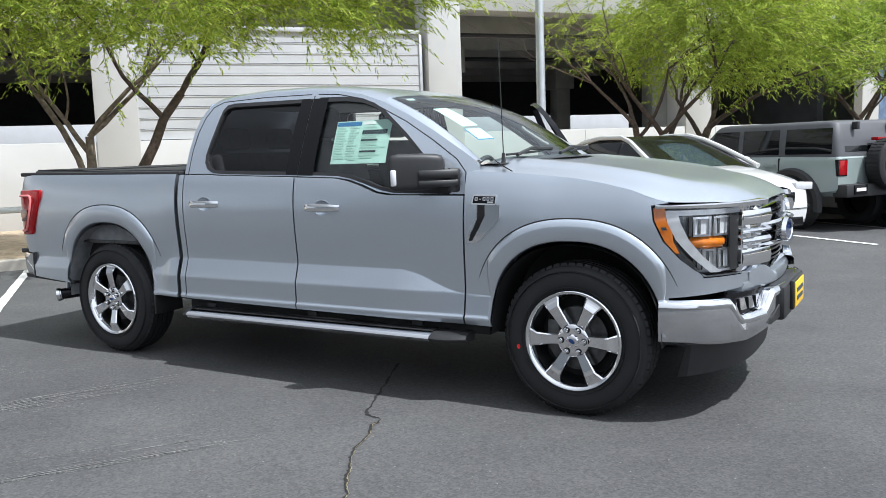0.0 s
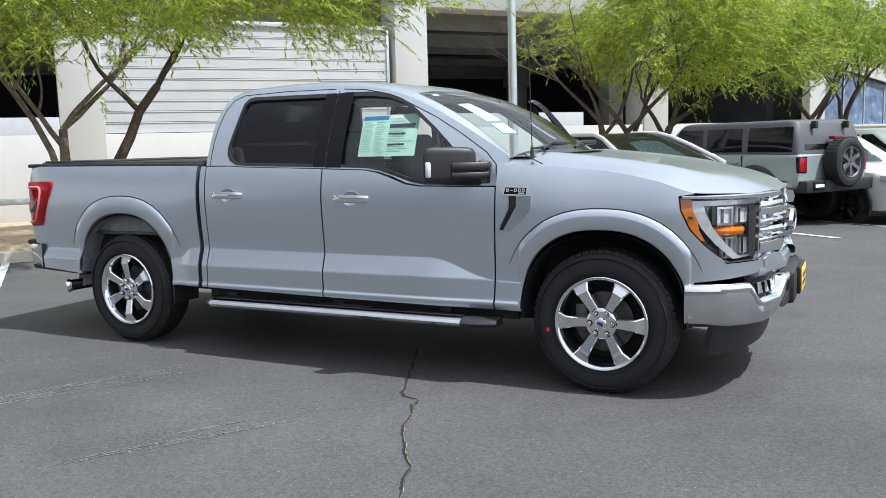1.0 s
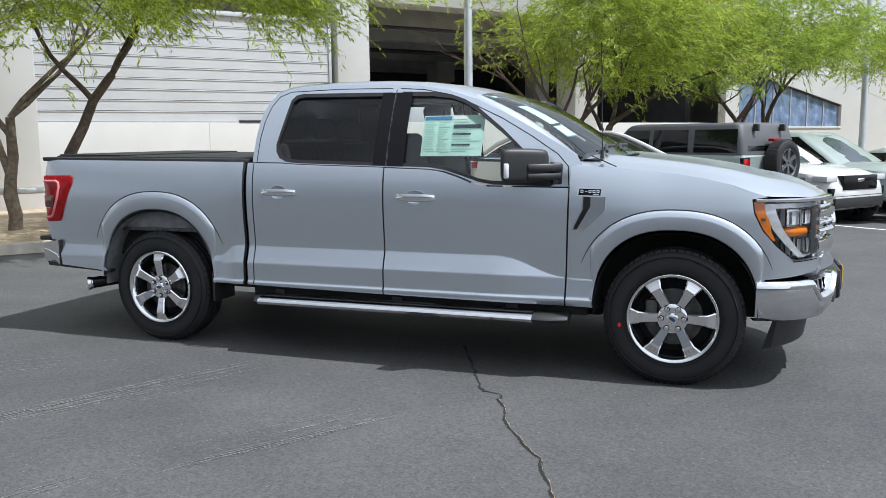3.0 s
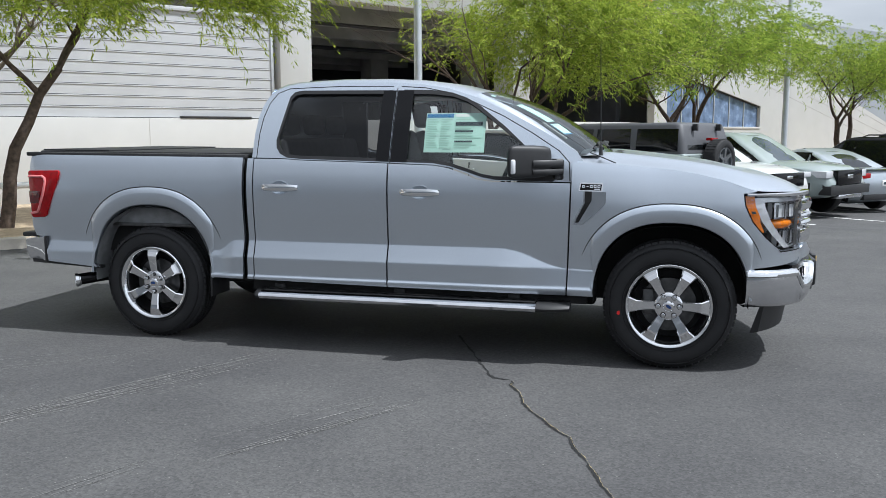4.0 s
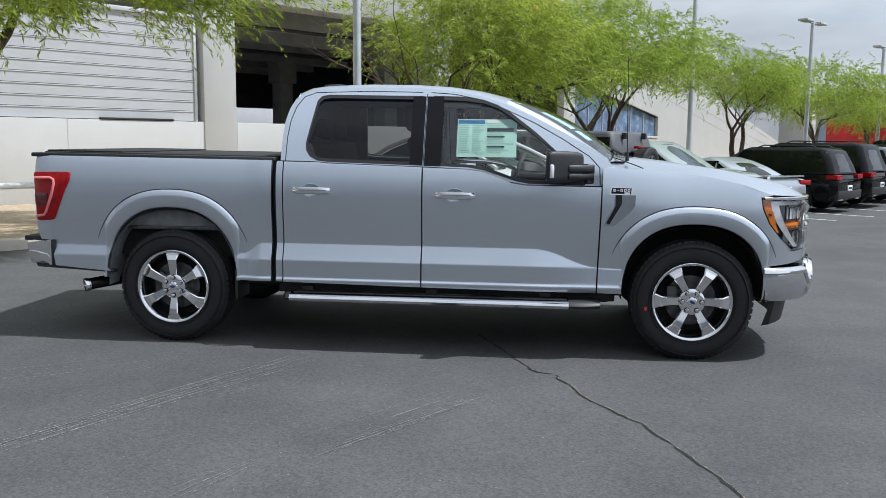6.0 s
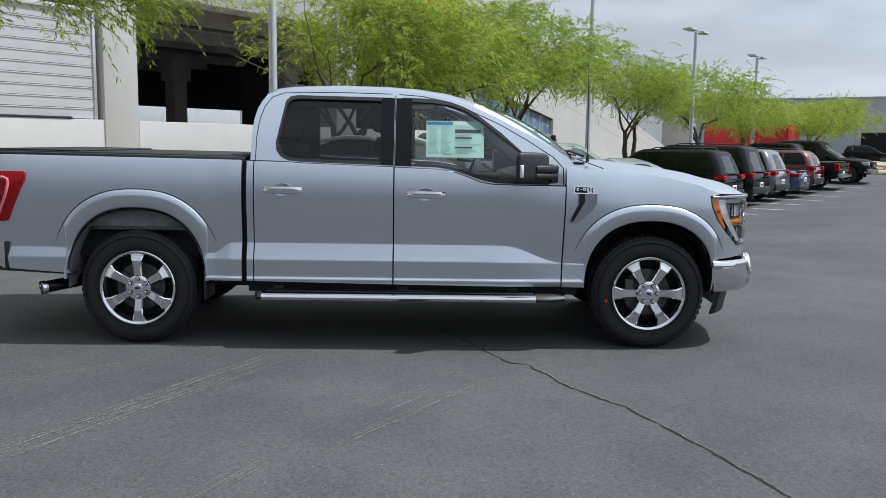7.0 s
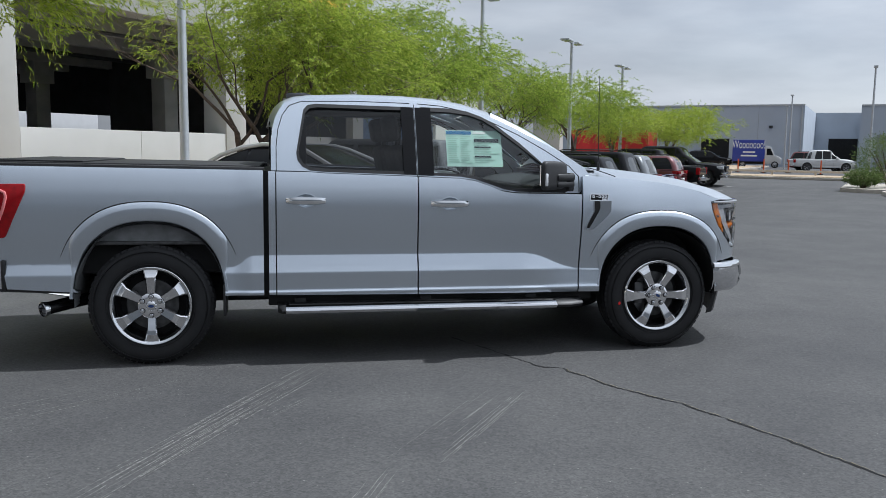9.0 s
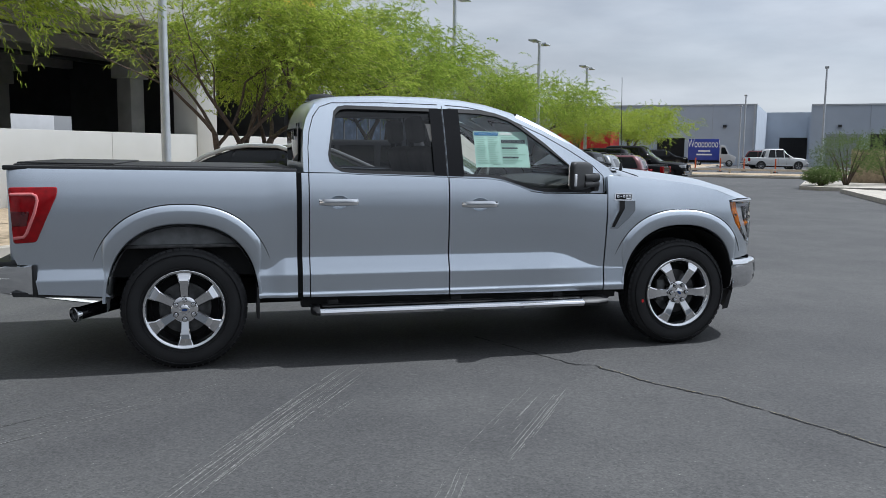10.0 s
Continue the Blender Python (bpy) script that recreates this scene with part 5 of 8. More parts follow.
    part("roof_lamp", bm, PLASTIC_G, tr, "black high brake lamp pod")
    # hood
    bm = bmesh.new()
    sh = smooth_interp([3.05, 3.14, 3.4, 3.7, 4.0, 4.12, 4.2, 4.39, 4.57], [1.31, 1.31, 1.295, 1.265, 1.207, 1.165, 1.143, 1.134, 1.115])
    rows = []
    for x in np.linspace(3.10, 4.553, 36):
        q = (x - 3.10) / 1.453
        # outer edge follows the shoulder round the front corner
        if x <= 4.0:
            ye, ze = body_y(x, sh(x)), sh(x)
        else:
            s = float(np.interp(x, PLAN_X, PLAN_S))
            ze = sh(x)
            ye = body_y(4.0, max(ze, 1.12)) - plan_o_f(s) + 0.003 - 0.03 * max(0.0, (x - 4.15) / 0.4)
        row = []
        zc = 1.395 - 0.155 * q - 0.055 * q**3
        nose = max(0.0, (x - 4.25) / 0.303)
        zc -= 0.065 * nose**2
        for k in range(-24, 25):
            t = k / 24
            a = abs(t)
            blend = 1 - (a ** 3.2)
            z = ze + max(0.004, zc - ze) * blend
            ridge = 0.020 * math.exp(-((a - 0.68) / 0.10) ** 2) * (1 - 0.8 * soft_step(3.95, 4.35, x)) * (1 - nose) * min(1, (x - 3.1) / 0.2)
            dish = -0.012 * math.exp(-(a / 0.45) ** 4) * (1 - nose)
            row.append((x, ye * t, z + ridge + dish))
        rows.append(row)
    loft(bm, rows, close=False)
    part("hood", bm, SILVER, tr, smooth=70)
    for side in (-1, 1):
        bm = bmesh.new()
        pts = []
        for t in np.linspace(0, 1, 14):
            x = 3.14 + 0.30 * t
            y = 0.70 + 0.2 * t
            pts.append((3.17 + 0.17 * t**1.5, side * (0.765 + 0.135 * t), 1.372 - 0.062 * t**1.6))
        tube(bm, pts, 0.0035, 5)
        part("hood_seam", bm, UNDER, tr)
    # cowl and wipers
    bm = bmesh.new()
    rows = [[(3.05 + 0.20 * (1 - (k / 10) ** 2), 0.80 * k / 10, 1.335), (3.14 + 0.20 * (1 - (k / 10) ** 2), 0.80 * k / 10, 1.372 - 0.02 * (k / 10) ** 2), (3.22 + 0.14 * (1 - (k / 10) ** 2), 0.78 * k / 10, 1.368 - 0.02 * (k / 10) ** 2)] for k in range(-10, 11)]
    loft(bm, rows, close=False)
    part("cowl", bm, PLASTIC, tr, "black plastic cowl")
    for y0, y1 in ((-0.62, -0.02), (0.02, 0.62)):
        bm = bmesh.new()
        tube(bm, [(3.24, y0, 1.395), (3.19, (y0 + y1) / 2, 1.43), (3.20, y1, 1.425)], 0.011, 6)
        tube(bm, [(3.18, y0 - 0.02, 1.398), (3.20, y1, 1.415)], 0.007, 6)
        part("wiper", bm, PLASTIC, tr, "black wiper")
    bm = bmesh.new()
    tube(bm, [(3.24, -0.80, 1.355), (3.24, -0.80, 1.41)], [0.014, 0.009], 8)
    tube(bm, [(3.24, -0.80, 1.41), (3.225, -0.80, 2.06)], [0.0035, 0.0022], 6)
    part("antenna", bm, PLASTIC, tr, "thin black whip antenna")
    build_truck_front(tr)
    build_truck_details(tr)
    for x in (HUB_R, HUB_F):
        for side in (-1, 1):
            build_wheel(tr, x, side, 0.0 if x == HUB_R else 30.0)
    build_truck_inside(tr)
    return tr


def corner(s, z, off=0.0, side=-1):
    """A point on the front corner, pushed out by off."""
    e = 0.01
    x, y, _ = body_p(s, z)
    if s > 4.0:
        tx, ty = plan_x_f(s + e) - plan_x_f(s - e), -(plan_o_f(s + e) - plan_o_f(s - e))
    else:
        tx, ty = 1.0, 0.0
    l = math.hypot(tx, ty)
    nx, ny = -ty / l, tx / l
    if nx < 0 and s > 4.3:
        nx, ny = -nx, -ny
    return (x + nx * off, side * (y + ny * off), z)


def wrap(bm, s0, s1, z0, z1, off0, off1, side, n=8, slant=0.0):
    """A curved block on the front corner between two offsets."""
    rows = []
    for i in range(n + 1):
        s = s0 + (s1 - s0) * i / n
        a = slant
        rows.append([corner(s + a, z0, off0, side), corner(s + a, z0, off1, side), corner(s, z1, off1, side), corner(s, z1, off0, side)])
    loft(bm, rows)
    return bm


def corner_sheet(bm, outline_rows, off, side):
    """Skins rows of (s, z) on the front corner."""
    rows = [[corner(s, z, off, side) for s, z in r] for r in outline_rows]
    loft(bm, rows, close=False)
    return bm


def build_truck_front(tr):
    S1 = 4.615
    for side in (-1, 1):
        lamp = new("headlight")
        lamp.parent = tr
        lamp["label"] = "clear headlight with amber side marker"

        # back edge of the lamp leans from top rear to bottom front
        def back(z):
            return lerp([0.765, 0.80, 0.86, 0.95, 1.05, 1.128], [4.385, 4.34, 4.262, 4.18, 4.130, 4.118], z)

        def sheet(z0, z1, a, b, off, n=12, m=9):
            bm = bmesh.new()
            corner_sheet(bm, [[(a(z) + (b(z) - a(z)) * t, z) for t in np.linspace(0, 1, m)] for z in np.linspace(z0, z1, n)], off, side)
            return bm

        inner = lambda z: S1 + 0.03 * (z - 0.77)
        part("housing", sheet(0.768, 1.124, back, inner, -0.075), LAMP_HOUSE, lamp, "grey lamp housing")
        c = part("lens", sheet(0.768, 1.124, lambda z: back(z) + 0.003, inner, 0.004), GLASS_LENS, lamp, "clear lamp cover", smooth=60)
        c.visible_shadow = False
        # black rubber edge round the lens
        part("edge", sheet(0.76, 1.127, lambda z: back(z) - 0.003, lambda z: back(z) + 0.002, 0.005, m=3), PLASTIC_G, lamp)
        part("edge", sheet(0.762, 0.768, lambda z: 4.37, inner, 0.006, n=3), PLASTIC_G, lamp)
        part("edge", sheet(0.77, 1.10, lambda z: inner(z) - 0.006, lambda z: inner(z) + 0.003, 0.005, m=3), CHROME, lamp)
        # chrome brow over the lamp, running into the grille
        bm = bmesh.new()
        rows = []
        for s in np.linspace(4.135, 4.86, 18):
            t = max(0, (s - 4.20) / 0.66)
            rows.append([corner(s, 1.112 - 0.006 * t, -0.02, side), corner(s, 1.113 - 0.012 * t, 0.008 + 0.012 * t, side), corner(s, 1.124, 0.010 + 0.014 * t, side), corner(s, 1.130, 0.002 + 0.012 * t, side), corner(s, 1.130, -0.03, side)])
        loft(bm, rows)
        part("brow", bm, CHROME, lamp, "chrome brow over the lamp", smooth=50)
        # amber marker along the back edge
        part("side_marker", sheet(0.89, 1.112, lambda z: back(z) + 0.004, lambda z: back(z) + 0.006 + 0.056 * min(1, 0.35 + (z - 0.90) / 0.14), -0.006, m=4), AMBER, lamp, "amber side marker")
        part("marker_bar", sheet(1.005, 1.02, lambda z: back(z) + 0.018, lambda z: back(z) + 0.044, -0.003, n=2, m=3), INK_D, lamp)
        # pale light guide bracket
        part("light_guide", sheet(0.785, 1.10, lambda z: back(z) + 0.062, lambda z: back(z) + 0.125, -0.010, m=4), LAMP_GUIDE, lamp, "pale light guide bracket")
        part("light_guide", sheet(1.074, 1.10, lambda z: 4.20, inner, -0.014, n=3), LAMP_GUIDE, lamp)
        part("guide_step", sheet(0.785, 0.80, lambda z: 4.45, inner, -0.03, n=2), LAMP_WHITE, lamp)
        part("dark_bezel", sheet(0.79, 1.07, lambda z: 4.545, lambda z: inner(z) - 0.008, -0.012, m=3), PLASTIC, lamp, "black bezel")
        # projector cells above and below the amber turn lamp
        for s0, s1, z0, z1 in ((4.325, 4.425, 0.968, 1.066), (4.44, 4.535, 0.968, 1.066), (4.375, 4.452, 0.800, 0.905), (4.466, 4.54, 0.800, 0.905)):
            bm = bmesh.new()
            wrap(bm, s0, s1, z0, z1, -0.070, -0.024, side, 4)
            part("projector", bm, LAMP_WHITE, lamp, "mirrored projector cell", smooth=20)
            bm = bmesh.new()
            for q0, q1, r0, r1 in ((s0, s0 + 0.012, z0, z1), (s1 - 0.012, s1, z0, z1), (s0, s1, z0, z0 + 0.011), (s0, s1, z1 - 0.011, z1)):
                wrap(bm, q0, q1, r0, r1, -0.03, -0.012, side, 3)
            part("projector_frame", bm, LAMP_BACK, lamp, smooth=20)
            bm = bmesh.new()
            wrap(bm, s0 + 0.030, s0 + 0.044, z0 + 0.012, z1 - 0.012, -0.03, -0.020, side, 3)
            part("projector_rib", bm, LAMP_HOUSE, lamp, smooth=20)
        bm = bmesh.new()
        rows = []
        for s, r in ((4.31, 0.012), (4.325, 0.028), (4.39, 0.033), (4.46, 0.033), (4.51, 0.031), (4.53, 0.020), (4.537, 0.004)):
            rows.append([corner(s, 0.936 + r * math.sin(q), -0.045 + r * math.cos(q), side) for q in np.linspace(0, 2 * math.pi, 10, endpoint=False)])
        loft(bm, rows)
        part("turn_lamp", bm, AMBER, lamp, "amber turn lamp", smooth=50)
        # chrome fins between lamp and grille
        for z0, z1 in ((1.0, 1.085), (0.955, 0.99), (0.90, 0.945), (0.79, 0.885)):
            bm = bmesh.new()
            rows = []
            for t in np.linspace(0, 1, 7):
                s = S1 + 0.012 + 0.25 * t
                c0 = 0.0 + 0.03 * t
                rows.append([corner(s, z0, -0.03, side), corner(s, z0 + 0.006, c0, side), corner(s, (z0 + z1) / 2, c0 + 0.010, side), corner(s, z1 - 0.006, c0, side), corner(s, z1, -0.03, side)])
            loft(bm, rows)
            part("grille_fin", bm, CHROME, tr, "chrome fin between lamp and grille", smooth=50)
        bm = bmesh.new()
        wrap(bm, S1, 4.90, 0.77, 1.10, -0.06, -0.024, side, 6)
        part("fin_backing", bm, CHROME_S, tr, smooth=40)
        # silver panel below the lamp flows up to the grille corner
        bm = bmesh.new()
        rows = []
        for s in np.linspace(4.69, 4.95, 12):
            t = (s - 4.69) / 0.26
            zt = 0.765 + 0.025 * math.sin(math.pi * min(1, t * 1.1)) - 0.05 * max(0, t - 0.55)
            rows.append([corner(s, zt, -0.02, side), corner(s, zt - 0.006, 0.003 + 0.03 * t, side), corner(s, 0.72, 0.003 + 0.042 * t, side), corner(s, 0.685, 0.002 + 0.04 * t, side), corner(s, 0.675, -0.04, side)])
        loft(bm, rows, close=False)
        part("corner_panel", bm, SILVER, tr, smooth=60)
    # grille
    gr = new("grille")
    gr.parent = tr
    gr["label"] = "chrome framed grille with dark mesh"
    part("mesh_backing", boxed(4.42, 4.49, -0.50, 0.50, 0.73, 1.09), PLASTIC, gr, "dark grille mesh")
    out = [(-0.50, 1.10), (0.50, 1.10), (0.60, 1.03), (0.56, 0.80), (0.44, 0.72), (-0.44, 0.72), (-0.56, 0.80), (-0.60, 1.03)]
    bm = bmesh.new()
    rows = []
    for k, (y, z) in enumerate(out + [out[0]]):
        cy, cz = y * 0.90, 0.91 + (z - 0.91) * 0.84
        xo = 4.595 - 0.10 * (abs(y) / 0.6) ** 2
        rows.append([(xo - 0.06, y, z), (xo, y * 0.985, 0.91 + (z - 0.91) * 0.97), (xo + 0.018, y * 0.94, 0.91 + (z - 0.91) * 0.88), (xo, cy, cz), (xo - 0.07, cy, cz)])
    loft(bm, rows, close=False)
    part("grille_frame", bm, CHROME, gr, "heavy chrome grille frame", smooth=35)
    for z in (0.985, 0.875):
        bm = bmesh.new()
        rows = []
        for k in range(-8, 9):
            y = 0.54 * k / 8
            xo = 4.59 - 0.09 * (k / 8) ** 2
            rows.append([(xo - 0.06, y, z - 0.017), (xo, y, z - 0.014), (xo + 0.010, y, z), (xo, y, z + 0.014), (xo - 0.06, y, z + 0.017)])
        loft(bm, rows)
        part("grille_bar", bm, CHROME, gr, "chrome grille bar", smooth=35)
    for z in (0.78, 0.80, 0.83, 0.93, 1.03, 1.05):
        bm = bmesh.new()
        loft(bm, [[(4.56 - 0.09 * (k / 8) ** 2 + dx, 0.52 * k / 8, z + dz) for dx, dz in ((-0.05, -0.006), (0, -0.006), (0, 0.006), (-0.05, 0.006))] for k in range(-8, 9)])
        part("grille_slat", bm, PLASTIC_G, gr)
    bm = bmesh.new()
    revolve(bm, [(0.0, 0.02), (0.05, 0.016), (0.06, 0.0), (0.0, 0.0)], 32, "x")
    part("oval_badge", bm, BADGE_BLUE, gr, "blue oval badge", at=Matrix.Translation((4.605, 0, 0.93)) @ Matrix.Diagonal((1, 2.1, 1.0, 1)))
    bm = bmesh.new()
    revolve(bm, [(0.055, 0.0), (0.060, 0.022), (0.067, 0.022), (0.070, 0.0)], 32, "x")
    part("badge_rim", bm, CHROME, gr, at=Matrix.Translation((4.602, 0, 0.93)) @ Matrix.Diagonal((1, 2.1, 1.0, 1)))
    # silver valance between grille and bumper
    bm = bmesh.new()
    rows = []
    for k in range(-16, 17):
        t = k / 16
        s = 5.15 - 0.55 * abs(t) if abs(t) > 0 else 5.15
        y = 0.62 * t
        x = 4.585 - 0.10 * abs(t) ** 2.2
        rows.append([(x - 0.05, y, 0.735), (x, y, 0.725), (x + 0.012, y, 0.70), (x, y, 0.66), (x - 0.08, y, 0.655)])
    loft(bm, rows)
    part("valance", bm, SILVER, tr, smooth=50)
    # bumper
    bum = new("front_bumper")
    bum.parent = tr
    bum["label"] = "chrome front bumper with a silver lower corner"
    stations = list(np.linspace(4.15, 5.1, 32))

    def notch(s):
        return 0.088 * min(1, max(0, (s - 4.49) / 0.055)) * min(1, max(0, (4.83 - s) / 0.09))

    def push(s):
        return 0.010 + 0.05 * min(1, max(0, (s - 4.15) / 0.45))

    def bump_row(s, side):
        mid = max(0.0, (s - 4.6) / 0.5)
        p = push(s)
        zb = 0.415 + 0.075 * mid
        z1 = 0.652 - notch(s)
        return [corner(s, z1 + 0.002, -0.05, side), corner(s, z1, p - 0.004, side), corner(s, z1 - 0.012, p + 0.012, side), corner(s, z1 - 0.032, p + 0.013, side), corner(s, z1 - 0.042, p + 0.004, side), corner(s, (z1 + zb) / 2, p + 0.004, side), corner(s, zb + 0.03, p - 0.006, side), corner(s, zb + 0.008, p - 0.018, side), corner(s, zb, p - 0.04, side), corner(s, zb, p - 0.12, side)]

    full = [(s, -1) for s in stations] + [(s, 1) for s in stations[::-1]]
    bm = bmesh.new()
    loft(bm, [bump_row(s, sd) for s, sd in full], close=False)
    part("bumper_skin", bm, CHROME_S, bum, smooth=30)
    for side in (-1, 1):
        bm = bmesh.new()
        rows = []
        for s in np.linspace(4.152, 5.08, 40):
            p, z1 = push(s) + 0.001, 0.653 - notch(s)
            rows.append([corner(s, z1 + 0.003, p - 0.014, side), corner(s, z1 + 0.001, p - 0.002, side), corner(s, z1 - 0.012, p + 0.015, side), corner(s, z1 - 0.033, p + 0.016, side), corner(s, z1 - 0.044, p + 0.005, side)])
        loft(bm, rows, close=False)
        part("bumper_edge", bm, CHROME, bum, "bright chrome top edge", smooth=50)
        bm = bmesh.new()
        wrap(bm, 4.495, 4.84, 0.565, 0.668, -0.06, 0.012, side, 8)
        part("fog_lamp_pocket", bm, PLASTIC_G, bum, "black fog lamp pocket", smooth=30)
        bm = bmesh.new()
        rows = []
        for t in np.linspace(0, 1, 8):
            s = 4.545 + 0.225 * t
            rows.append([corner(s, 0.575, 0.0, side), corner(s, 0.580, 0.026, side), corner(s + 0.01, 0.640, 0.020, side), corner(s + 0.01, 0.645, 0.0, side)])
        loft(bm, rows)
        part("fog_lamp", bm, LAMP_BACK, bum, "clear fog lamp", smooth=30)
        for k in range(3):
            bm = bmesh.new()
            wrap(bm, 4.56 + 0.07 * k, 4.567 + 0.07 * k, 0.58, 0.64, 0.0, 0.03, side, 2, 0.012)
            part("fog_lamp_rib", bm, PLASTIC_G, bum, smooth=0)
        bm = bmesh.new()
        rows = []
        for t in np.linspace(0, 1, 8):
            s = 4.84 + 0.22 * t
            za = 0.475 + 0.03 * t
            rows.append([corner(s + 0.05 * (1 - t), za + 0.115 * (0.35 + 0.65 * t), 0.0, side), corner(s, za + 0.115 * (0.35 + 0.65 * t), 0.068, side), corner(s - 0.03 * (1 - t), za, 0.066, side), corner(s, za, 0.0, side)])
        loft(bm, rows)
        part("bumper_intake", bm, PLASTIC, bum, "black bumper air intake", smooth=30)
    part("bumper_middle", boxed(4.55, 4.655, -0.34, 0.34, 0.47, 0.655, 0.02), PLASTIC, bum, "black centre of the bumper")
    part("plate_holder", boxed(4.65, 4.675, -0.17, 0.17, 0.50, 0.66, 0.006), PLASTIC, bum)
    part("dealer_plate", boxed(4.675, 4.682, -0.155, 0.155, 0.51, 0.65, 0.003), PLATE_Y, bum, "yellow dealer plate")
    for z in (0.60, 0.555):
        part("plate_bar", boxed(4.682, 4.684, -0.11, 0.11, z - 0.012, z + 0.012), INK_D, bum, smooth=0)
    bm = bmesh.new()
    loft(bm, [[(4.36 - 0.10 * abs(k / 8) ** 3, 0.80 * k / 8, 0.43), (4.50 - 0.22 * abs(k / 8) ** 3, 0.80 * k / 8, 0.42), (4.47 - 0.22 * abs(k / 8) ** 3, 0.78 * k / 8, 0.235), (4.40 - 0.2 * abs(k / 8) ** 3, 0.78 * k / 8, 0.225)] for k in range(-8, 9)])
    part("air_dam", bm, PLASTIC, tr, "black plastic air dam under the bumper")


def build_truck_details(tr):
    # door handles
    for x, z in HANDLES:
        hd = new("door_handle")
        hd.parent = tr
        hd["label"] = "chrome door handle"
        y = -body_p(x, z)[1]
        bm = bmesh.new()
        revolve(bm, [(0.0, 0.026), (0.022, 0.025), (0.038, 0.014), (0.047, -0.001), (0.051, 0.0), (0.051, 0.008)], 28)
        part("handle_cup", bm, SILVER, hd, at=Matrix.Translation((x, y + 0.001, z)) @ Matrix.Diagonal((1.48, 1, 1.0, 1)))
        bm = bmesh.new()
        rows = []
        for t in np.linspace(-1, 1, 15):
            o = 0.036 * (1 - abs(t) ** 5) + 0.004
            hh = 0.026 * (1 - 0.25 * abs(t) ** 3)
            rows.append([(x + 0.138 * t, y - o + 0.014, z - hh), (x + 0.138 * t, y - o, z - hh * 0.7), (x + 0.138 * t, y - o - 0.004, z + hh * 0.3), (x + 0.138 * t, y - o + 0.002, z + hh), (x + 0.138 * t, y - o + 0.014, z + hh)])
        loft(bm, rows)
        part("handle_bar", bm, CHROME, hd, smooth=45)
    # mirror
    mi = new("door_mirror")
    mi.parent = tr
    mi["label"] = "large black door mirror"
    # the shell lies aslant: its outer end is swept back
    tip, along, inward = Vector((2.700, -1.145, 0)), Vector((0.78, 0.626, 0)), Vector((-0.626, 0.78, 0))

    def aslant(l, n, z):
        p = tip + along * l + inward * n
        return (p.x, p.y, z)

    def slab(l0, l1, n0, n1, z0, z1, r=0.008):
        bm2 = bmesh.new()
        ring = [(n0, z0 + r), (n0 + r, z0), (n1 - r, z0), (n1, z0 + r), (n1, z1 - r), (n1 - r, z1), (n0 + r, z1), (n0, z1 - r)]
        nm, zm = (n0 + n1) / 2, (z0 + z1) / 2
        loft(bm2, [[aslant(l, nm + (n - nm) * k, zm + (z - zm) * k) for n, z in ring] for l, k in ((l0, 0.88), (l0 + r, 1.0), (l1 - r, 1.0), (l1, 0.88))])
        return bm2

    bm = bmesh.new()
    rows = []
    for l, k in ((-0.004, 0.62), (0.004, 0.84), (0.02, 0.95), (0.05, 1.0), (0.20, 1.0), (0.27, 0.96), (0.30, 0.88), (0.315, 0.66)):
        ring = []
        for i in range(24):
            a = 2 * math.pi * i / 24
            cn, cz = math.cos(a), math.sin(a)
            hi = min(0.138, 0.028 + 0.5 * max(0.0, l))
            ring.append(aslant(l, (hi - 0.014) / 2 + (hi + 0.014) / 2 * k * math.copysign(abs(cn) ** 0.5, cn), 1.318 + 0.104 * k * math.copysign(abs(cz) ** 0.36, cz)))
        rows.append(ring)
    loft(bm, rows)
    part("mirror_shell", bm, PLASTIC, mi, smooth=50)
    bm = bmesh.new()
    loft(bm, [[aslant(l, 0.031 + 0.5 * l + d, z) for d, z in ((0, 1.245), (0.006, 1.245), (0.006, 1.395), (0, 1.395))] for l in (0.03, 0.12, 0.205)])
    part("mirror_glass", bm, CHROME, mi, "mirror glass")
    part("mirror_arm", slab(0.16, 0.385, -0.024, 0.06, 1.232, 1.272), PLASTIC, mi, "lower mirror arm")
    part("mirror_arm", slab(0.16, 0.385, -0.026, 0.06, 1.279, 1.328), PLASTIC, mi, "upper mirror arm")
    part("mirror_foot", slab(0.335, 0.40, -0.01, 0.06, 1.20, 1.335), PLASTIC, mi)
    part("mirror_lamp", slab(0.004, 0.036, -0.018, 0.026, 1.245, 1.335, 0.005), LAMP_WHITE, mi, "pale mirror side lamp")
    bm = bmesh.new()
    prism(bm, [(2.77, 1.20), (2.975, 1.20), (2.975, 1.23), (2.84, 1.345)], -0.915, -0.875)
    part("mirror_sail", bm, PLASTIC, mi, "black mirror sail panel")
    # other mirror
    bm = bmesh.new()
    box(bm, 2.70, 2.91, 1.0, 1.24, 1.22, 1.42, 0.03)
    part("door_mirror", bm, PLASTIC, tr)
    # fender vent and badge
    vent = new("fender_vent")
    vent.parent = tr
    vent["label"] = "chrome and black fender vent with a badge"

    def on(x, z, d):
        return (x, -(body_p(x, z)[1] + d), z)

    def flat(poly, d0, d1):
        bm2 = bmesh.new()
        a = [bm2.verts.new(on(x, z, d0)) for x, z in poly]
        b = [bm2.verts.new(on(x, z, d1)) for x, z in poly]
        bm2.faces.new(a)
        bm2.faces.new(b)
        for i in range(len(a)):
            j = (i + 1) % len(a)
            bm2.faces.new([a[i], a[j], b[j], b[i]])
        return bm2

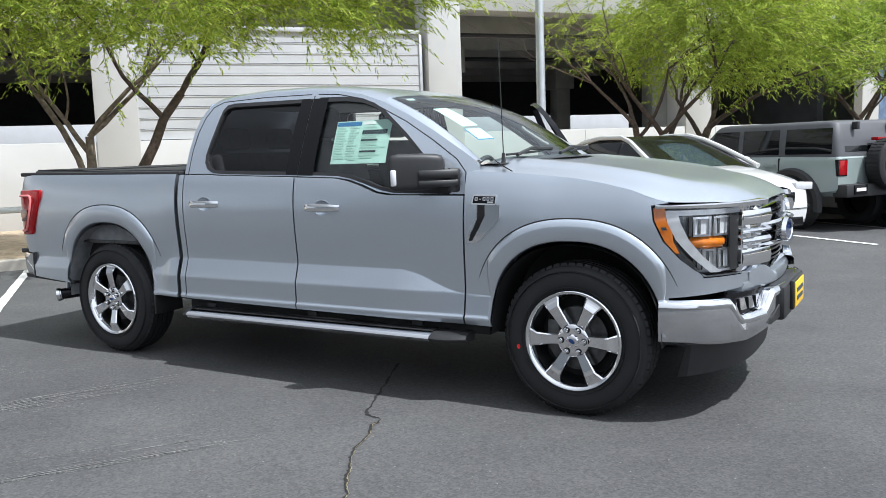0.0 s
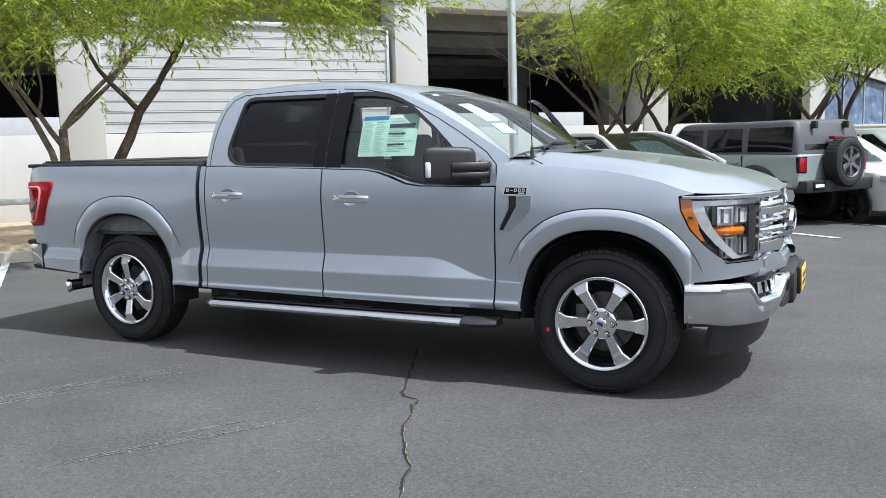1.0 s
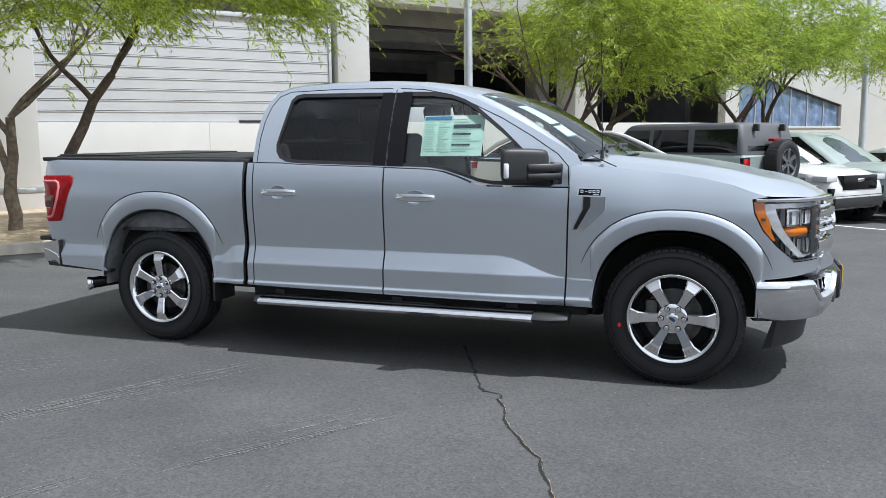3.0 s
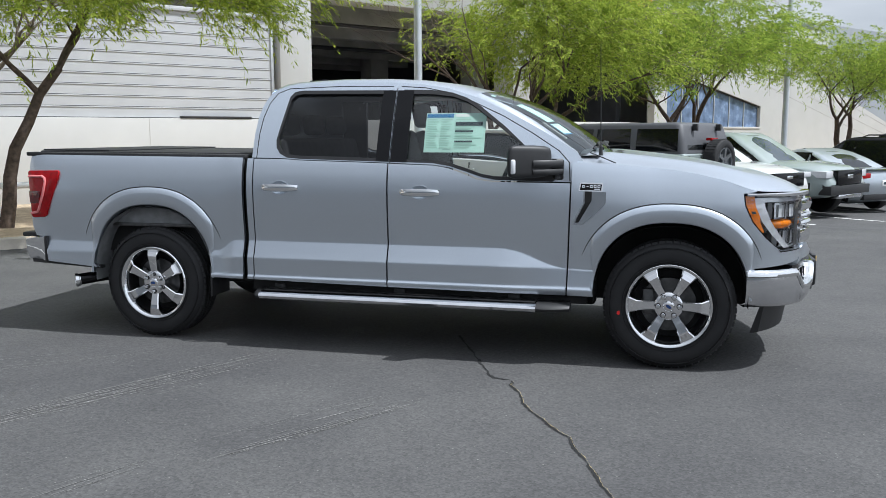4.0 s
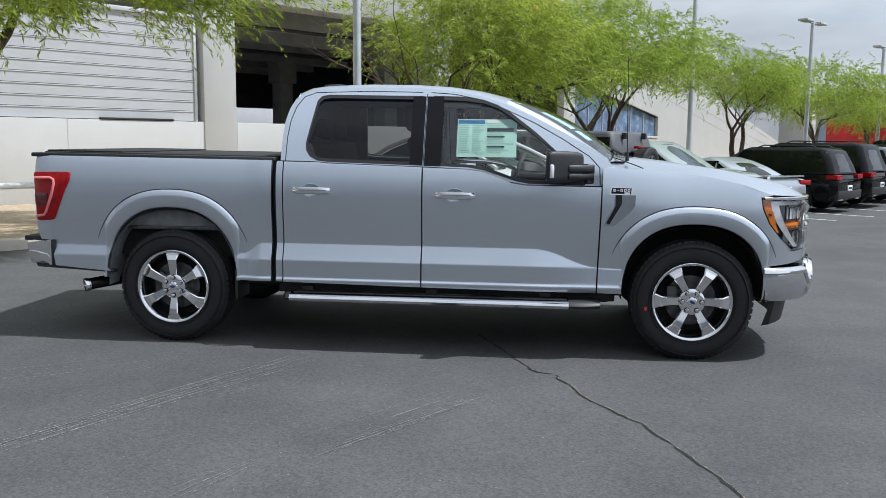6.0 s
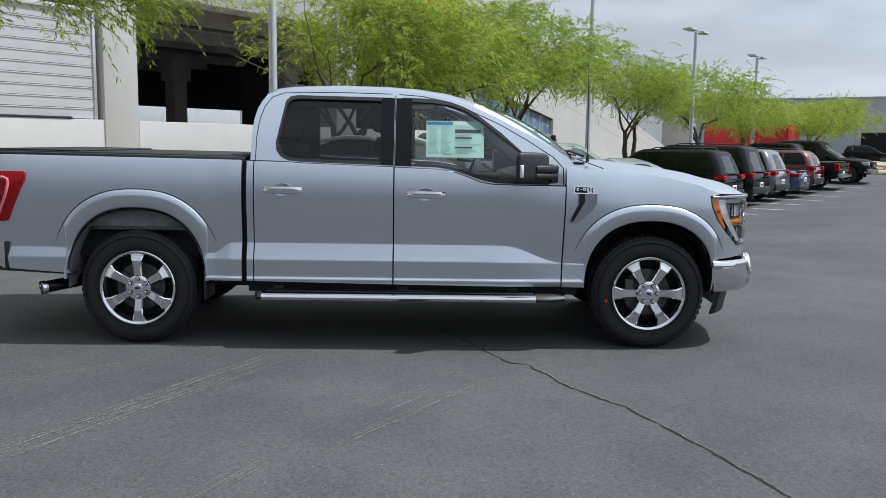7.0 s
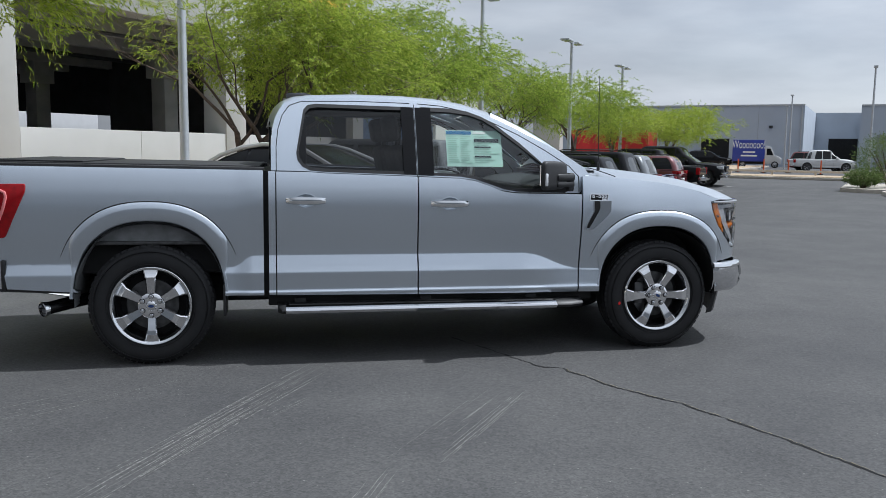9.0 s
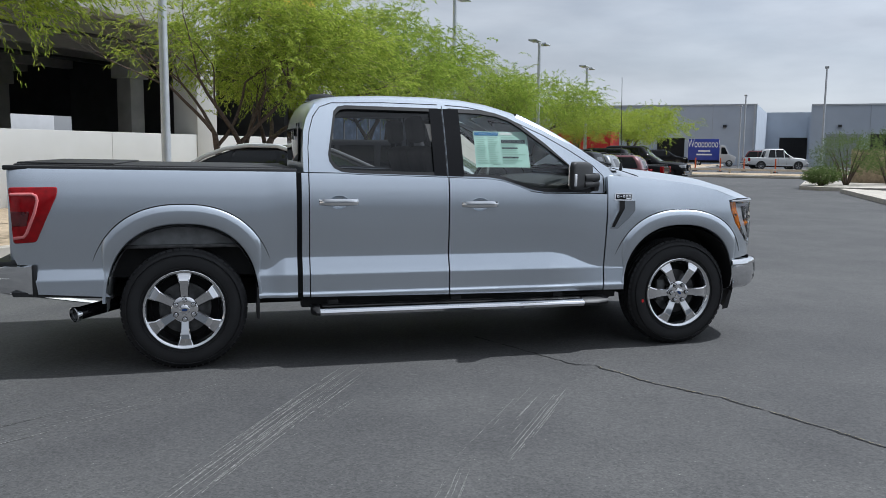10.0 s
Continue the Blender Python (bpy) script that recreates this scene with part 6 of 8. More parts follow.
    part("badge_plate", flat(rounded([(3.115, 1.133), (3.265, 1.130), (3.270, 1.183), (3.125, 1.186)], 0.008), -0.01, 0.008), CHROME, vent, smooth=20)
    part("badge_field", flat([(3.125, 1.140), (3.258, 1.137), (3.262, 1.176), (3.132, 1.179)], 0.007, 0.0095), PLASTIC_G, vent, smooth=0)
    for i in range(5):
        x = 3.139 + i * 0.024
        if i == 1:
            part("badge_mark", flat([(x + 0.003, 1.160), (x + 0.016, 1.160), (x + 0.016, 1.164), (x + 0.003, 1.164)], 0.009, 0.0115), CHROME, vent, smooth=0)
            continue
        part("badge_mark", flat([(x, 1.154), (x + 0.017, 1.154), (x + 0.017, 1.172), (x, 1.172)], 0.009, 0.0115), CHROME, vent, smooth=0)
        part("badge_mark_hole", flat([(x + 0.005, 1.159), (x + 0.013, 1.159), (x + 0.013, 1.167), (x + 0.005, 1.167)], 0.0115, 0.0122), PLASTIC_G, vent, smooth=0)
    part("badge_mark", flat([(3.215, 1.1405), (3.250, 1.140), (3.250, 1.149), (3.215, 1.1495)], 0.009, 0.0115), CHROME, vent, smooth=0)
    part("vent_frame", flat([(3.150, 1.132), (3.290, 1.130), (3.288, 1.055), (3.245, 1.005), (3.150, 0.920), (3.086, 0.918), (3.096, 0.955), (3.148, 1.055)], -0.01, 0.012), CHROME, vent, smooth=20)
    part("vent_slot", flat([(3.158, 1.131), (3.200, 1.131), (3.200, 1.072), (3.120, 0.932), (3.100, 0.932), (3.108, 0.958), (3.157, 1.055)], 0.011, 0.0145), UNDER, vent, smooth=0)
    # tail light
    tl = new("tail_light")
    tl.parent = tr
    tl["label"] = "red tail light wrapping the bed corner"
    poly = rounded([(-1.052, 1.232), (-0.758, 1.236), (-0.764, 1.18), (-0.895, 0.882), (-1.032, 0.872)], 0.02)
    part("tail_lens", side_shape(poly, 0.016), RED_LENS, tl, smooth=30)
    part("tail_inner", side_shape(rounded([(-1.038, 1.08), (-0.925, 1.08), (-0.945, 0.985), (-1.035, 0.985)], 0.01), 0.019), RED_DEEP, tl, "smoked inner lens", smooth=30)
    c_line = [(-1.036, 1.188), (-0.905, 1.190), (-0.882, 1.178), (-0.876, 1.15), (-0.895, 1.07), (-0.945, 0.945), (-0.965, 0.918), (-1.028, 0.908)]
    bm = bmesh.new()
    tube(bm, [(x, -(body_p(x, z)[1] + 0.018), z) for x, z in c_line], 0.010, 8)
    part("tail_guide", bm, mat_cache("pale red guide", (0.75, 0.22, 0.22), 0.2), tl, "pale red light guide")
    # rear bumper
    rb = new("rear_bumper")
    rb.parent = tr
    rb["label"] = "chrome rear bumper with a black step pad"
    bm = bmesh.new()
    rows = []
    for t in np.linspace(-1, 1, 25):
        a = abs(t)
        y = 0.955 * t
        x = -1.195 + (0.02 * a**2) + (0.20 * max(0, (a - 0.90) / 0.10) ** 2)
        rows.append([(x + 0.06, y, 0.732), (x + 0.008, y, 0.722), (x, y, 0.69), (x + 0.006, y, 0.59), (x + 0.03, y, 0.545), (x + 0.09, y, 0.54)])
    loft(bm, rows)
    part("bumper_skin", bm, CHROME, rb, smooth=40)
    part("step_pad", boxed(-1.18, -1.02, -0.90, 0.90, 0.718, 0.752, 0.008), PLASTIC, rb)
    for side in (-1, 1):
        part("bumper_end", boxed(-0.932, -0.900, min(side * 0.88, side * 0.968), max(side * 0.88, side * 0.968), 0.53, 0.735, 0.01), PLASTIC, rb, "black bumper end cap")
    # side skirt of the bumper
    bm = bmesh.new()
    prism(bm, [(-1.06, 0.56), (-0.45, 0.52), (-0.45, 0.50), (-1.05, 0.53)], -0.95, -0.90)
    part("bed_skirt", bm, PLASTIC, tr)
    # running board
    st = new("running_board")
    st.parent = tr
    st["label"] = "silver running board with black ends"
    bm = bmesh.new()
    sec = [(-0.90, 0.405), (-1.005, 0.404), (-1.052, 0.386), (-1.06, 0.372), (-1.045, 0.352), (-0.90, 0.352)]
    loft(bm, [[(x, y, z) for y, z in sec] for x in (0.90, 1.6, 2.3, 2.86)])
    part("step_body", bm, CHROME_S, st, smooth=40)
    for xa, xb in ((0.845, 0.90), (2.86, 3.075)):
        bm = bmesh.new()
        loft(bm, [[(x, y + (0.05 if abs(x - (0.845 if xa < 1 else 3.075)) < 0.01 and y < -1 else 0), z) for y, z in sec] for x in (xa, (xa + xb) / 2, xb)])
        part("step_end", bm, PLASTIC, st, "black step end cap", smooth=40)
    part("step_tread", boxed(0.92, 2.85, -1.0, -0.91, 0.402, 0.409, 0.003), PLASTIC, st, "black ribbed tread")
    for x in (1.0, 1.9, 2.7):
        part("step_bracket", boxed(x - 0.04, x + 0.04, -0.92, -0.6, 0.36, 0.44, 0.01), PLASTIC, st)
    bm = bmesh.new()
    box(bm, 0.78, 3.18, -0.90, -0.82, 0.385, 0.475, 0.01)
    part("rocker", bm, UNDER, tr)
    # mud flap, exhaust, chassis
    part("mud_flap", boxed(0.475, 0.495, -0.97, -0.72, 0.33, 0.55, 0.006), PLASTIC, tr, "black mud flap")
    bm = bmesh.new()
    tube(bm, [(0.2, -0.55, 0.44), (-0.35, -0.62, 0.44), (-0.50, -0.76, 0.425), (-0.678, -0.915, 0.399)], 0.0435, 16)
    part("exhaust_pipe", bm, PLASTIC_G, tr, "dark exhaust pipe")
    bm = bmesh.new()
    d = Vector((-0.135, -0.12, -0.02)).normalized()
    a = Vector((-0.640, -0.881, 0.404))
    rows = []
    u = d.cross(Vector((0, 0, 1))).normalized()
    w = d.cross(u)
    for t, r in ((0.045, 0.044), (0.05, 0.050), (0.074, 0.052), (0.078, 0.047), (0.04, 0.0445)):
        rows.append([a + d * t + (u * math.cos(q) + w * math.sin(q)) * r for q in np.linspace(0, 2 * math.pi, 20, endpoint=False)])
    loft(bm, rows, cap=False)
    part("exhaust_tip", bm, CHROME, tr, "bright exhaust tip")
    part("chassis", boxed(-0.55, 4.2, -0.55, 0.55, 0.36, 0.56, 0.03), UNDER, tr)
    part("floor_pan", boxed(0.56, 3.1, -0.88, 0.88, 0.44, 0.48, 0.01), UNDER, tr)
    part("bed_pan", boxed(-1.02, -0.56, -0.86, 0.86, 0.56, 0.60, 0.01), UNDER, tr)
    part("engine_bay", boxed(3.1, 4.4, -0.62, 0.62, 0.45, 1.12), UNDER, tr)
    part("sump", boxed(1.2, 3.2, -0.4, 0.4, 0.28, 0.4, 0.03), UNDER, tr)
    for x in (HUB_R, HUB_F):
        bm = bmesh.new()
        tube(bm, [(x, -0.75, HUB_Z), (x, 0.75, HUB_Z)], 0.06, 10)
        part("axle", bm, UNDER, tr)
    for side in (-1, 1):
        bm = bmesh.new()
        prism(bm, [(-0.41, 0.83), (0.41, 0.83), (0.39, 0.89), (0.27, 0.965), (0, 0.985), (-0.27, 0.965), (-0.39, 0.89)], side * 0.85, side * 0.87)
        part("liner_panel", bm, LINER, tr, "grey felt panel over the rear wheel", smooth=0)
    # frame lip with its bolts inside the rear wheel well
    for side in (-1, 1):
        part("bed_lip", boxed(-0.42, 0.42, min(side * 0.86, side * 0.90), max(side * 0.86, side * 0.90), 0.822, 0.845, 0.004), STEEL, tr, "grey bed flange")
        for x in (-0.3, 0.0, 0.3):
            bm = bmesh.new()
            revolve(bm, [(0.0, side * 0.008), (0.008, side * 0.006), (0.009, 0.0)], 8, center=(x, side * 0.90, 0.834))
            part("bolt", bm, STEEL, tr)


MATS = {}


def mat_cache(name, color, rough=0.6, **k):
    if name not in MATS:
        MATS[name] = mat(name, color, rough, **k)
    return MATS[name]


def side_shape(poly, lift, side=-1, depth=0.03):
    """A lens or plate in (x, z) proud of the side skin by lift, with a rounded rim."""
    bm = bmesh.new()
    cx, cz = sum(p[0] for p in poly) / len(poly), sum(p[1] for p in poly) / len(poly)
    rings = []
    for k, l in ((1.0, -depth), (1.0, lift * 0.55), (0.985, lift * 0.9), (0.95, lift), (0.5, lift * 1.05)):
        rings.append([(cx + (x - cx) * k, side * (body_p(cx + (x - cx) * k, cz + (z - cz) * k)[1] + l), cz + (z - cz) * k) for x, z in poly])
    rows = loft(bm, rings, cap=False)
    bm.faces.new(rows[-1])
    return bm


def build_wheel(tr, x, side, turn):
    wh = new("wheel")
    wh.parent = tr
    wh["label"] = "six-spoke chrome wheel with a black tyre"
    y_face = 0.955
    wh.matrix_basis = Matrix.Translation((x, side * y_face, HUB_Z)) @ (Matrix.Diagonal((1, 1, 1, 1)) if side < 0 else pose(0, 0, 0, 0, 0, 180)) @ pose(0, 0, 0, 0, turn, 0)
    # local: outer face at y = -0.0, inboard is +y
    R = TYRE_R
    prof = [(0.262, 0.012), (0.272, 0.0), (0.30, -0.008), (0.335, -0.010), (0.365, -0.004), (0.388, 0.010), (0.400, 0.026), (0.407, 0.045), (R, 0.06), (R, 0.075), (R - 0.009, 0.077), (R - 0.009, 0.087), (R, 0.089), (R + 0.001, 0.12), (R - 0.009, 0.122), (R - 0.009, 0.132), (R + 0.001, 0.134), (R + 0.001, 0.165), (R - 0.009, 0.167), (R - 0.009, 0.177), (R, 0.179), (R, 0.205), (0.404, 0.225), (0.388, 0.252), (0.36, 0.266), (0.32, 0.268), (0.262, 0.25)]
    bm = bmesh.new()
    revolve(bm, prof, 72)
    ty = part("tyre", bm, RUBBER, wh, "black all-season tyre", smooth=35)
    bm = bmesh.new()
    for k in range(58):
        a = 2 * math.pi * k / 58
        for y0, y1, da in ((0.024, 0.070, 0.0), (0.180, 0.226, 0.05)):
            m = pose(0, 0, 0, 0, math.degrees(a + da), 0)
            vs = []
            for dx in (-0.0165, 0.0165):
                for yy, rr in ((y0, 0.396), (y0 + 0.012, R + 0.0015), (y1, R + 0.0022)):
                    vs.append(bm.verts.new(m @ Vector((dx + (yy - 0.04) * 0.12, yy if y0 < 0.1 else 0.25 - (yy - 0.0) + 0.0 + (yy - y0) * 2 - 0.0, rr)) if y0 < 0.1 else m @ Vector((dx, yy, rr if yy < y1 else 0.396))))
            bm.faces.new([vs[0], vs[1], vs[4], vs[3]])
            bm.faces.new([vs[1], vs[2], vs[5], vs[4]])
    t2 = part("tread", bm, RUBBER, ty, smooth=20)
    t2["kind"] = "stuff"
    # sidewall rib rings
    bm = bmesh.new()
    for r in (0.287, 0.372):
        revolve(bm, [(r - 0.003, -0.002), (r, -0.0125), (r + 0.003, -0.002)], 64)
    part("sidewall_rib", bm, RUBBER, ty)
    rim = new("rim")
    rim.parent = wh
    rim["label"] = "six-spoke chrome rim"
    bm = bmesh.new()
    revolve(bm, [(0.270, 0.004), (0.272, -0.006), (0.266, -0.012), (0.257, -0.010), (0.249, 0.002), (0.240, 0.018), (0.236, 0.030)], 72)
    part("rim_lip", bm, CHROME, rim, smooth=45)
    # shade inside the wheel is put into the barrel's dark colour
    bm = bmesh.new()
    revolve(bm, [(0.236, 0.030), (0.230, 0.05), (0.222, 0.10), (0.218, 0.22)], 64)
    part("rim_barrel", bm, BARREL_SHADE, rim, "inner barrel coloured dark for its shade", smooth=45)
    for k in range(6):
        bm = bmesh.new()
        rows = []
        for r, w, o, bow in ((0.040, 0.030, 0.014, 0.0), (0.085, 0.029, 0.006, 0.0), (0.12, 0.030, -0.002, 0.0), (0.16, 0.033, -0.010, 0.0), (0.197, 0.037, -0.018, 0.0), (0.199, 0.037, -0.018, 0.0), (0.222, 0.045, -0.006, 0.0), (0.242, 0.052, 0.003, 0.0), (0.258, 0.057, 0.004, 0.0)):
            face = [(c * w, o + bow * c * c + (0.007 if abs(c) > 0.9 else 0.0), r) for c in (-0.95, -0.78, -0.45, 0.0, 0.45, 0.78, 0.95)]
            rows.append([(-w, o + 0.046, r), (-w, o + 0.016, r)] + face + [(w, o + 0.016, r), (w, o + 0.046, r)])
        loft(bm, rows)
        sp = part("spoke", bm, CHROME_W, rim, smooth=24, at=pose(0, 0, 0, 0, 60 * k, 0))
    bm = bmesh.new()
    revolve(bm, [(0.0, -0.010), (0.027, -0.010), (0.033, -0.006), (0.036, 0.001), (0.060, 0.001), (0.080, 0.003), (0.088, 0.010), (0.090, 0.06)], 40)
    part("hub", bm, CHROME_W, rim, "satin wheel centre")
    bm = bmesh.new()
    revolve(bm, [(0.0, -0.005), (0.020, -0.004), (0.023, -0.001)], 24)
    part("centre_cap", bm, BADGE_BLUE, rim, "dark oval centre badge", at=Matrix.Translation((0, -0.011, 0)) @ Matrix.Diagonal((0.85, 1, 0.45, 1)))
    for k in range(6):
        a = math.radians(60 * k + 30)
        bm = bmesh.new()
        revolve(bm, [(0.0, -0.024), (0.010, -0.022), (0.0145, -0.012), (0.0155, 0.02)], 10, center=(0.066 * math.cos(a), -0.003, 0.066 * math.sin(a)))
        part("lug_nut", bm, CHROME, rim)
        # flat black disc paints the shade round the nut; no recess is cut
        bm = bmesh.new()
        revolve(bm, [(0.0, -0.0062), (0.0175, -0.0062), (0.018, -0.003)], 14, center=(0.066 * math.cos(a), 0.0, 0.066 * math.sin(a)))
        part("lug_shade", bm, UNDER, rim, "black disc painted as shade round a lug nut")
    bm = bmesh.new()
    revolve(bm, [(0.07, 0.075), (0.172, 0.075), (0.172, 0.10), (0.07, 0.10)], 48)
    part("brake_disc", bm, STEEL, wh, "brushed steel brake disc")
    cal = boxed(-0.165, -0.09, 0.05, 0.12, -0.07, 0.10, 0.015)
    part("brake_caliper", cal, STEEL, wh, at=pose(0, 0, 0, 0, -turn, 0))
    bm = bmesh.new()
    revolve(bm, [(0.0, 0.13), (0.232, 0.13)], 40)
    part("wheel_back", bm, UNDER, wh)
    if side < 0 and x == HUB_F:
        bm = bmesh.new()
        revolve(bm, [(0.0, -0.0125), (0.012, -0.012), (0.013, -0.006)], 14)
        part("paint_dot", bm, RED_DOT, ty, "red balance dot", at=pose(0, 0, 0, 0, -turn, 0) @ Matrix.Translation((-0.31, 0, -0.055)) @ Matrix.Diagonal((0.8, 1, 1.1, 1)))


def seat(parent, x, y, w, name="seat", back=0.68):
    st = new(name)
    st.parent = parent
    st["label"] = "dark cloth seat"
    st.matrix_basis = pose(x, y, 0)
    part("cushion", boxed(-0.05, 0.48, -w / 2, w / 2, 0.78, 0.95, 0.05, 3), SEAT, st)
    bm = bmesh.new()
    box(bm, -0.07, 0.07, -w / 2, w / 2, 0, back, 0.05, 3)
    part("backrest", bm, SEAT, st, at=pose(-0.03, 0, 0.86, 0, -14, 0))
    return st


def build_truck_inside(tr):
    part("cabin_floor", boxed(0.85, 3.1, -0.85, 0.85, 0.6, 0.66), CABIN, tr)
    part("headliner", boxed(0.95, 2.12, -0.64, 0.64, 1.775, 1.80, 0.01), CABIN_L, tr, "light grey headliner")
    for y in (-0.42, 0.42):
        s = seat(tr, 1.93, y, 0.56, "front_seat")
        part("headrest", boxed(-0.06, 0.05, -0.14, 0.14, 0, 0.2, 0.045, 3), SEAT, s, at=pose(-0.215, 0, 1.55, 0, -10, 0))
    s = seat(tr, 1.10, 0, 1.5, "rear_seat", 0.62)
    for y in (-0.48, 0.0, 0.48):
        part("headrest", boxed(-0.05, 0.05, -0.13, 0.13, 0, 0.16, 0.04, 3), SEAT, s, at=pose(-0.19, y, 1.49, 0, -8, 0))
    bm = bmesh.new()
    loft(bm, [[(2.72, y, 0.75), (2.66, y, 1.10), (2.72, y, 1.235), (2.85, y, 1.275), (3.2, y, 1.30), (3.2, y, 0.75)] for y in (-0.84, -0.5, 0, 0.5, 0.84)])
    part("dashboard", bm, CABIN, tr, "charcoal dashboard")
    bm = bmesh.new()
    pts = [(2.44 + 0.075 * math.cos(a) * 1.0, 0.40 + 0.19 * math.sin(a), 1.20 + 0.175 * math.cos(a)) for a in np.linspace(0, 2 * math.pi, 33)]
    tube(bm, pts, 0.017, 8, cap=False)
    box(bm, 2.43, 2.47, 0.24, 0.56, 1.18, 1.22, 0.008)
    box(bm, 2.45, 2.75, 0.37, 0.43, 1.16, 1.22, 0.008)
    part("steering_wheel", bm, CABIN, tr, "black steering wheel")
    part("rear_pillar_trim", boxed(0.88, 1.10, 0.70, 0.745, 1.25, 1.80, 0.01), CABIN, tr, "charcoal pillar trim")
    part("console", boxed(1.9, 2.7, -0.14, 0.14, 0.66, 1.0, 0.03), CABIN, tr)
    for side in (-1, 1):
        bm = bmesh.new()
        tube(bm, [(2.66, side * 0.70, 1.58), (2.69, side * 0.675, 1.56), (2.82, side * 0.70, 1.47), (2.85, side * 0.725, 1.45)], 0.016, 8)
        part("grab_handle", bm, CABIN_L, tr, "grey pillar grab handle")
        bm = bmesh.new()
        tube(bm, [(1.80, side * 0.70, 1.74), (1.79, side * 0.76, 1.4), (1.77, side * 0.80, 1.1)], 0.022, 6)
        part("seat_belt", bm, SEAT, tr)
    # window sticker on the front glass
    st = new("window_sticker")
    st.parent = tr
    st["label"] = "large pale green printed sheet inside the window"

    def sheet(x0, x1, z0, z1, d, m, name, tilt=0.0):
        bm2 = bmesh.new()
        rows = []
        x0, x1, z0, z1 = 2.06 + (x0 - 2.045) * 1.13, 2.06 + (x1 - 2.045) * 1.13, z0 - 0.022, z1 - 0.022
        for x in np.linspace(x0, x1, 6):
            rows.append([(x, -(upper_p(x, z + tilt * (x - x0))[1] - 0.024 + d), z + tilt * (x - x0)) for z in np.linspace(z0, z1, 5)])
        loft(bm2, rows, close=False)
        part(name, bm2, m, st, smooth=60)

    sheet(2.045, 2.415, 1.395, 1.658, 0.0, PAPER, "paper")
    sheet(2.05, 2.215, 1.628, 1.652, 0.0015, INK_B, "print_bar")
    sheet(2.225, 2.31, 1.632, 1.652, 0.0015, PAPER_W, "print_bar")
    rnd = random.Random(8)
    for i in range(13):
        z = 1.612 - i * 0.0155
        sheet(2.058, 2.058 + rnd.uniform(0.05, 0.075), z, z + 0.006, 0.0015, INK, "print_bar")
        sheet(2.14, 2.14 + rnd.uniform(0.04, 0.07), z, z + 0.006, 0.0015, INK, "print_bar")
        if i not in (1, 2, 5, 9):
            sheet(2.23, 2.23 + rnd.uniform(0.08, 0.165), z, z + 0.007, 0.0015, INK, "print_bar")
    sheet(2.23, 2.395, 1.572, 1.598, 0.0018, INK_D, "print_bar")
    sheet(2.23, 2.34, 1.532, 1.542, 0.0018, INK_D, "print_bar")
    sheet(2.23, 2.34, 1.462, 1.474, 0.0018, INK_D, "print_bar")
    sheet(2.165, 2.215, 1.418, 1.432, 0.0018, INK, "print_bar")
    # papers on the windscreen: a tall sheet and a small framed label
    def on_screen(name, q0, q1, t0, t1, d, m, label=""):
        bm2 = bmesh.new()
        rows = []
        for t in np.linspace(t0, t1, 5):
            row = []
            for q in np.linspace(q0, q1, 5):
                a, b = Vector((2.475 - 0.05 * q * q, 0.69 * q, 1.797 - 0.025 * abs(q) ** 2.2)), Vector((3.30 - 0.20 * q * q, 0.79 * q, 1.345 + 0.02 * q * q))
                p = a.lerp(b, t)
                p.z += (0.036 + 0.028 * (1 - q * q)) * math.sin(math.pi * t) - d
                row.append(tuple(p))
            rows.append(row)
        loft(bm2, rows, close=False)
        part(name, bm2, m, st, label, smooth=60)

    on_screen("screen_paper", -0.78, -0.60, 0.27, 0.57, 0.012, PAPER, "pale sheet behind the windscreen")
    on_screen("label_border", -0.80, -0.62, 0.60, 0.74, 0.012, INK_B)
    on_screen("screen_label", -0.79, -0.63, 0.607, 0.733, 0.009, PAPER, "small framed label on the windscreen")
    on_screen("screen_badge", -0.84, -0.74, 0.03, 0.07, 0.010, PAPER, "small pale oval label at the top of the windscreen")
    # driver door, standing open on the far side
    dr = new("open_door")
    dr.parent = tr
    dr["label"] = "far front door standing wide open"
    dr.matrix_basis = Matrix.Translation((3.05, 0.93, 0)) @ pose(0, 0, 0, 0, 0, -60) @ Matrix.Translation((-3.05, -0.93, 0))
    side_panel("door_skin", [(1.838, 0.462), (3.03, 0.452), (3.045, 1.18), (2.55, 1.185), (2.25, 1.272), (1.838, 1.298)], [], body_p, dr, SILVER, 1, zs=ZS[::2])
    side_panel("door_frame", [(1.84, 1.30), (1.84, 1.825), (2.03, 1.81), (2.2, 1.776), (2.38, 1.71), (2.6, 1.61), (2.8, 1.498), (2.98, 1.383), (3.05, 1.30), (3.05, 1.19), (2.55, 1.19), (2.25, 1.277)], [WIN_F[::-1]], upper_p, dr, PLASTIC_G, 1, thick=0.04)
    part("door_card", boxed(1.85, 3.02, 0.80, 0.87, 0.5, 1.2, 0.03), CABIN, dr)


build_truck()


# ---- parked vehicles ----
def ring_rect(x0, x1, w, z, r, n=4):
    """A level loop with rounded corners."""
    out = []
    for cx, cy, a0 in ((x1 - r, w - r, 0), (x0 + r, w - r, 90), (x0 + r, -w + r, 180), (x1 - r, -w + r, 270)):
        for k in range(n + 1):
            a = math.radians(a0 + 90 * k / n)
            out.append((cx + r * math.cos(a), cy + r * math.sin(a), z))
    return out


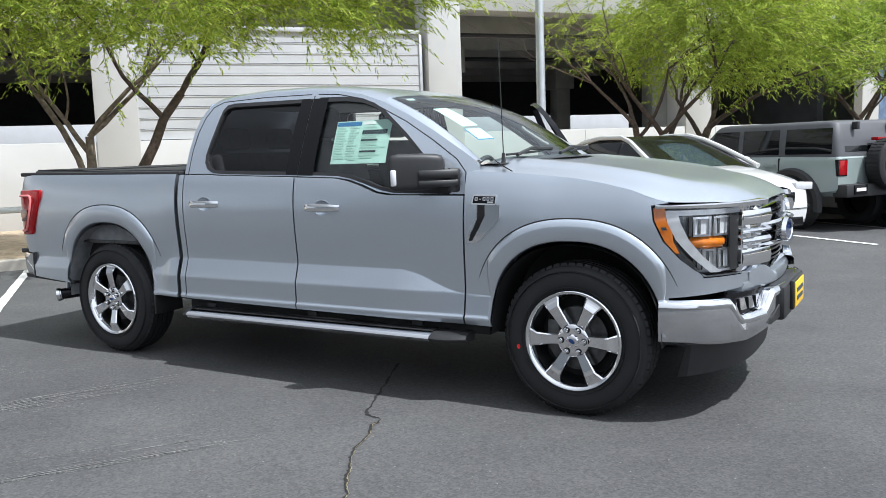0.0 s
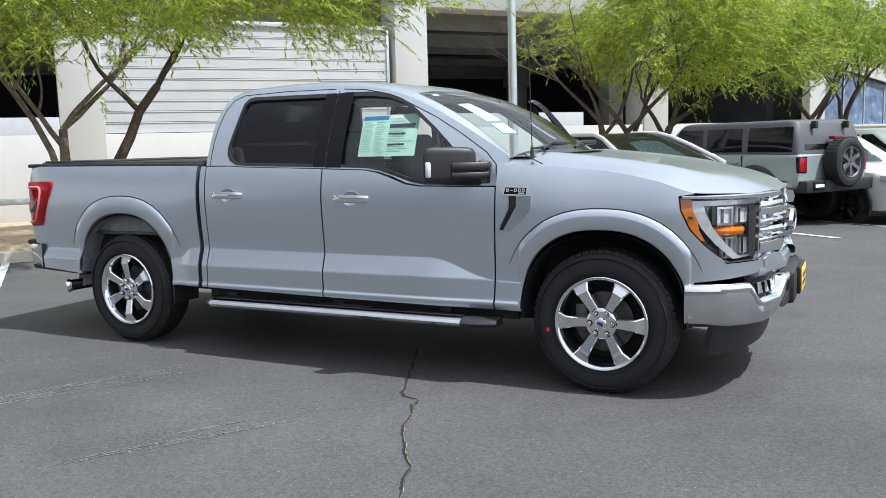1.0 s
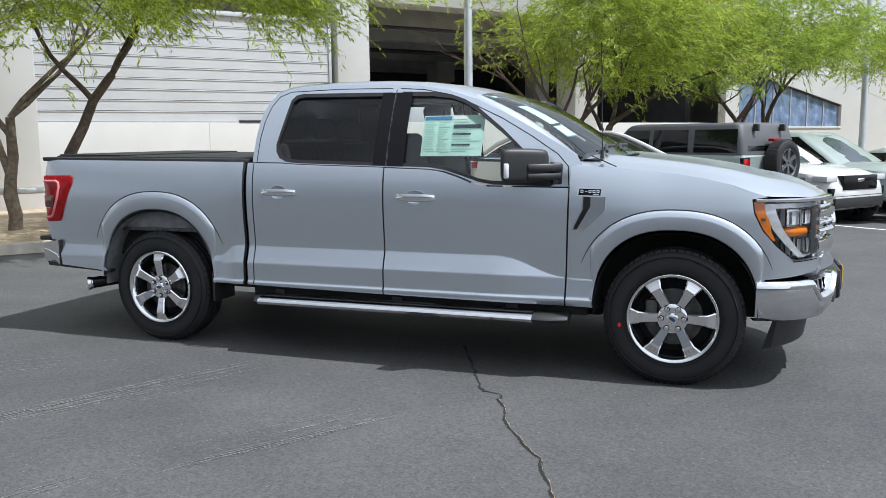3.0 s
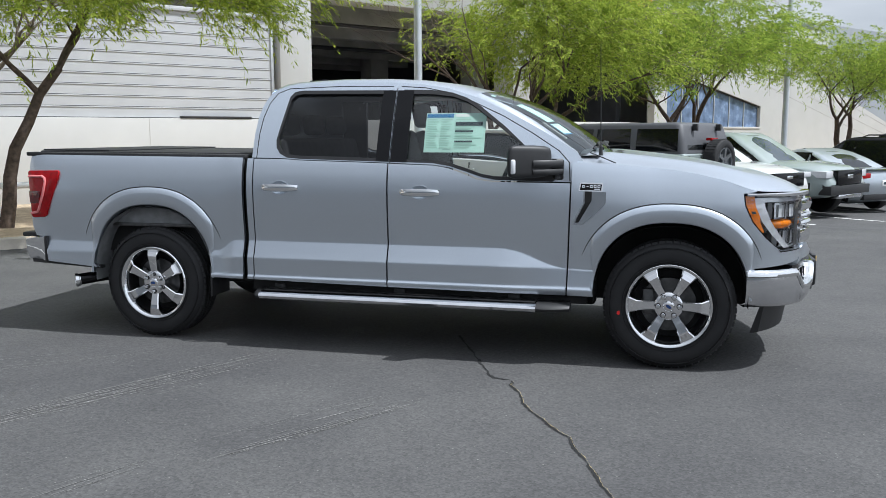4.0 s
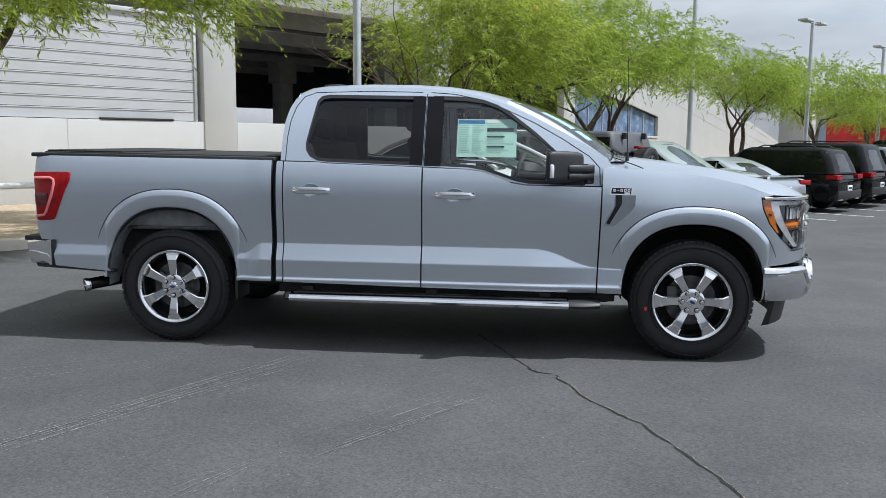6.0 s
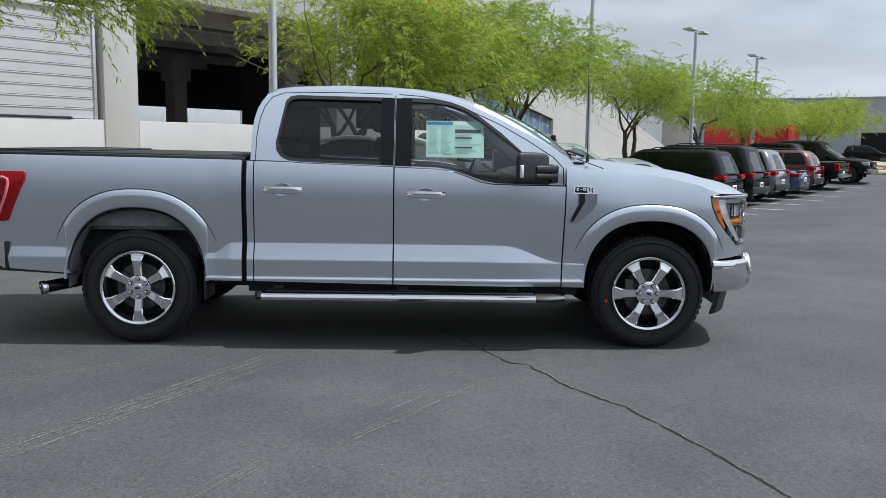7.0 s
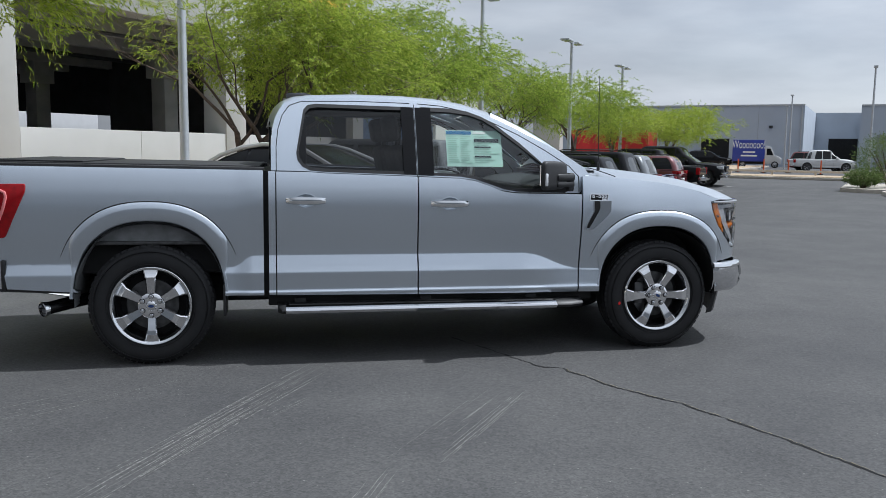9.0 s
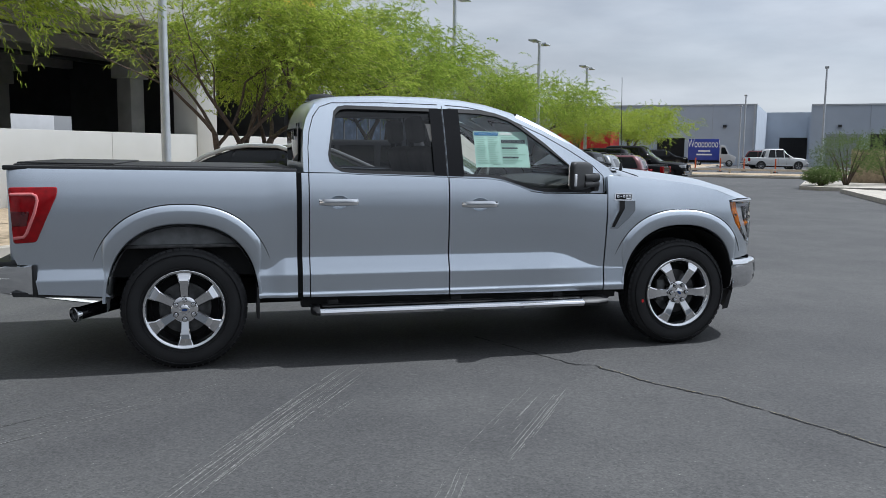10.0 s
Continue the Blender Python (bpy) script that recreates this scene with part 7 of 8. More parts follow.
def car_wheel(parent, x, y, r, width, rim_mat, spokes=5, chunky=False):
    side = -1 if y < 0 else 1
    wh = new("wheel")
    wh.parent = parent
    wh["label"] = "alloy wheel with a black tyre"
    wh.matrix_basis = Matrix.Translation((x, y, r)) @ (pose(0, 0, 0) if side < 0 else pose(0, 0, 0, 0, 0, 180))
    bm = bmesh.new()
    revolve(bm, [(r * 0.62, 0.02), (r * 0.66, 0.0), (r * 0.82, -0.008), (r * 0.94, 0.012), (r, 0.05), (r, width - 0.05), (r * 0.93, width), (r * 0.62, width)], 40)
    if chunky:
        for k in range(36):
            m = pose(0, 0, 0, 0, k * 10, 0)
            vs = [bm.verts.new(m @ Vector(p)) for p in ((-0.018, 0.02, r * 0.95), (0.018, 0.02, r * 0.95), (0.018, 0.07, r + 0.012), (-0.018, 0.07, r + 0.012), (0.018, width * 0.5, r + 0.012), (-0.018, width * 0.5, r + 0.012))]
            bm.faces.new(vs[:4])
            bm.faces.new([vs[3], vs[2], vs[4], vs[5]])
    part("tyre", bm, RUBBER, wh)
    bm = bmesh.new()
    revolve(bm, [(r * 0.64, 0.012), (r * 0.63, -0.004), (r * 0.60, 0.0), (r * 0.57, 0.05), (r * 0.55, width * 0.6)], 36)
    for k in range(spokes):
        m = pose(0, 0, 0, 0, 360 * k / spokes, 0)
        loft(bm, [[m @ Vector(p) for p in ((-w, 0.04, q), (-w * 0.8, o, q), (w * 0.8, o, q), (w, 0.04, q))] for q, w, o in ((0.03, 0.035, 0.015), (r * 0.3, 0.028, 0.008), (r * 0.6, 0.045, 0.0))])
    revolve(bm, [(0.0, 0.004), (0.05, 0.006), (0.07, 0.02), (0.07, 0.05)], 20)
    part("rim", bm, rim_mat, wh, smooth=35)
    bm = bmesh.new()
    revolve(bm, [(0.0, 0.09), (r * 0.58, 0.09)], 24)
    part("brake", bm, UNDER, wh)
    return wh


def vehicle(name, label, category, m, L, Wd, prof, cabin, wheels, body, rim=None, sq=0.5, trim=None, roof=None, tail=None, head=None, group="", glass_mat=None, extras=(), plate=True, rails=False):
    """prof: rows (x, shoulder z, crown z, half width factor, floor z); cabin: rows (z, x rear, x front, half width)."""
    th = thing(name, label, category, m, group=group)
    w = Wd / 2
    prof = [(x, a, b, k, c) for x, a, b, k, c in prof]
    cabin = [(z, a, b, c) for z, a, b, c in cabin]
    tail, head = ([(nm, m2, (*bx[:4], bx[4], bx[5]), lab) for nm, m2, bx, lab in q or ()] for q in (tail, head))
    wheels = (wheels[0] * (0.35 + 0.65), *wheels[1:])
    bm = bmesh.new()
    rows = []
    xs = np.linspace(prof[0][0], prof[-1][0], 46)
    cols = list(zip(*prof))
    fs = [smooth_interp(cols[0], c) for c in cols[1:]]
    for x in xs:
        zs_, zt, k, zb = (f(x) for f in fs)
        ww = w * k
        half = [(0.0, zb), (ww * 0.80, zb), (ww * 0.95, zb + 0.05), (ww, zb + 0.20), (ww * 1.0, zb + (zs_ - zb) * 0.55), (ww * 0.985, zs_ - 0.12), (ww * 0.96, zs_ - 0.035), (ww * 0.90, zs_), (ww * 0.55, zt), (0, zt)]
        rows.append([(x, y, z) for y, z in half] + [(x, -y, z) for y, z in half[-2:0:-1]])
    loft(bm, rows)
    part("body", bm, body, th, smooth=42)
    # greenhouse
    bm = bmesh.new()
    rings = [ring_rect(a, b, c, z, min(0.16, c * 0.3)) for z, a, b, c in cabin]
    z, a, b, c = cabin[-1]
    rings.append(ring_rect(a + 0.10, b - 0.12, c - 0.12, z + 0.025, 0.12))
    loft(bm, rings)
    part("cabin", bm, roof or body, th, smooth=50)
    zz = [r[0] for r in cabin]

    def cab(z):
        return lerp(zz, [r[1] for r in cabin], z), lerp(zz, [r[2] for r in cabin], z), lerp(zz, [r[3] for r in cabin], z)

    z0, z1 = zz[0] + 0.02, zz[-1] - 0.07
    g = glass_mat or GLASS_CAR
    # side glass, pane by pane
    a0, b0, _ = cab(z0 + 0.03)
    a1, b1, _ = cab(z1)
    n = 3 if (b0 - a0) > 2.5 else 2
    cuts = [0.0, 0.32, 0.66, 1.0] if n == 3 else [0.0, 0.48, 1.0]
    for side in (-1, 1):
        for i in range(n):
            bm = bmesh.new()
            rws = []
            for zq in np.linspace(z0 + 0.03, z1, 5):
                a, b, c = cab(zq)
                lo, hi = a + 0.16, b - 0.14
                xa, xb = lo + (hi - lo) * cuts[i] + 0.02, lo + (hi - lo) * cuts[i + 1] - 0.02
                # upright posts between panes
                lo2, hi2 = a0 + 0.16, b0 - 0.14
                if i > 0:
                    xa = lo2 + (hi2 - lo2) * cuts[i] + 0.03
                if i < n - 1:
                    xb = lo2 + (hi2 - lo2) * cuts[i + 1] - 0.03
                rws.append([(xa + (xb - xa) * t, side * (c + 0.006), zq) for t in (0, 0.5, 1)])
            loft(bm, rws, close=False)
            part("side_window", bm, g, th, "dark side window")
    for front in (True, False):
        bm = bmesh.new()
        rws = []
        for zq in np.linspace(z0 + 0.02, z1 + 0.02, 6):
            a, b, c = cab(zq)
            x = b + 0.008 if front else a - 0.008
            rws.append([(x - (0.03 if front else -0.03) * (t * t) - (0.0), (c - 0.11) * t, zq) for t in np.linspace(-1, 1, 9)])
        loft(bm, rws, close=False)
        part("windscreen" if front else "rear_window", bm, GLASS_SCR_CAR if front else g, th, "reflective windscreen" if front else "dark rear window", smooth=60)
    # wheels and arches
    wr, ww, xr, xf = wheels
    for x in (xr, xf):
        for side in (-1, 1):
            kk = fs[2](x)
            y = side * (w * kk + 0.012)
            bm = bmesh.new()
            pts_o = []
            rr = wr + 0.075
            ang = [math.radians(-18 + 216 * i / 20) for i in range(21)]
            o = [(x + rr * math.cos(q), wr + rr * math.sin(q)) for q in ang]
            cen = bm.verts.new((x, y, wr))
            vs = [bm.verts.new((px_, y, max(0.16, pz_))) for px_, pz_ in o]
            for p, q in zip(vs, vs[1:]):
                bm.faces.new([cen, p, q])
            part("wheel_well", bm, UNDER, th, "dark wheel well")
            bm = bmesh.new()
            tw = 0.055 if trim else 0.02
            loft(bm, [[(x + (rr + d) * math.cos(q), y + side * e, wr + (rr + d) * math.sin(q)) for d, e in ((-0.012, -0.03), (-0.012, 0.018), (tw * 0.6, 0.020), (tw, -0.01))] for q in ang], close=False)
            part("wheel_arch", bm, trim or body, th)
            car_wheel(th, x, side * (w * kk + 0.02), wr, ww, rim or ALLOY)
    # sills
    for side in (-1, 1):
        part("sill", boxed(xr + wr + 0.1, xf - wr - 0.1, min(side * (w - 0.06), side * (w + 0.012)), max(side * (w - 0.06), side * (w + 0.012)), prof[len(prof) // 2][4] - 0.02, prof[len(prof) // 2][4] + 0.10, 0.015), trim or body, th)
        zb = cabin[0][0]
        for hx in (0.25, -0.75):
            part("door_handle", boxed(hx, hx + 0.2, min(side * (w - 0.01), side * (w + 0.03)), max(side * (w - 0.01), side * (w + 0.03)), zb - 0.16, zb - 0.125, 0.01), body, th)
        for hx in (cabin[0][2] - 0.75, cabin[0][1] + (cabin[0][2] - cabin[0][1]) * 0.42):
            part("door_seam", boxed(hx - 0.004, hx + 0.004, min(side * (w * 0.9), side * (w + 0.004)), max(side * (w * 0.9), side * (w + 0.004)), prof[len(prof) // 2][4] + 0.12, zb - 0.03), UNDER, th)
        mx = cabin[0][2] - 0.55
        bm = bmesh.new()
        box(bm, mx - 0.05, mx + 0.12, min(side * (w - 0.06), side * (w + 0.19)), max(side * (w - 0.06), side * (w + 0.19)), zb + 0.0, zb + 0.15, 0.04)
        part("door_mirror", bm, trim or body, th, "door mirror")
        if rails:
            bm = bmesh.new()
            z, a, b, c = cabin[-1]
            tube(bm, [(a + 0.25, side * (c - 0.1), z + 0.02), (a + 0.35, side * (c - 0.1), z + 0.075), (b - 0.45, side * (c - 0.1), z + 0.075), (b - 0.3, side * (c - 0.1), z + 0.02)], 0.018, 6)
            part("roof_rail", bm, PLASTIC, th, "dark roof rail")
    xe, xn = prof[0][0], prof[-1][0]
    for nm, m2, (x0, x1, y0, y1, zz0, zz1), lab in [*(tail or ()), *(head or ())]:
        for side in (-1, 1) if y0 > 0 else (0,):
            ya, yb = (side * y0, side * y1) if side else (y0, y1)
            part(nm, boxed(x0, x1, min(ya, yb), max(ya, yb), zz0, zz1, 0.012), m2, th, lab)
    for nm, m2, (x0, x1, y0, y1, zz0, zz1), lab in extras:
        part(nm, boxed(x0, x1, y0, y1, zz0, zz1, 0.015), m2, th, lab)
    if plate:
        part("number_plate", boxed(xe - 0.02, xe + 0.02, -0.16, 0.16, 0.62, 0.76, 0.004), PAPER_W, th, "pale number plate")
        part("plate_bar", boxed(xe - 0.023, xe - 0.019, -0.12, 0.12, 0.66, 0.72), INK_D, th, smooth=0)
    return th


def suv(name, label, m, body, L=5.0, Wd=2.0, H=1.78, trim=None, roof=None, nose="plain", rails=True, group="cars in the parking row", rim=None, category="suv", dark_roof=False):
    h = L / 2
    prof = [(-h, 0.92, 0.94, 0.86, 0.42), (-h + 0.10, 1.02, 1.05, 0.95, 0.34), (-h + 0.5, 1.10, 1.12, 0.995, 0.28), (0.0, 1.12, 1.14, 1.0, 0.26), (h - 1.6, 1.10, 1.13, 1.0, 0.26), (h - 1.0, 1.04, 1.10, 0.99, 0.27), (h - 0.35, 0.96, 1.02, 0.95, 0.27), (h - 0.08, 0.84, 0.90, 0.86, 0.30), (h, 0.70, 0.72, 0.76, 0.36)]
    w = Wd / 2
    cabin = [(1.08, -h + 0.12, h - 1.25, w * 0.95), (1.25, -h + 0.17, h - 1.50, w * 0.91), (1.45, -h + 0.26, h - 1.82, w * 0.85), (H - 0.10, -h + 0.38, h - 2.15, w * 0.78), (H - 0.02, -h + 0.50, h - 2.35, w * 0.72)]
    tail = [("tail_light", RED_LENS, (-h - 0.005, -h + 0.30, w * 0.60, w * 0.985, 0.93, 1.06), "red tail light"), ("rear_bumper", trim or PLASTIC, (-h - 0.03, -h + 0.2, -w * 0.88, w * 0.88, 0.40, 0.62), "rear bumper"), ("exhaust", CHROME, (-h - 0.03, -h + 0.06, w * 0.5, w * 0.7, 0.36, 0.42), "bright exhaust tip")]
    head = [("headlight", LAMP_WHITE, (h - 0.36, h - 0.06, w * 0.62, w * 0.955, 0.82, 0.92), "slim clear headlight"), ("grille", PLASTIC_G, (h - 0.14, h - 0.005 + 0.02, -w * 0.55, w * 0.55, 0.66, 0.92), "black mesh grille"), ("front_bumper", trim or PLASTIC, (h - 0.2, h + 0.02, -w * 0.78, w * 0.78, 0.34, 0.52), "lower front bumper"), ("fog_lamp", PLASTIC_G, (h - 0.28, h - 0.02, w * 0.62, w * 0.86, 0.56, 0.70), "dark fog lamp pocket"), ("badge", CHROME, (h - 0.01, h + 0.025, -0.1, 0.1, 0.80, 0.87), "small oval badge")]
    t = vehicle(name, label, category, m, L, Wd, prof, cabin, (0.37, 0.25, -h + 1.05, h - 0.95), body, rim=rim, trim=trim, roof=roof, tail=tail, head=head, rails=rails, group=group)
    if dark_roof:
        bm = bmesh.new()
        loft(bm, [ring_rect(-h + 0.60, h - 2.42, w * 0.66, H - 0.01, 0.14), ring_rect(-h + 0.66, h - 2.48, w * 0.62, H + 0.022, 0.14)])
        part("glass_roof", bm, GLASS_CAR, t, "dark glass roof")
    return t


def sedan(name, label, m, body, L=4.6, Wd=1.82, H=1.44, roof=None, high=0.0, group="cars in the parking row", coupe=False):
    h = L / 2
    w = Wd / 2
    d = high
    prof = [(-h, 0.80 + d, 0.82 + d, 0.80, 0.40), (-h + 0.10, 0.93 + d, 0.97 + d, 0.90, 0.30), (-h + 0.55, 0.98 + d, 1.02 + d, 0.98, 0.22), (0.0, 0.95 + d, 0.99 + d, 1.0, 0.20), (h - 1.5, 0.93 + d, 0.97 + d, 1.0, 0.20), (h - 0.9, 0.86 + d, 0.92 + d, 0.98, 0.21), (h - 0.3, 0.74 + d, 0.80 + d, 0.92, 0.22), (h - 0.05, 0.60 + d, 0.64 + d, 0.82, 0.26), (h, 0.50 + d, 0.52 + d, 0.74, 0.30)]
    rr = 0.25 if coupe else 0.55
    cabin = [(0.92 + d, -h + rr, h - 1.15, w * 0.93), (1.05 + d, -h + rr + 0.25, h - 1.45, w * 0.88), (1.20 + d, -h + rr + 0.55, h - 1.80, w * 0.81), (H - 0.09, -h + rr + 0.95, h - 2.15, w * 0.72), (H - 0.02, -h + rr + 1.25, h - 2.40, w * 0.64)]
    tail = [("tail_light", RED_LENS, (-h + 0.0, -h + 0.36, w * 0.55, w * 0.965, 0.80 + d, 0.92 + d), "red tail light"), ("rear_bumper", PLASTIC, (-h - 0.01, -h + 0.15, -w * 0.75, w * 0.75, 0.32, 0.45), "lower rear bumper"), ("spoiler", body, (-h + 0.02, -h + 0.20, -w * 0.72, w * 0.72, 1.0 + d, 1.03 + d), "small boot spoiler")]
    head = [("headlight", LAMP_WHITE, (h - 0.42, h - 0.08, w * 0.60, w * 0.92, 0.62 + d, 0.72 + d), "slim clear headlight"), ("grille", PLASTIC_G, (h - 0.10, h + 0.012, -w * 0.5, w * 0.5, 0.46 + d, 0.60 + d), "dark grille"), ("front_bumper", PLASTIC_G, (h - 0.2, h + 0.01, -w * 0.66, w * 0.66, 0.26, 0.38), "dark lower bumper"), ("fog_lamp", PLASTIC_G, (h - 0.3, h - 0.05, w * 0.66, w * 0.84, 0.42, 0.54), "dark side intake")]
    return vehicle(name, label, "car", m, L, Wd, prof, cabin, (0.33, 0.22, -h + 1.0, h - 0.92), body, tail=tail, head=head, roof=roof, group=group)


def pickup(name, label, m, body, L=5.4, Wd=1.9, H=1.80, trim=None, group="cars in the parking row"):
    h = L / 2
    w = Wd / 2
    prof = [(-h, 1.05, 1.06, 0.95, 0.50), (-h + 0.08, 1.13, 1.14, 0.98, 0.48), (-h + 0.6, 1.15, 1.15, 1.0, 0.42), (0.0, 1.13, 1.15, 1.0, 0.40), (h - 1.6, 1.12, 1.16, 1.0, 0.40), (h - 0.9, 1.08, 1.15, 0.99, 0.40), (h - 0.3, 1.0, 1.08, 0.95, 0.42), (h - 0.06, 0.88, 0.96, 0.88, 0.46), (h, 0.74, 0.78, 0.80, 0.50)]
    cabin = [(1.10, -h + 1.62, h - 1.25, w * 0.95), (1.28, -h + 1.65, h - 1.52, w * 0.90), (1.5, -h + 1.72, h - 1.88, w * 0.83), (H - 0.09, -h + 1.82, h - 2.15, w * 0.76), (H - 0.02, -h + 1.95, h - 2.3, w * 0.70)]
    tail = [("tail_light", RED_LENS, (-h - 0.01, -h + 0.16, w * 0.78, w * 0.99, 0.80, 1.10), "red tail light"), ("rear_bumper", CHROME_S, (-h - 0.14, -h + 0.05, -w * 0.95, w * 0.95, 0.52, 0.68), "chrome rear bumper")]
    head = [("headlight", LAMP_WHITE, (h - 0.36, h - 0.04, w * 0.62, w * 0.93, 0.84, 0.98), "clear headlight"), ("grille", PLASTIC_G, (h - 0.12, h + 0.03, -w * 0.56, w * 0.56, 0.70, 0.99), "black grille"), ("badge", CHROME, (h + 0.02, h + 0.04, -0.12, 0.12, 0.82, 0.90), "oval badge"), ("front_bumper", trim or CHROME_S, (h - 0.2, h + 0.06, -w * 0.9, w * 0.9, 0.50, 0.68), "front bumper"), ("skid_plate", LAMP_BACK, (h - 0.1, h + 0.065, -w * 0.55, w * 0.55, 0.42, 0.50), "silver skid plate")]
    t = vehicle(name, label, "pickup truck", m, L, Wd, prof, cabin, (0.39, 0.26, -h + 1.15, h - 0.92), body, trim=trim, tail=tail, head=head, group=group)
    part("bed_floor", boxed(-h + 0.10, -h + 1.5, -w * 0.82, w * 0.82, 1.152, 1.152 + 0.013, 0.01), TONNEAU, t, "black bed cover")
    return t


def off_roader(m):
    """Boxy four-door off-roader with a charcoal hard top and the spare on its tailgate."""
    th = thing("off_roader", "boxy pale grey green off-roader with a charcoal hard top", "suv", m, group="cars in the parking row")
    h, w = 2.15, 0.93
    bm = bmesh.new()
    rows = []
    for x, z, k, zb in ((-h, 1.16, 0.97, 0.62), (-h + 0.04, 1.19, 1.0, 0.58), (-1.0, 1.20, 1.0, 0.50), (0.55, 1.20, 1.0, 0.50), (0.95, 1.19, 1.0, 0.50), (h - 0.35, 1.15, 0.99, 0.52), (h - 0.06, 1.11, 0.96, 0.55), (h, 1.06, 0.92, 0.60)):
        half = [(0, zb), (w * 0.9 * k, zb), (w * k, zb + 0.08), (w * k, z - 0.28), (w * k * 0.985, z - 0.06), (w * k * 0.95, z - 0.01), (w * k * 0.88, z), (0, z + (0.02 if x > 0.8 else 0))]
        rows.append([(x, y, q) for y, q in half] + [(x, -y, q) for y, q in half[-2:0:-1]])
    loft(bm, rows)
    part("body", bm, GREYGREEN_P, th, smooth=35)
    bm = bmesh.new()
    loft(bm, [ring_rect(-h + 0.03, 0.86, 0.865, 1.19, 0.10), ring_rect(-h + 0.07, 0.74, 0.845, 1.43, 0.10), ring_rect(-h + 0.14, 0.46, 0.80, 1.69, 0.12), ring_rect(-h + 0.17, 0.40, 0.78, 1.725, 0.12), ring_rect(-h + 0.26, 0.28, 0.70, 1.75, 0.12)])
    part("hard_top", bm, HARDTOP, th, "charcoal hard top", smooth=45)
    for side in (-1, 1):
        for x0, x1, s in ((-2.0, -1.12, 0), (-1.0, -0.22, 0), (-0.12, 0.62, 1)):
            bm = bmesh.new()
            rws = []
            for z in np.linspace(1.23, 1.635, 4):
                y = lerp([1.19, 1.43, 1.69], [0.865, 0.845, 0.80], z) + 0.006
                xb = x1 - (0.5 * (z - 1.25) if s else 0)
                rws.append([(x, side * y, z) for x in (x0 + 0.05 * (z - 1.2) * (not s), (x0 + xb) / 2, xb)])
            loft(bm, rws, close=False)
            part("side_window", bm, GLASS_CAR, th, "dark side window")
        for x in (-1.05, -0.16, 0.72):
            part("door_seam", boxed(x - 0.006, x + 0.006, min(side * 0.9, side * 0.936), max(side * 0.9, side * 0.936), 0.62, 1.17), UNDER, th)
        for x in (-0.98, -0.06):
            part("door_handle", boxed(x, x + 0.22, min(side * 0.92, side * 0.965), max(side * 0.92, side * 0.965), 1.03, 1.07, 0.01), GREYGREEN_P, th)
        for x in (-1.30, 1.36):
            bm = bmesh.new()
            cen = bm.verts.new((x, side * 0.936, 0.42))
            ang = [math.radians(-10 + 200 * i / 18) for i in range(19)]
            vs = [bm.verts.new((x + 0.52 * math.cos(q), side * 0.936, 0.42 + 0.52 * math.sin(q))) for q in ang]
            for p, q in zip(vs, vs[1:]):
                bm.faces.new([cen, p, q])
            part("wheel_well", bm, UNDER, th)
            bm = bmesh.new()
            loft(bm, [[(x + (0.50 + d) * math.cos(q), side * (0.935 + e), 0.42 + (0.50 + d) * math.sin(q)) for d, e in ((0.0, -0.02), (0.0, 0.075), (0.07, 0.07), (0.10, -0.01))] for q in ang], close=False)
            part("fender_flare", bm, PLASTIC, th, "black fender flare")
            car_wheel(th, x, side * 0.955, 0.41, 0.27, PLASTIC_G, 6, chunky=True)
        part("tail_light", boxed(-h - 0.02, -h + 0.07, min(side * 0.72, side * 0.90), max(side * 0.72, side * 0.90), 0.90, 1.13, 0.015), RED_LENS, th, "red tail light")
        part("lamp_frame", boxed(-h - 0.012, -h + 0.05, min(side * 0.70, side * 0.92), max(side * 0.70, side * 0.92), 0.885, 1.145, 0.01), PLASTIC_G, th)
        part("sill", boxed(-0.75, 0.82, min(side * 0.88, side * 0.96), max(side * 0.88, side * 0.96), 0.46, 0.56, 0.015), PLASTIC, th)
        bm = bmesh.new()
        box(bm, 0.55, 0.70, min(side * 0.88, side * 1.10), max(side * 0.88, side * 1.10), 1.22, 1.42, 0.035)
        part("door_mirror", bm, PLASTIC, th)
        part("window_hinge", boxed(-h + 0.02, -h + 0.12, side * 0.42 - 0.03, side * 0.42 + 0.03, 1.60, 1.72, 0.01), PLASTIC, th)
    bm = bmesh.new()
    vs = [bm.verts.new(p) for p in ((-h + 0.035, -0.70, 1.26), (-h + 0.035, 0.70, 1.26), (-h + 0.125, 0.66, 1.63), (-h + 0.125, -0.66, 1.63))]
    bm.faces.new(vs)
    part("rear_window", bm, GLASS_CAR, th, "dark rear window", smooth=0)
    bm = bmesh.new()
    vs = [bm.verts.new(p) for p in ((0.83, -0.74, 1.25), (0.83, 0.74, 1.25), (0.51, 0.68, 1.66), (0.51, -0.68, 1.66))]
    bm.faces.new(vs)
    part("windscreen", bm, GLASS_SCR_CAR, th, smooth=0)
    part("rear_bumper", boxed(-h - 0.16, -h + 0.1, -0.90, 0.90, 0.56, 0.76, 0.03), PLASTIC, th, "black rear bumper")
    part("front_bumper", boxed(h - 0.1, h + 0.16, -0.88, 0.88, 0.52, 0.74, 0.03), PLASTIC, th)
    part("grille", boxed(h - 0.05, h + 0.02, -0.75, 0.75, 0.80, 1.02, 0.02), PLASTIC_G, th)
    part("number_plate", boxed(-h - 0.175, -h - 0.16, 0.44, 0.74, 0.60, 0.75, 0.004), PLASTIC_G, th, "dark dealer plate")
    part("plate_bar", boxed(-h - 0.178, -h - 0.174, 0.48, 0.70, 0.65, 0.70), PAPER_W, th, smooth=0)
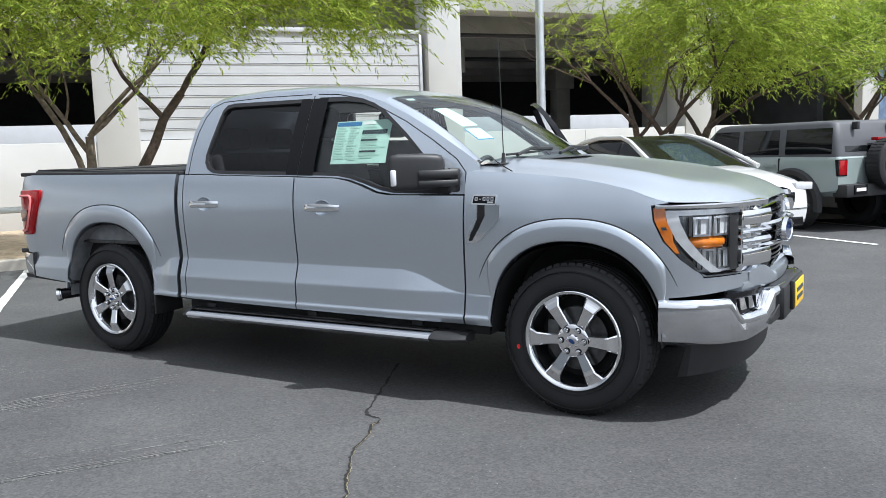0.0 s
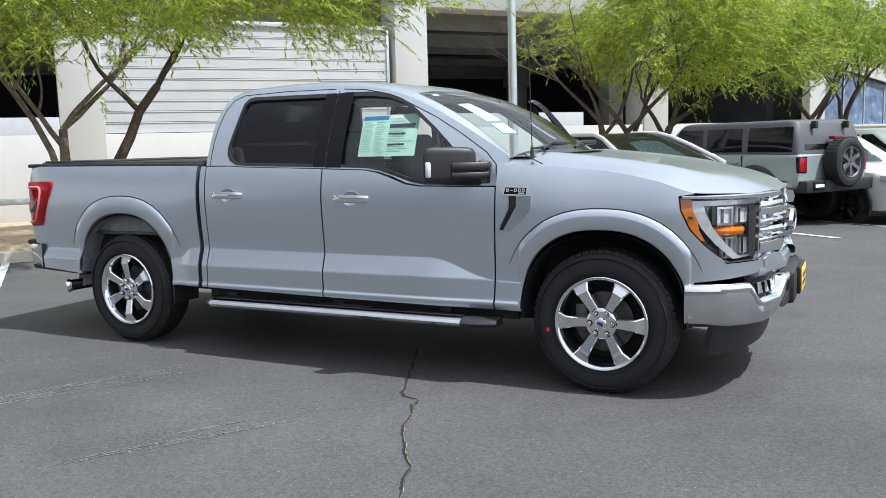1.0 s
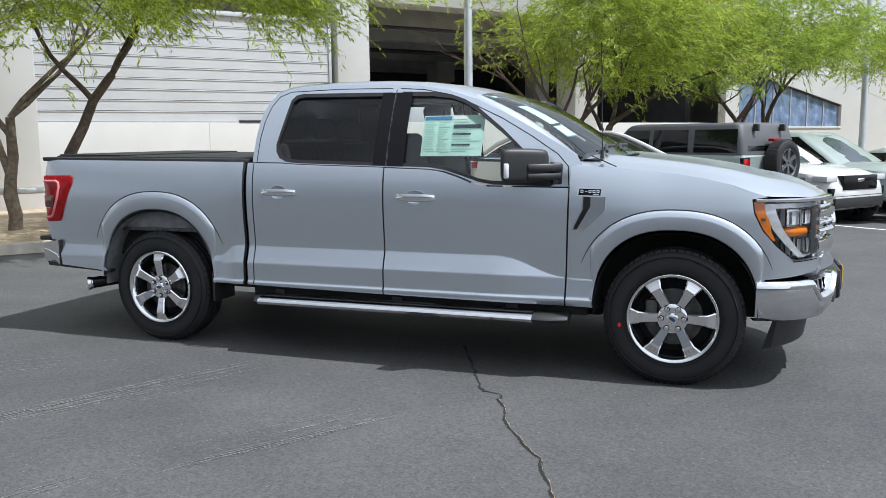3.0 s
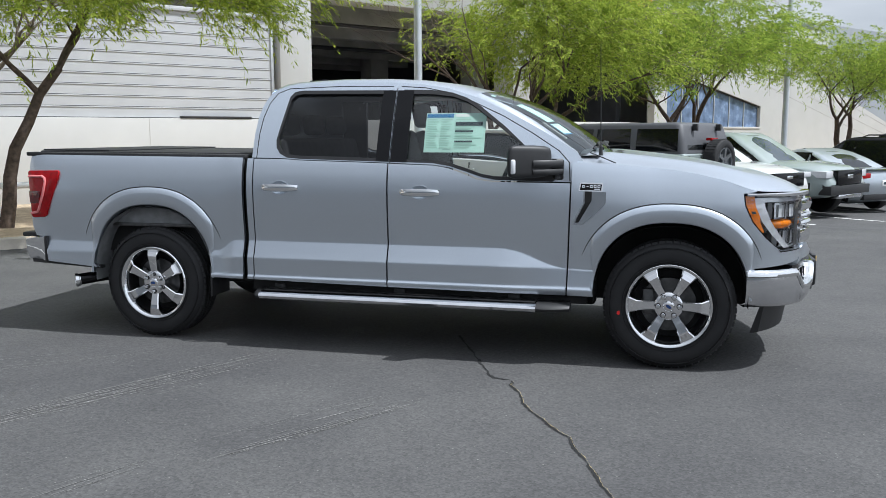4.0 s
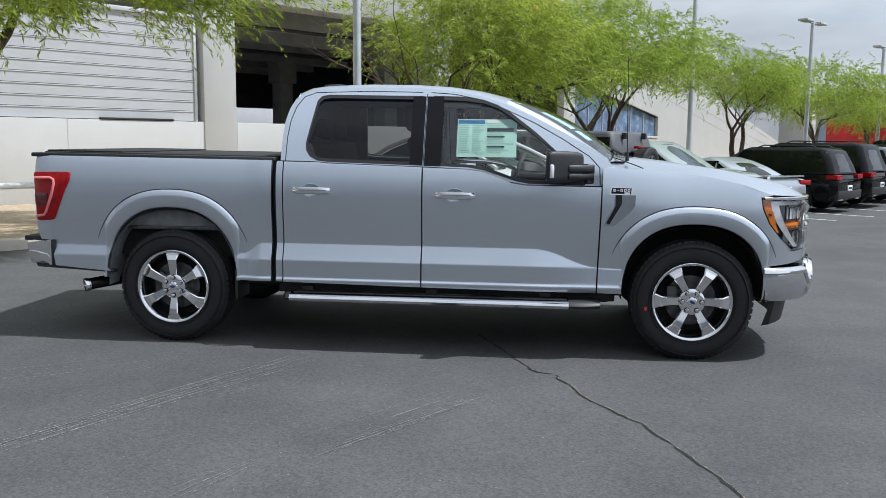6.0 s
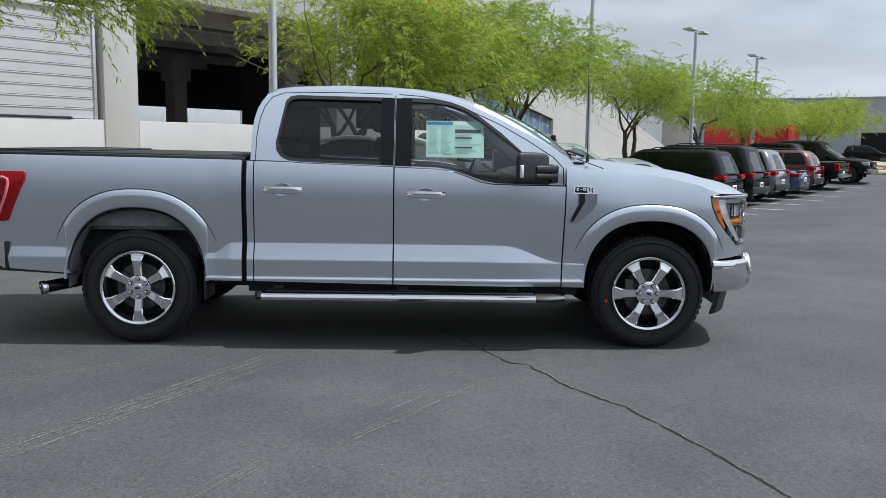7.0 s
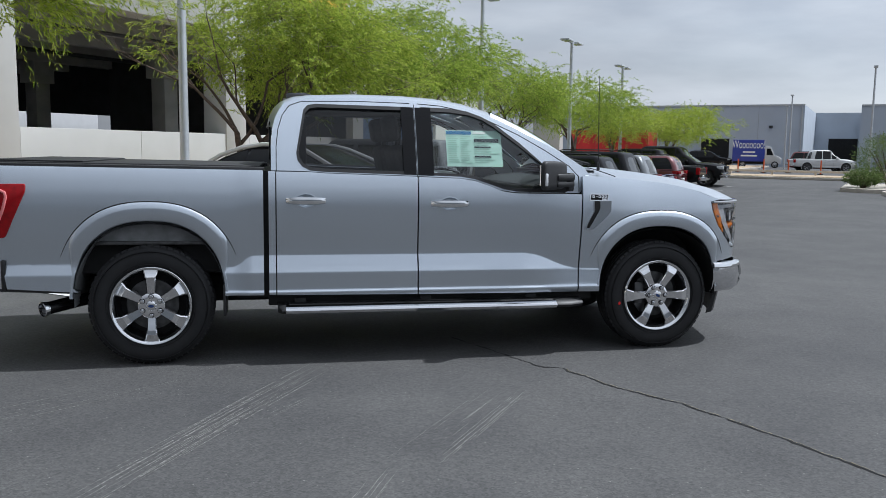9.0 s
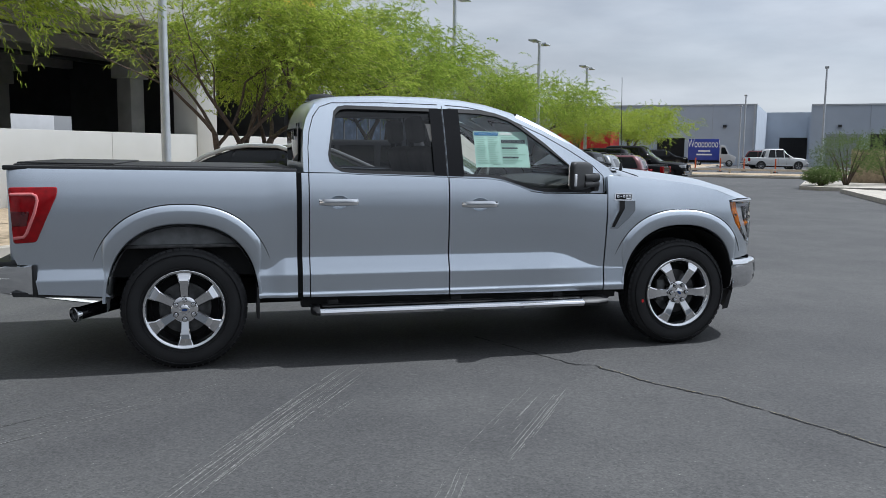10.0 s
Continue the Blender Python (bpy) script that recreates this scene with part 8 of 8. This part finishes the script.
    part("brake_lamp", boxed(-h - 0.10, -h + 0.02, -0.12, 0.12, 1.42, 1.47, 0.01), RED_LENS, th, "high red brake lamp")
    sp = new("spare_wheel")
    sp.parent = th
    sp["label"] = "spare wheel on the tailgate"
    sp.matrix_basis = Matrix.Translation((-h - 0.30, -0.05, 1.04)) @ pose(0, 0, 0, 0, 0, -90)
    bm = bmesh.new()
    revolve(bm, [(0.25, 0.02), (0.27, 0.0), (0.33, -0.008), (0.385, 0.012), (0.405, 0.05), (0.405, 0.2), (0.38, 0.26), (0.25, 0.26)], 44)
    for k in range(40):
        mm = pose(0, 0, 0, 0, k * 9, 0)
        for ya, yb in ((0.03, 0.12), (0.14, 0.23)):
            vs = [bm.verts.new(mm @ Vector(p)) for p in ((-0.02, ya, 0.415), (0.016, ya, 0.415), (0.022, yb, 0.415), (-0.014, yb, 0.415))]
            bm.faces.new(vs)
    part("tyre", bm, RUBBER, sp)
    bm = bmesh.new()
    revolve(bm, [(0.255, 0.012), (0.25, -0.002), (0.235, 0.01), (0.225, 0.06), (0.0, 0.09)], 36)
    for k in range(6):
        mm = pose(0, 0, 0, 0, 60 * k, 0)
        loft(bm, [[mm @ Vector(p) for p in ((-q2, 0.05, q1), (-q2 * 0.8, o, q1), (q2 * 0.8, o, q1), (q2, 0.05, q1))] for q1, q2, o in ((0.02, 0.04, 0.02), (0.12, 0.03, 0.012), (0.235, 0.045, 0.006))])
    part("rim", bm, GREY_P, sp, smooth=30)
    return th


def on_lot(u, v, turn):
    return at_wall(u, v, -dip(u, v - 1.0), turn)


# the row along the planting bed: tails or noses to the aisle
def fastback(m):
    """White fastback with a black roof between two white roof arcs."""
    L, Wd, H, d = 4.72, 1.88, 1.55, 0.12
    t = sedan("coupe", "white fastback coupe with a black roof, nose to the aisle", m, WHITE_P, L=L, Wd=Wd, H=H, high=d, coupe=True, roof=PLASTIC_G)
    h, w = L / 2, Wd / 2
    arc = [(0.92 + d, h - 1.15, 0.93), (1.05 + d, h - 1.45, 0.88), (1.20 + d, h - 1.80, 0.81), (H - 0.09, h - 2.15, 0.72), (H - 0.02, h - 2.45, 0.66), (H - 0.01, -h + 1.65, 0.66), (H - 0.07, -h + 1.20, 0.70), (1.22 + d, -h + 0.80, 0.80), (1.05 + d, -h + 0.50, 0.88), (0.94 + d, -h + 0.27, 0.92)]
    for side in (-1, 1):
        bm = bmesh.new()
        tube(bm, [(x, side * (w * k + 0.012), z + 0.01) for z, x, k in arc], 0.038, 8)
        part("roof_arc", bm, WHITE_P, t, "white roof arc")
    return t


fastback(on_lot(0.45, -7.95, -90))
off_roader(on_lot(3.40, -7.1, 96))
suv("suv", "white three-row suv with a black mesh grille, nose to the aisle", on_lot(5.42, -7.3, -90), WHITE_P, Wd=1.92, H=1.74, trim=PLASTIC, rim=PLASTIC_G)
pickup("mid_size_pickup", "pale grey green mid-size pickup with black trim, nose to the aisle", on_lot(7.25, -7.3, -88), GREYGREEN_P, trim=PLASTIC, H=1.76)
sedan("sedan", "silver blue sedan with red tail lights, tail to the aisle", on_lot(10.2, -7.55, 74), SILVERBLUE_P)
suv("suv", "black suv with red tail lights and bright exhaust tips", on_lot(13.6, -7.35, 90), BLACK_P)
suv("suv", "large black suv with dark roof rails, tail to the aisle", on_lot(16.3, -7.2, 90), BLACK_P, L=5.3, Wd=2.05, H=1.90)
suv("suv", "slate grey suv, tail to the aisle", on_lot(19.0, -7.3, 90), GREY_P)
sedan("sedan", "dark blue sedan with red tail lights", on_lot(21.6, -7.6, 90), BLUE_P)
suv("suv", "dark red compact suv, tail to the aisle", on_lot(24.2, -7.5, 90), RED_P, L=4.6, Wd=1.85, H=1.68)
pickup("pickup_truck", "black pickup, tail to the aisle", on_lot(26.9, -7.2, 90), BLACK_P, L=5.9, Wd=2.0, H=1.90)
pickup("pickup_truck", "black pickup with a chrome bumper, nose to the aisle", on_lot(31.2, -7.6, -90), BLACK_P, L=5.9, Wd=2.0, H=1.92)
# farther off
pickup("pickup_truck", "white pickup parked across the road", at_wall(72.0, -13.0, 0, -68), WHITE_P, L=5.5, Wd=2.0, H=1.95, group="far vehicles")
pickup("pickup_truck", "black pickup at the end of the next row", at_wall(26.6, -21.4, 0, 150), BLACK_P, L=5.9, Wd=2.0, H=1.95, group="far vehicles")
suv("suv", "dark red suv behind the white pickup", at_wall(74.0, -12.6, 0, -90), RED_P, group="far vehicles")
sedan("sedan", "dark car parked inside the garage", at_wall(-20.5, 4.5, 0.25, 0), BLACK_P, group="cars in the garage")


def box_van(m):
    th = thing("box_van", "white van with a blue lettered cargo box", "van", m, group="far vehicles")
    blue = mat_cache("royal blue vinyl", (0.035, 0.06, 0.36), 0.45, var=0.1, scale=1.5)
    part("cargo_box", boxed(-2.4, 1.0, -1.05, 1.05, 0.70, 3.1, 0.05), blue, th, "royal blue cargo box")
    bm = bmesh.new()
    prism(bm, [(1.0, 0.45), (2.72, 0.45), (2.78, 1.05), (2.5, 1.28), (2.05, 1.40), (1.62, 2.35), (1.0, 2.42)], -0.98, 0.98, 0.04)
    part("cab", bm, WHITE_P, th, "white van cab")
    for side in (-1, 1):
        bm = bmesh.new()
        prism(bm, [(1.2, 1.42), (1.92, 1.42), (1.58, 2.15), (1.2, 2.15)], side * 0.985, side * 0.992)
        part("side_window", bm, GLASS_CAR, th, smooth=0)
        for x in (-1.3, 2.1):
            car_wheel(th, x, side * 1.0, 0.38, 0.25, LAMP_WHITE)
    part("chassis", boxed(-2.3, 2.5, -0.8, 0.8, 0.42, 0.69), UNDER, th)
    part("rear_door", boxed(-2.43, -2.4, -0.95, 0.95, 0.85, 2.9), mat_cache("pale van door", (0.6, 0.61, 0.62), 0.5), th)
    # lettering on the side that shows
    cu = bpy.data.curves.new("lettering", "FONT")
    cu.body, cu.size, cu.align_x, cu.extrude = "Wooooooo!", 1.12, "CENTER", 0.004
    ob = new("lettering", cu)
    cu.materials.append(PAPER_W)
    ob.parent = th
    ob.matrix_basis = pose(-0.7, -1.062, 2.15, 90, 0, 0) @ Matrix.Diagonal((0.60, 1.15, 1, 1))
    ob["label"] = "big white word on the blue box"
    for i, (x0, x1, z) in enumerate(((-1.3, 0.0, 1.65), (-1.5, 0.2, 1.25))):
        part("print_bar", boxed(x0, x1, -1.064, -1.056, z, z + 0.17), PAPER_W, th, smooth=0)
    return th


box_van(at_wall(88.0, -5.45, 0, -84))
suv("suv", "dark suv beside the box van", at_wall(88.0, -0.5, 0, -90), BLACK_P, group="far vehicles")


# traffic cones and bollards by the far rail
for u, v in ((60.0, -9.3), (62.0, -11.0), (58.0, -13.6), (61.0, -7.2)):
    th = thing("bollard", "slim orange traffic bollard by the road", "bollard", at_wall(u, v), group="far bollards")
    bm = bmesh.new()
    tube(bm, [(0, 0, 0), (0, 0, 1.1)], [0.06, 0.05], 8)
    part("post", bm, mat_cache("orange plastic", (0.7, 0.12, 0.02), 0.5), th)
    part("base", boxed(-0.2, 0.2, -0.2, 0.2, 0, 0.06), PLASTIC, th)
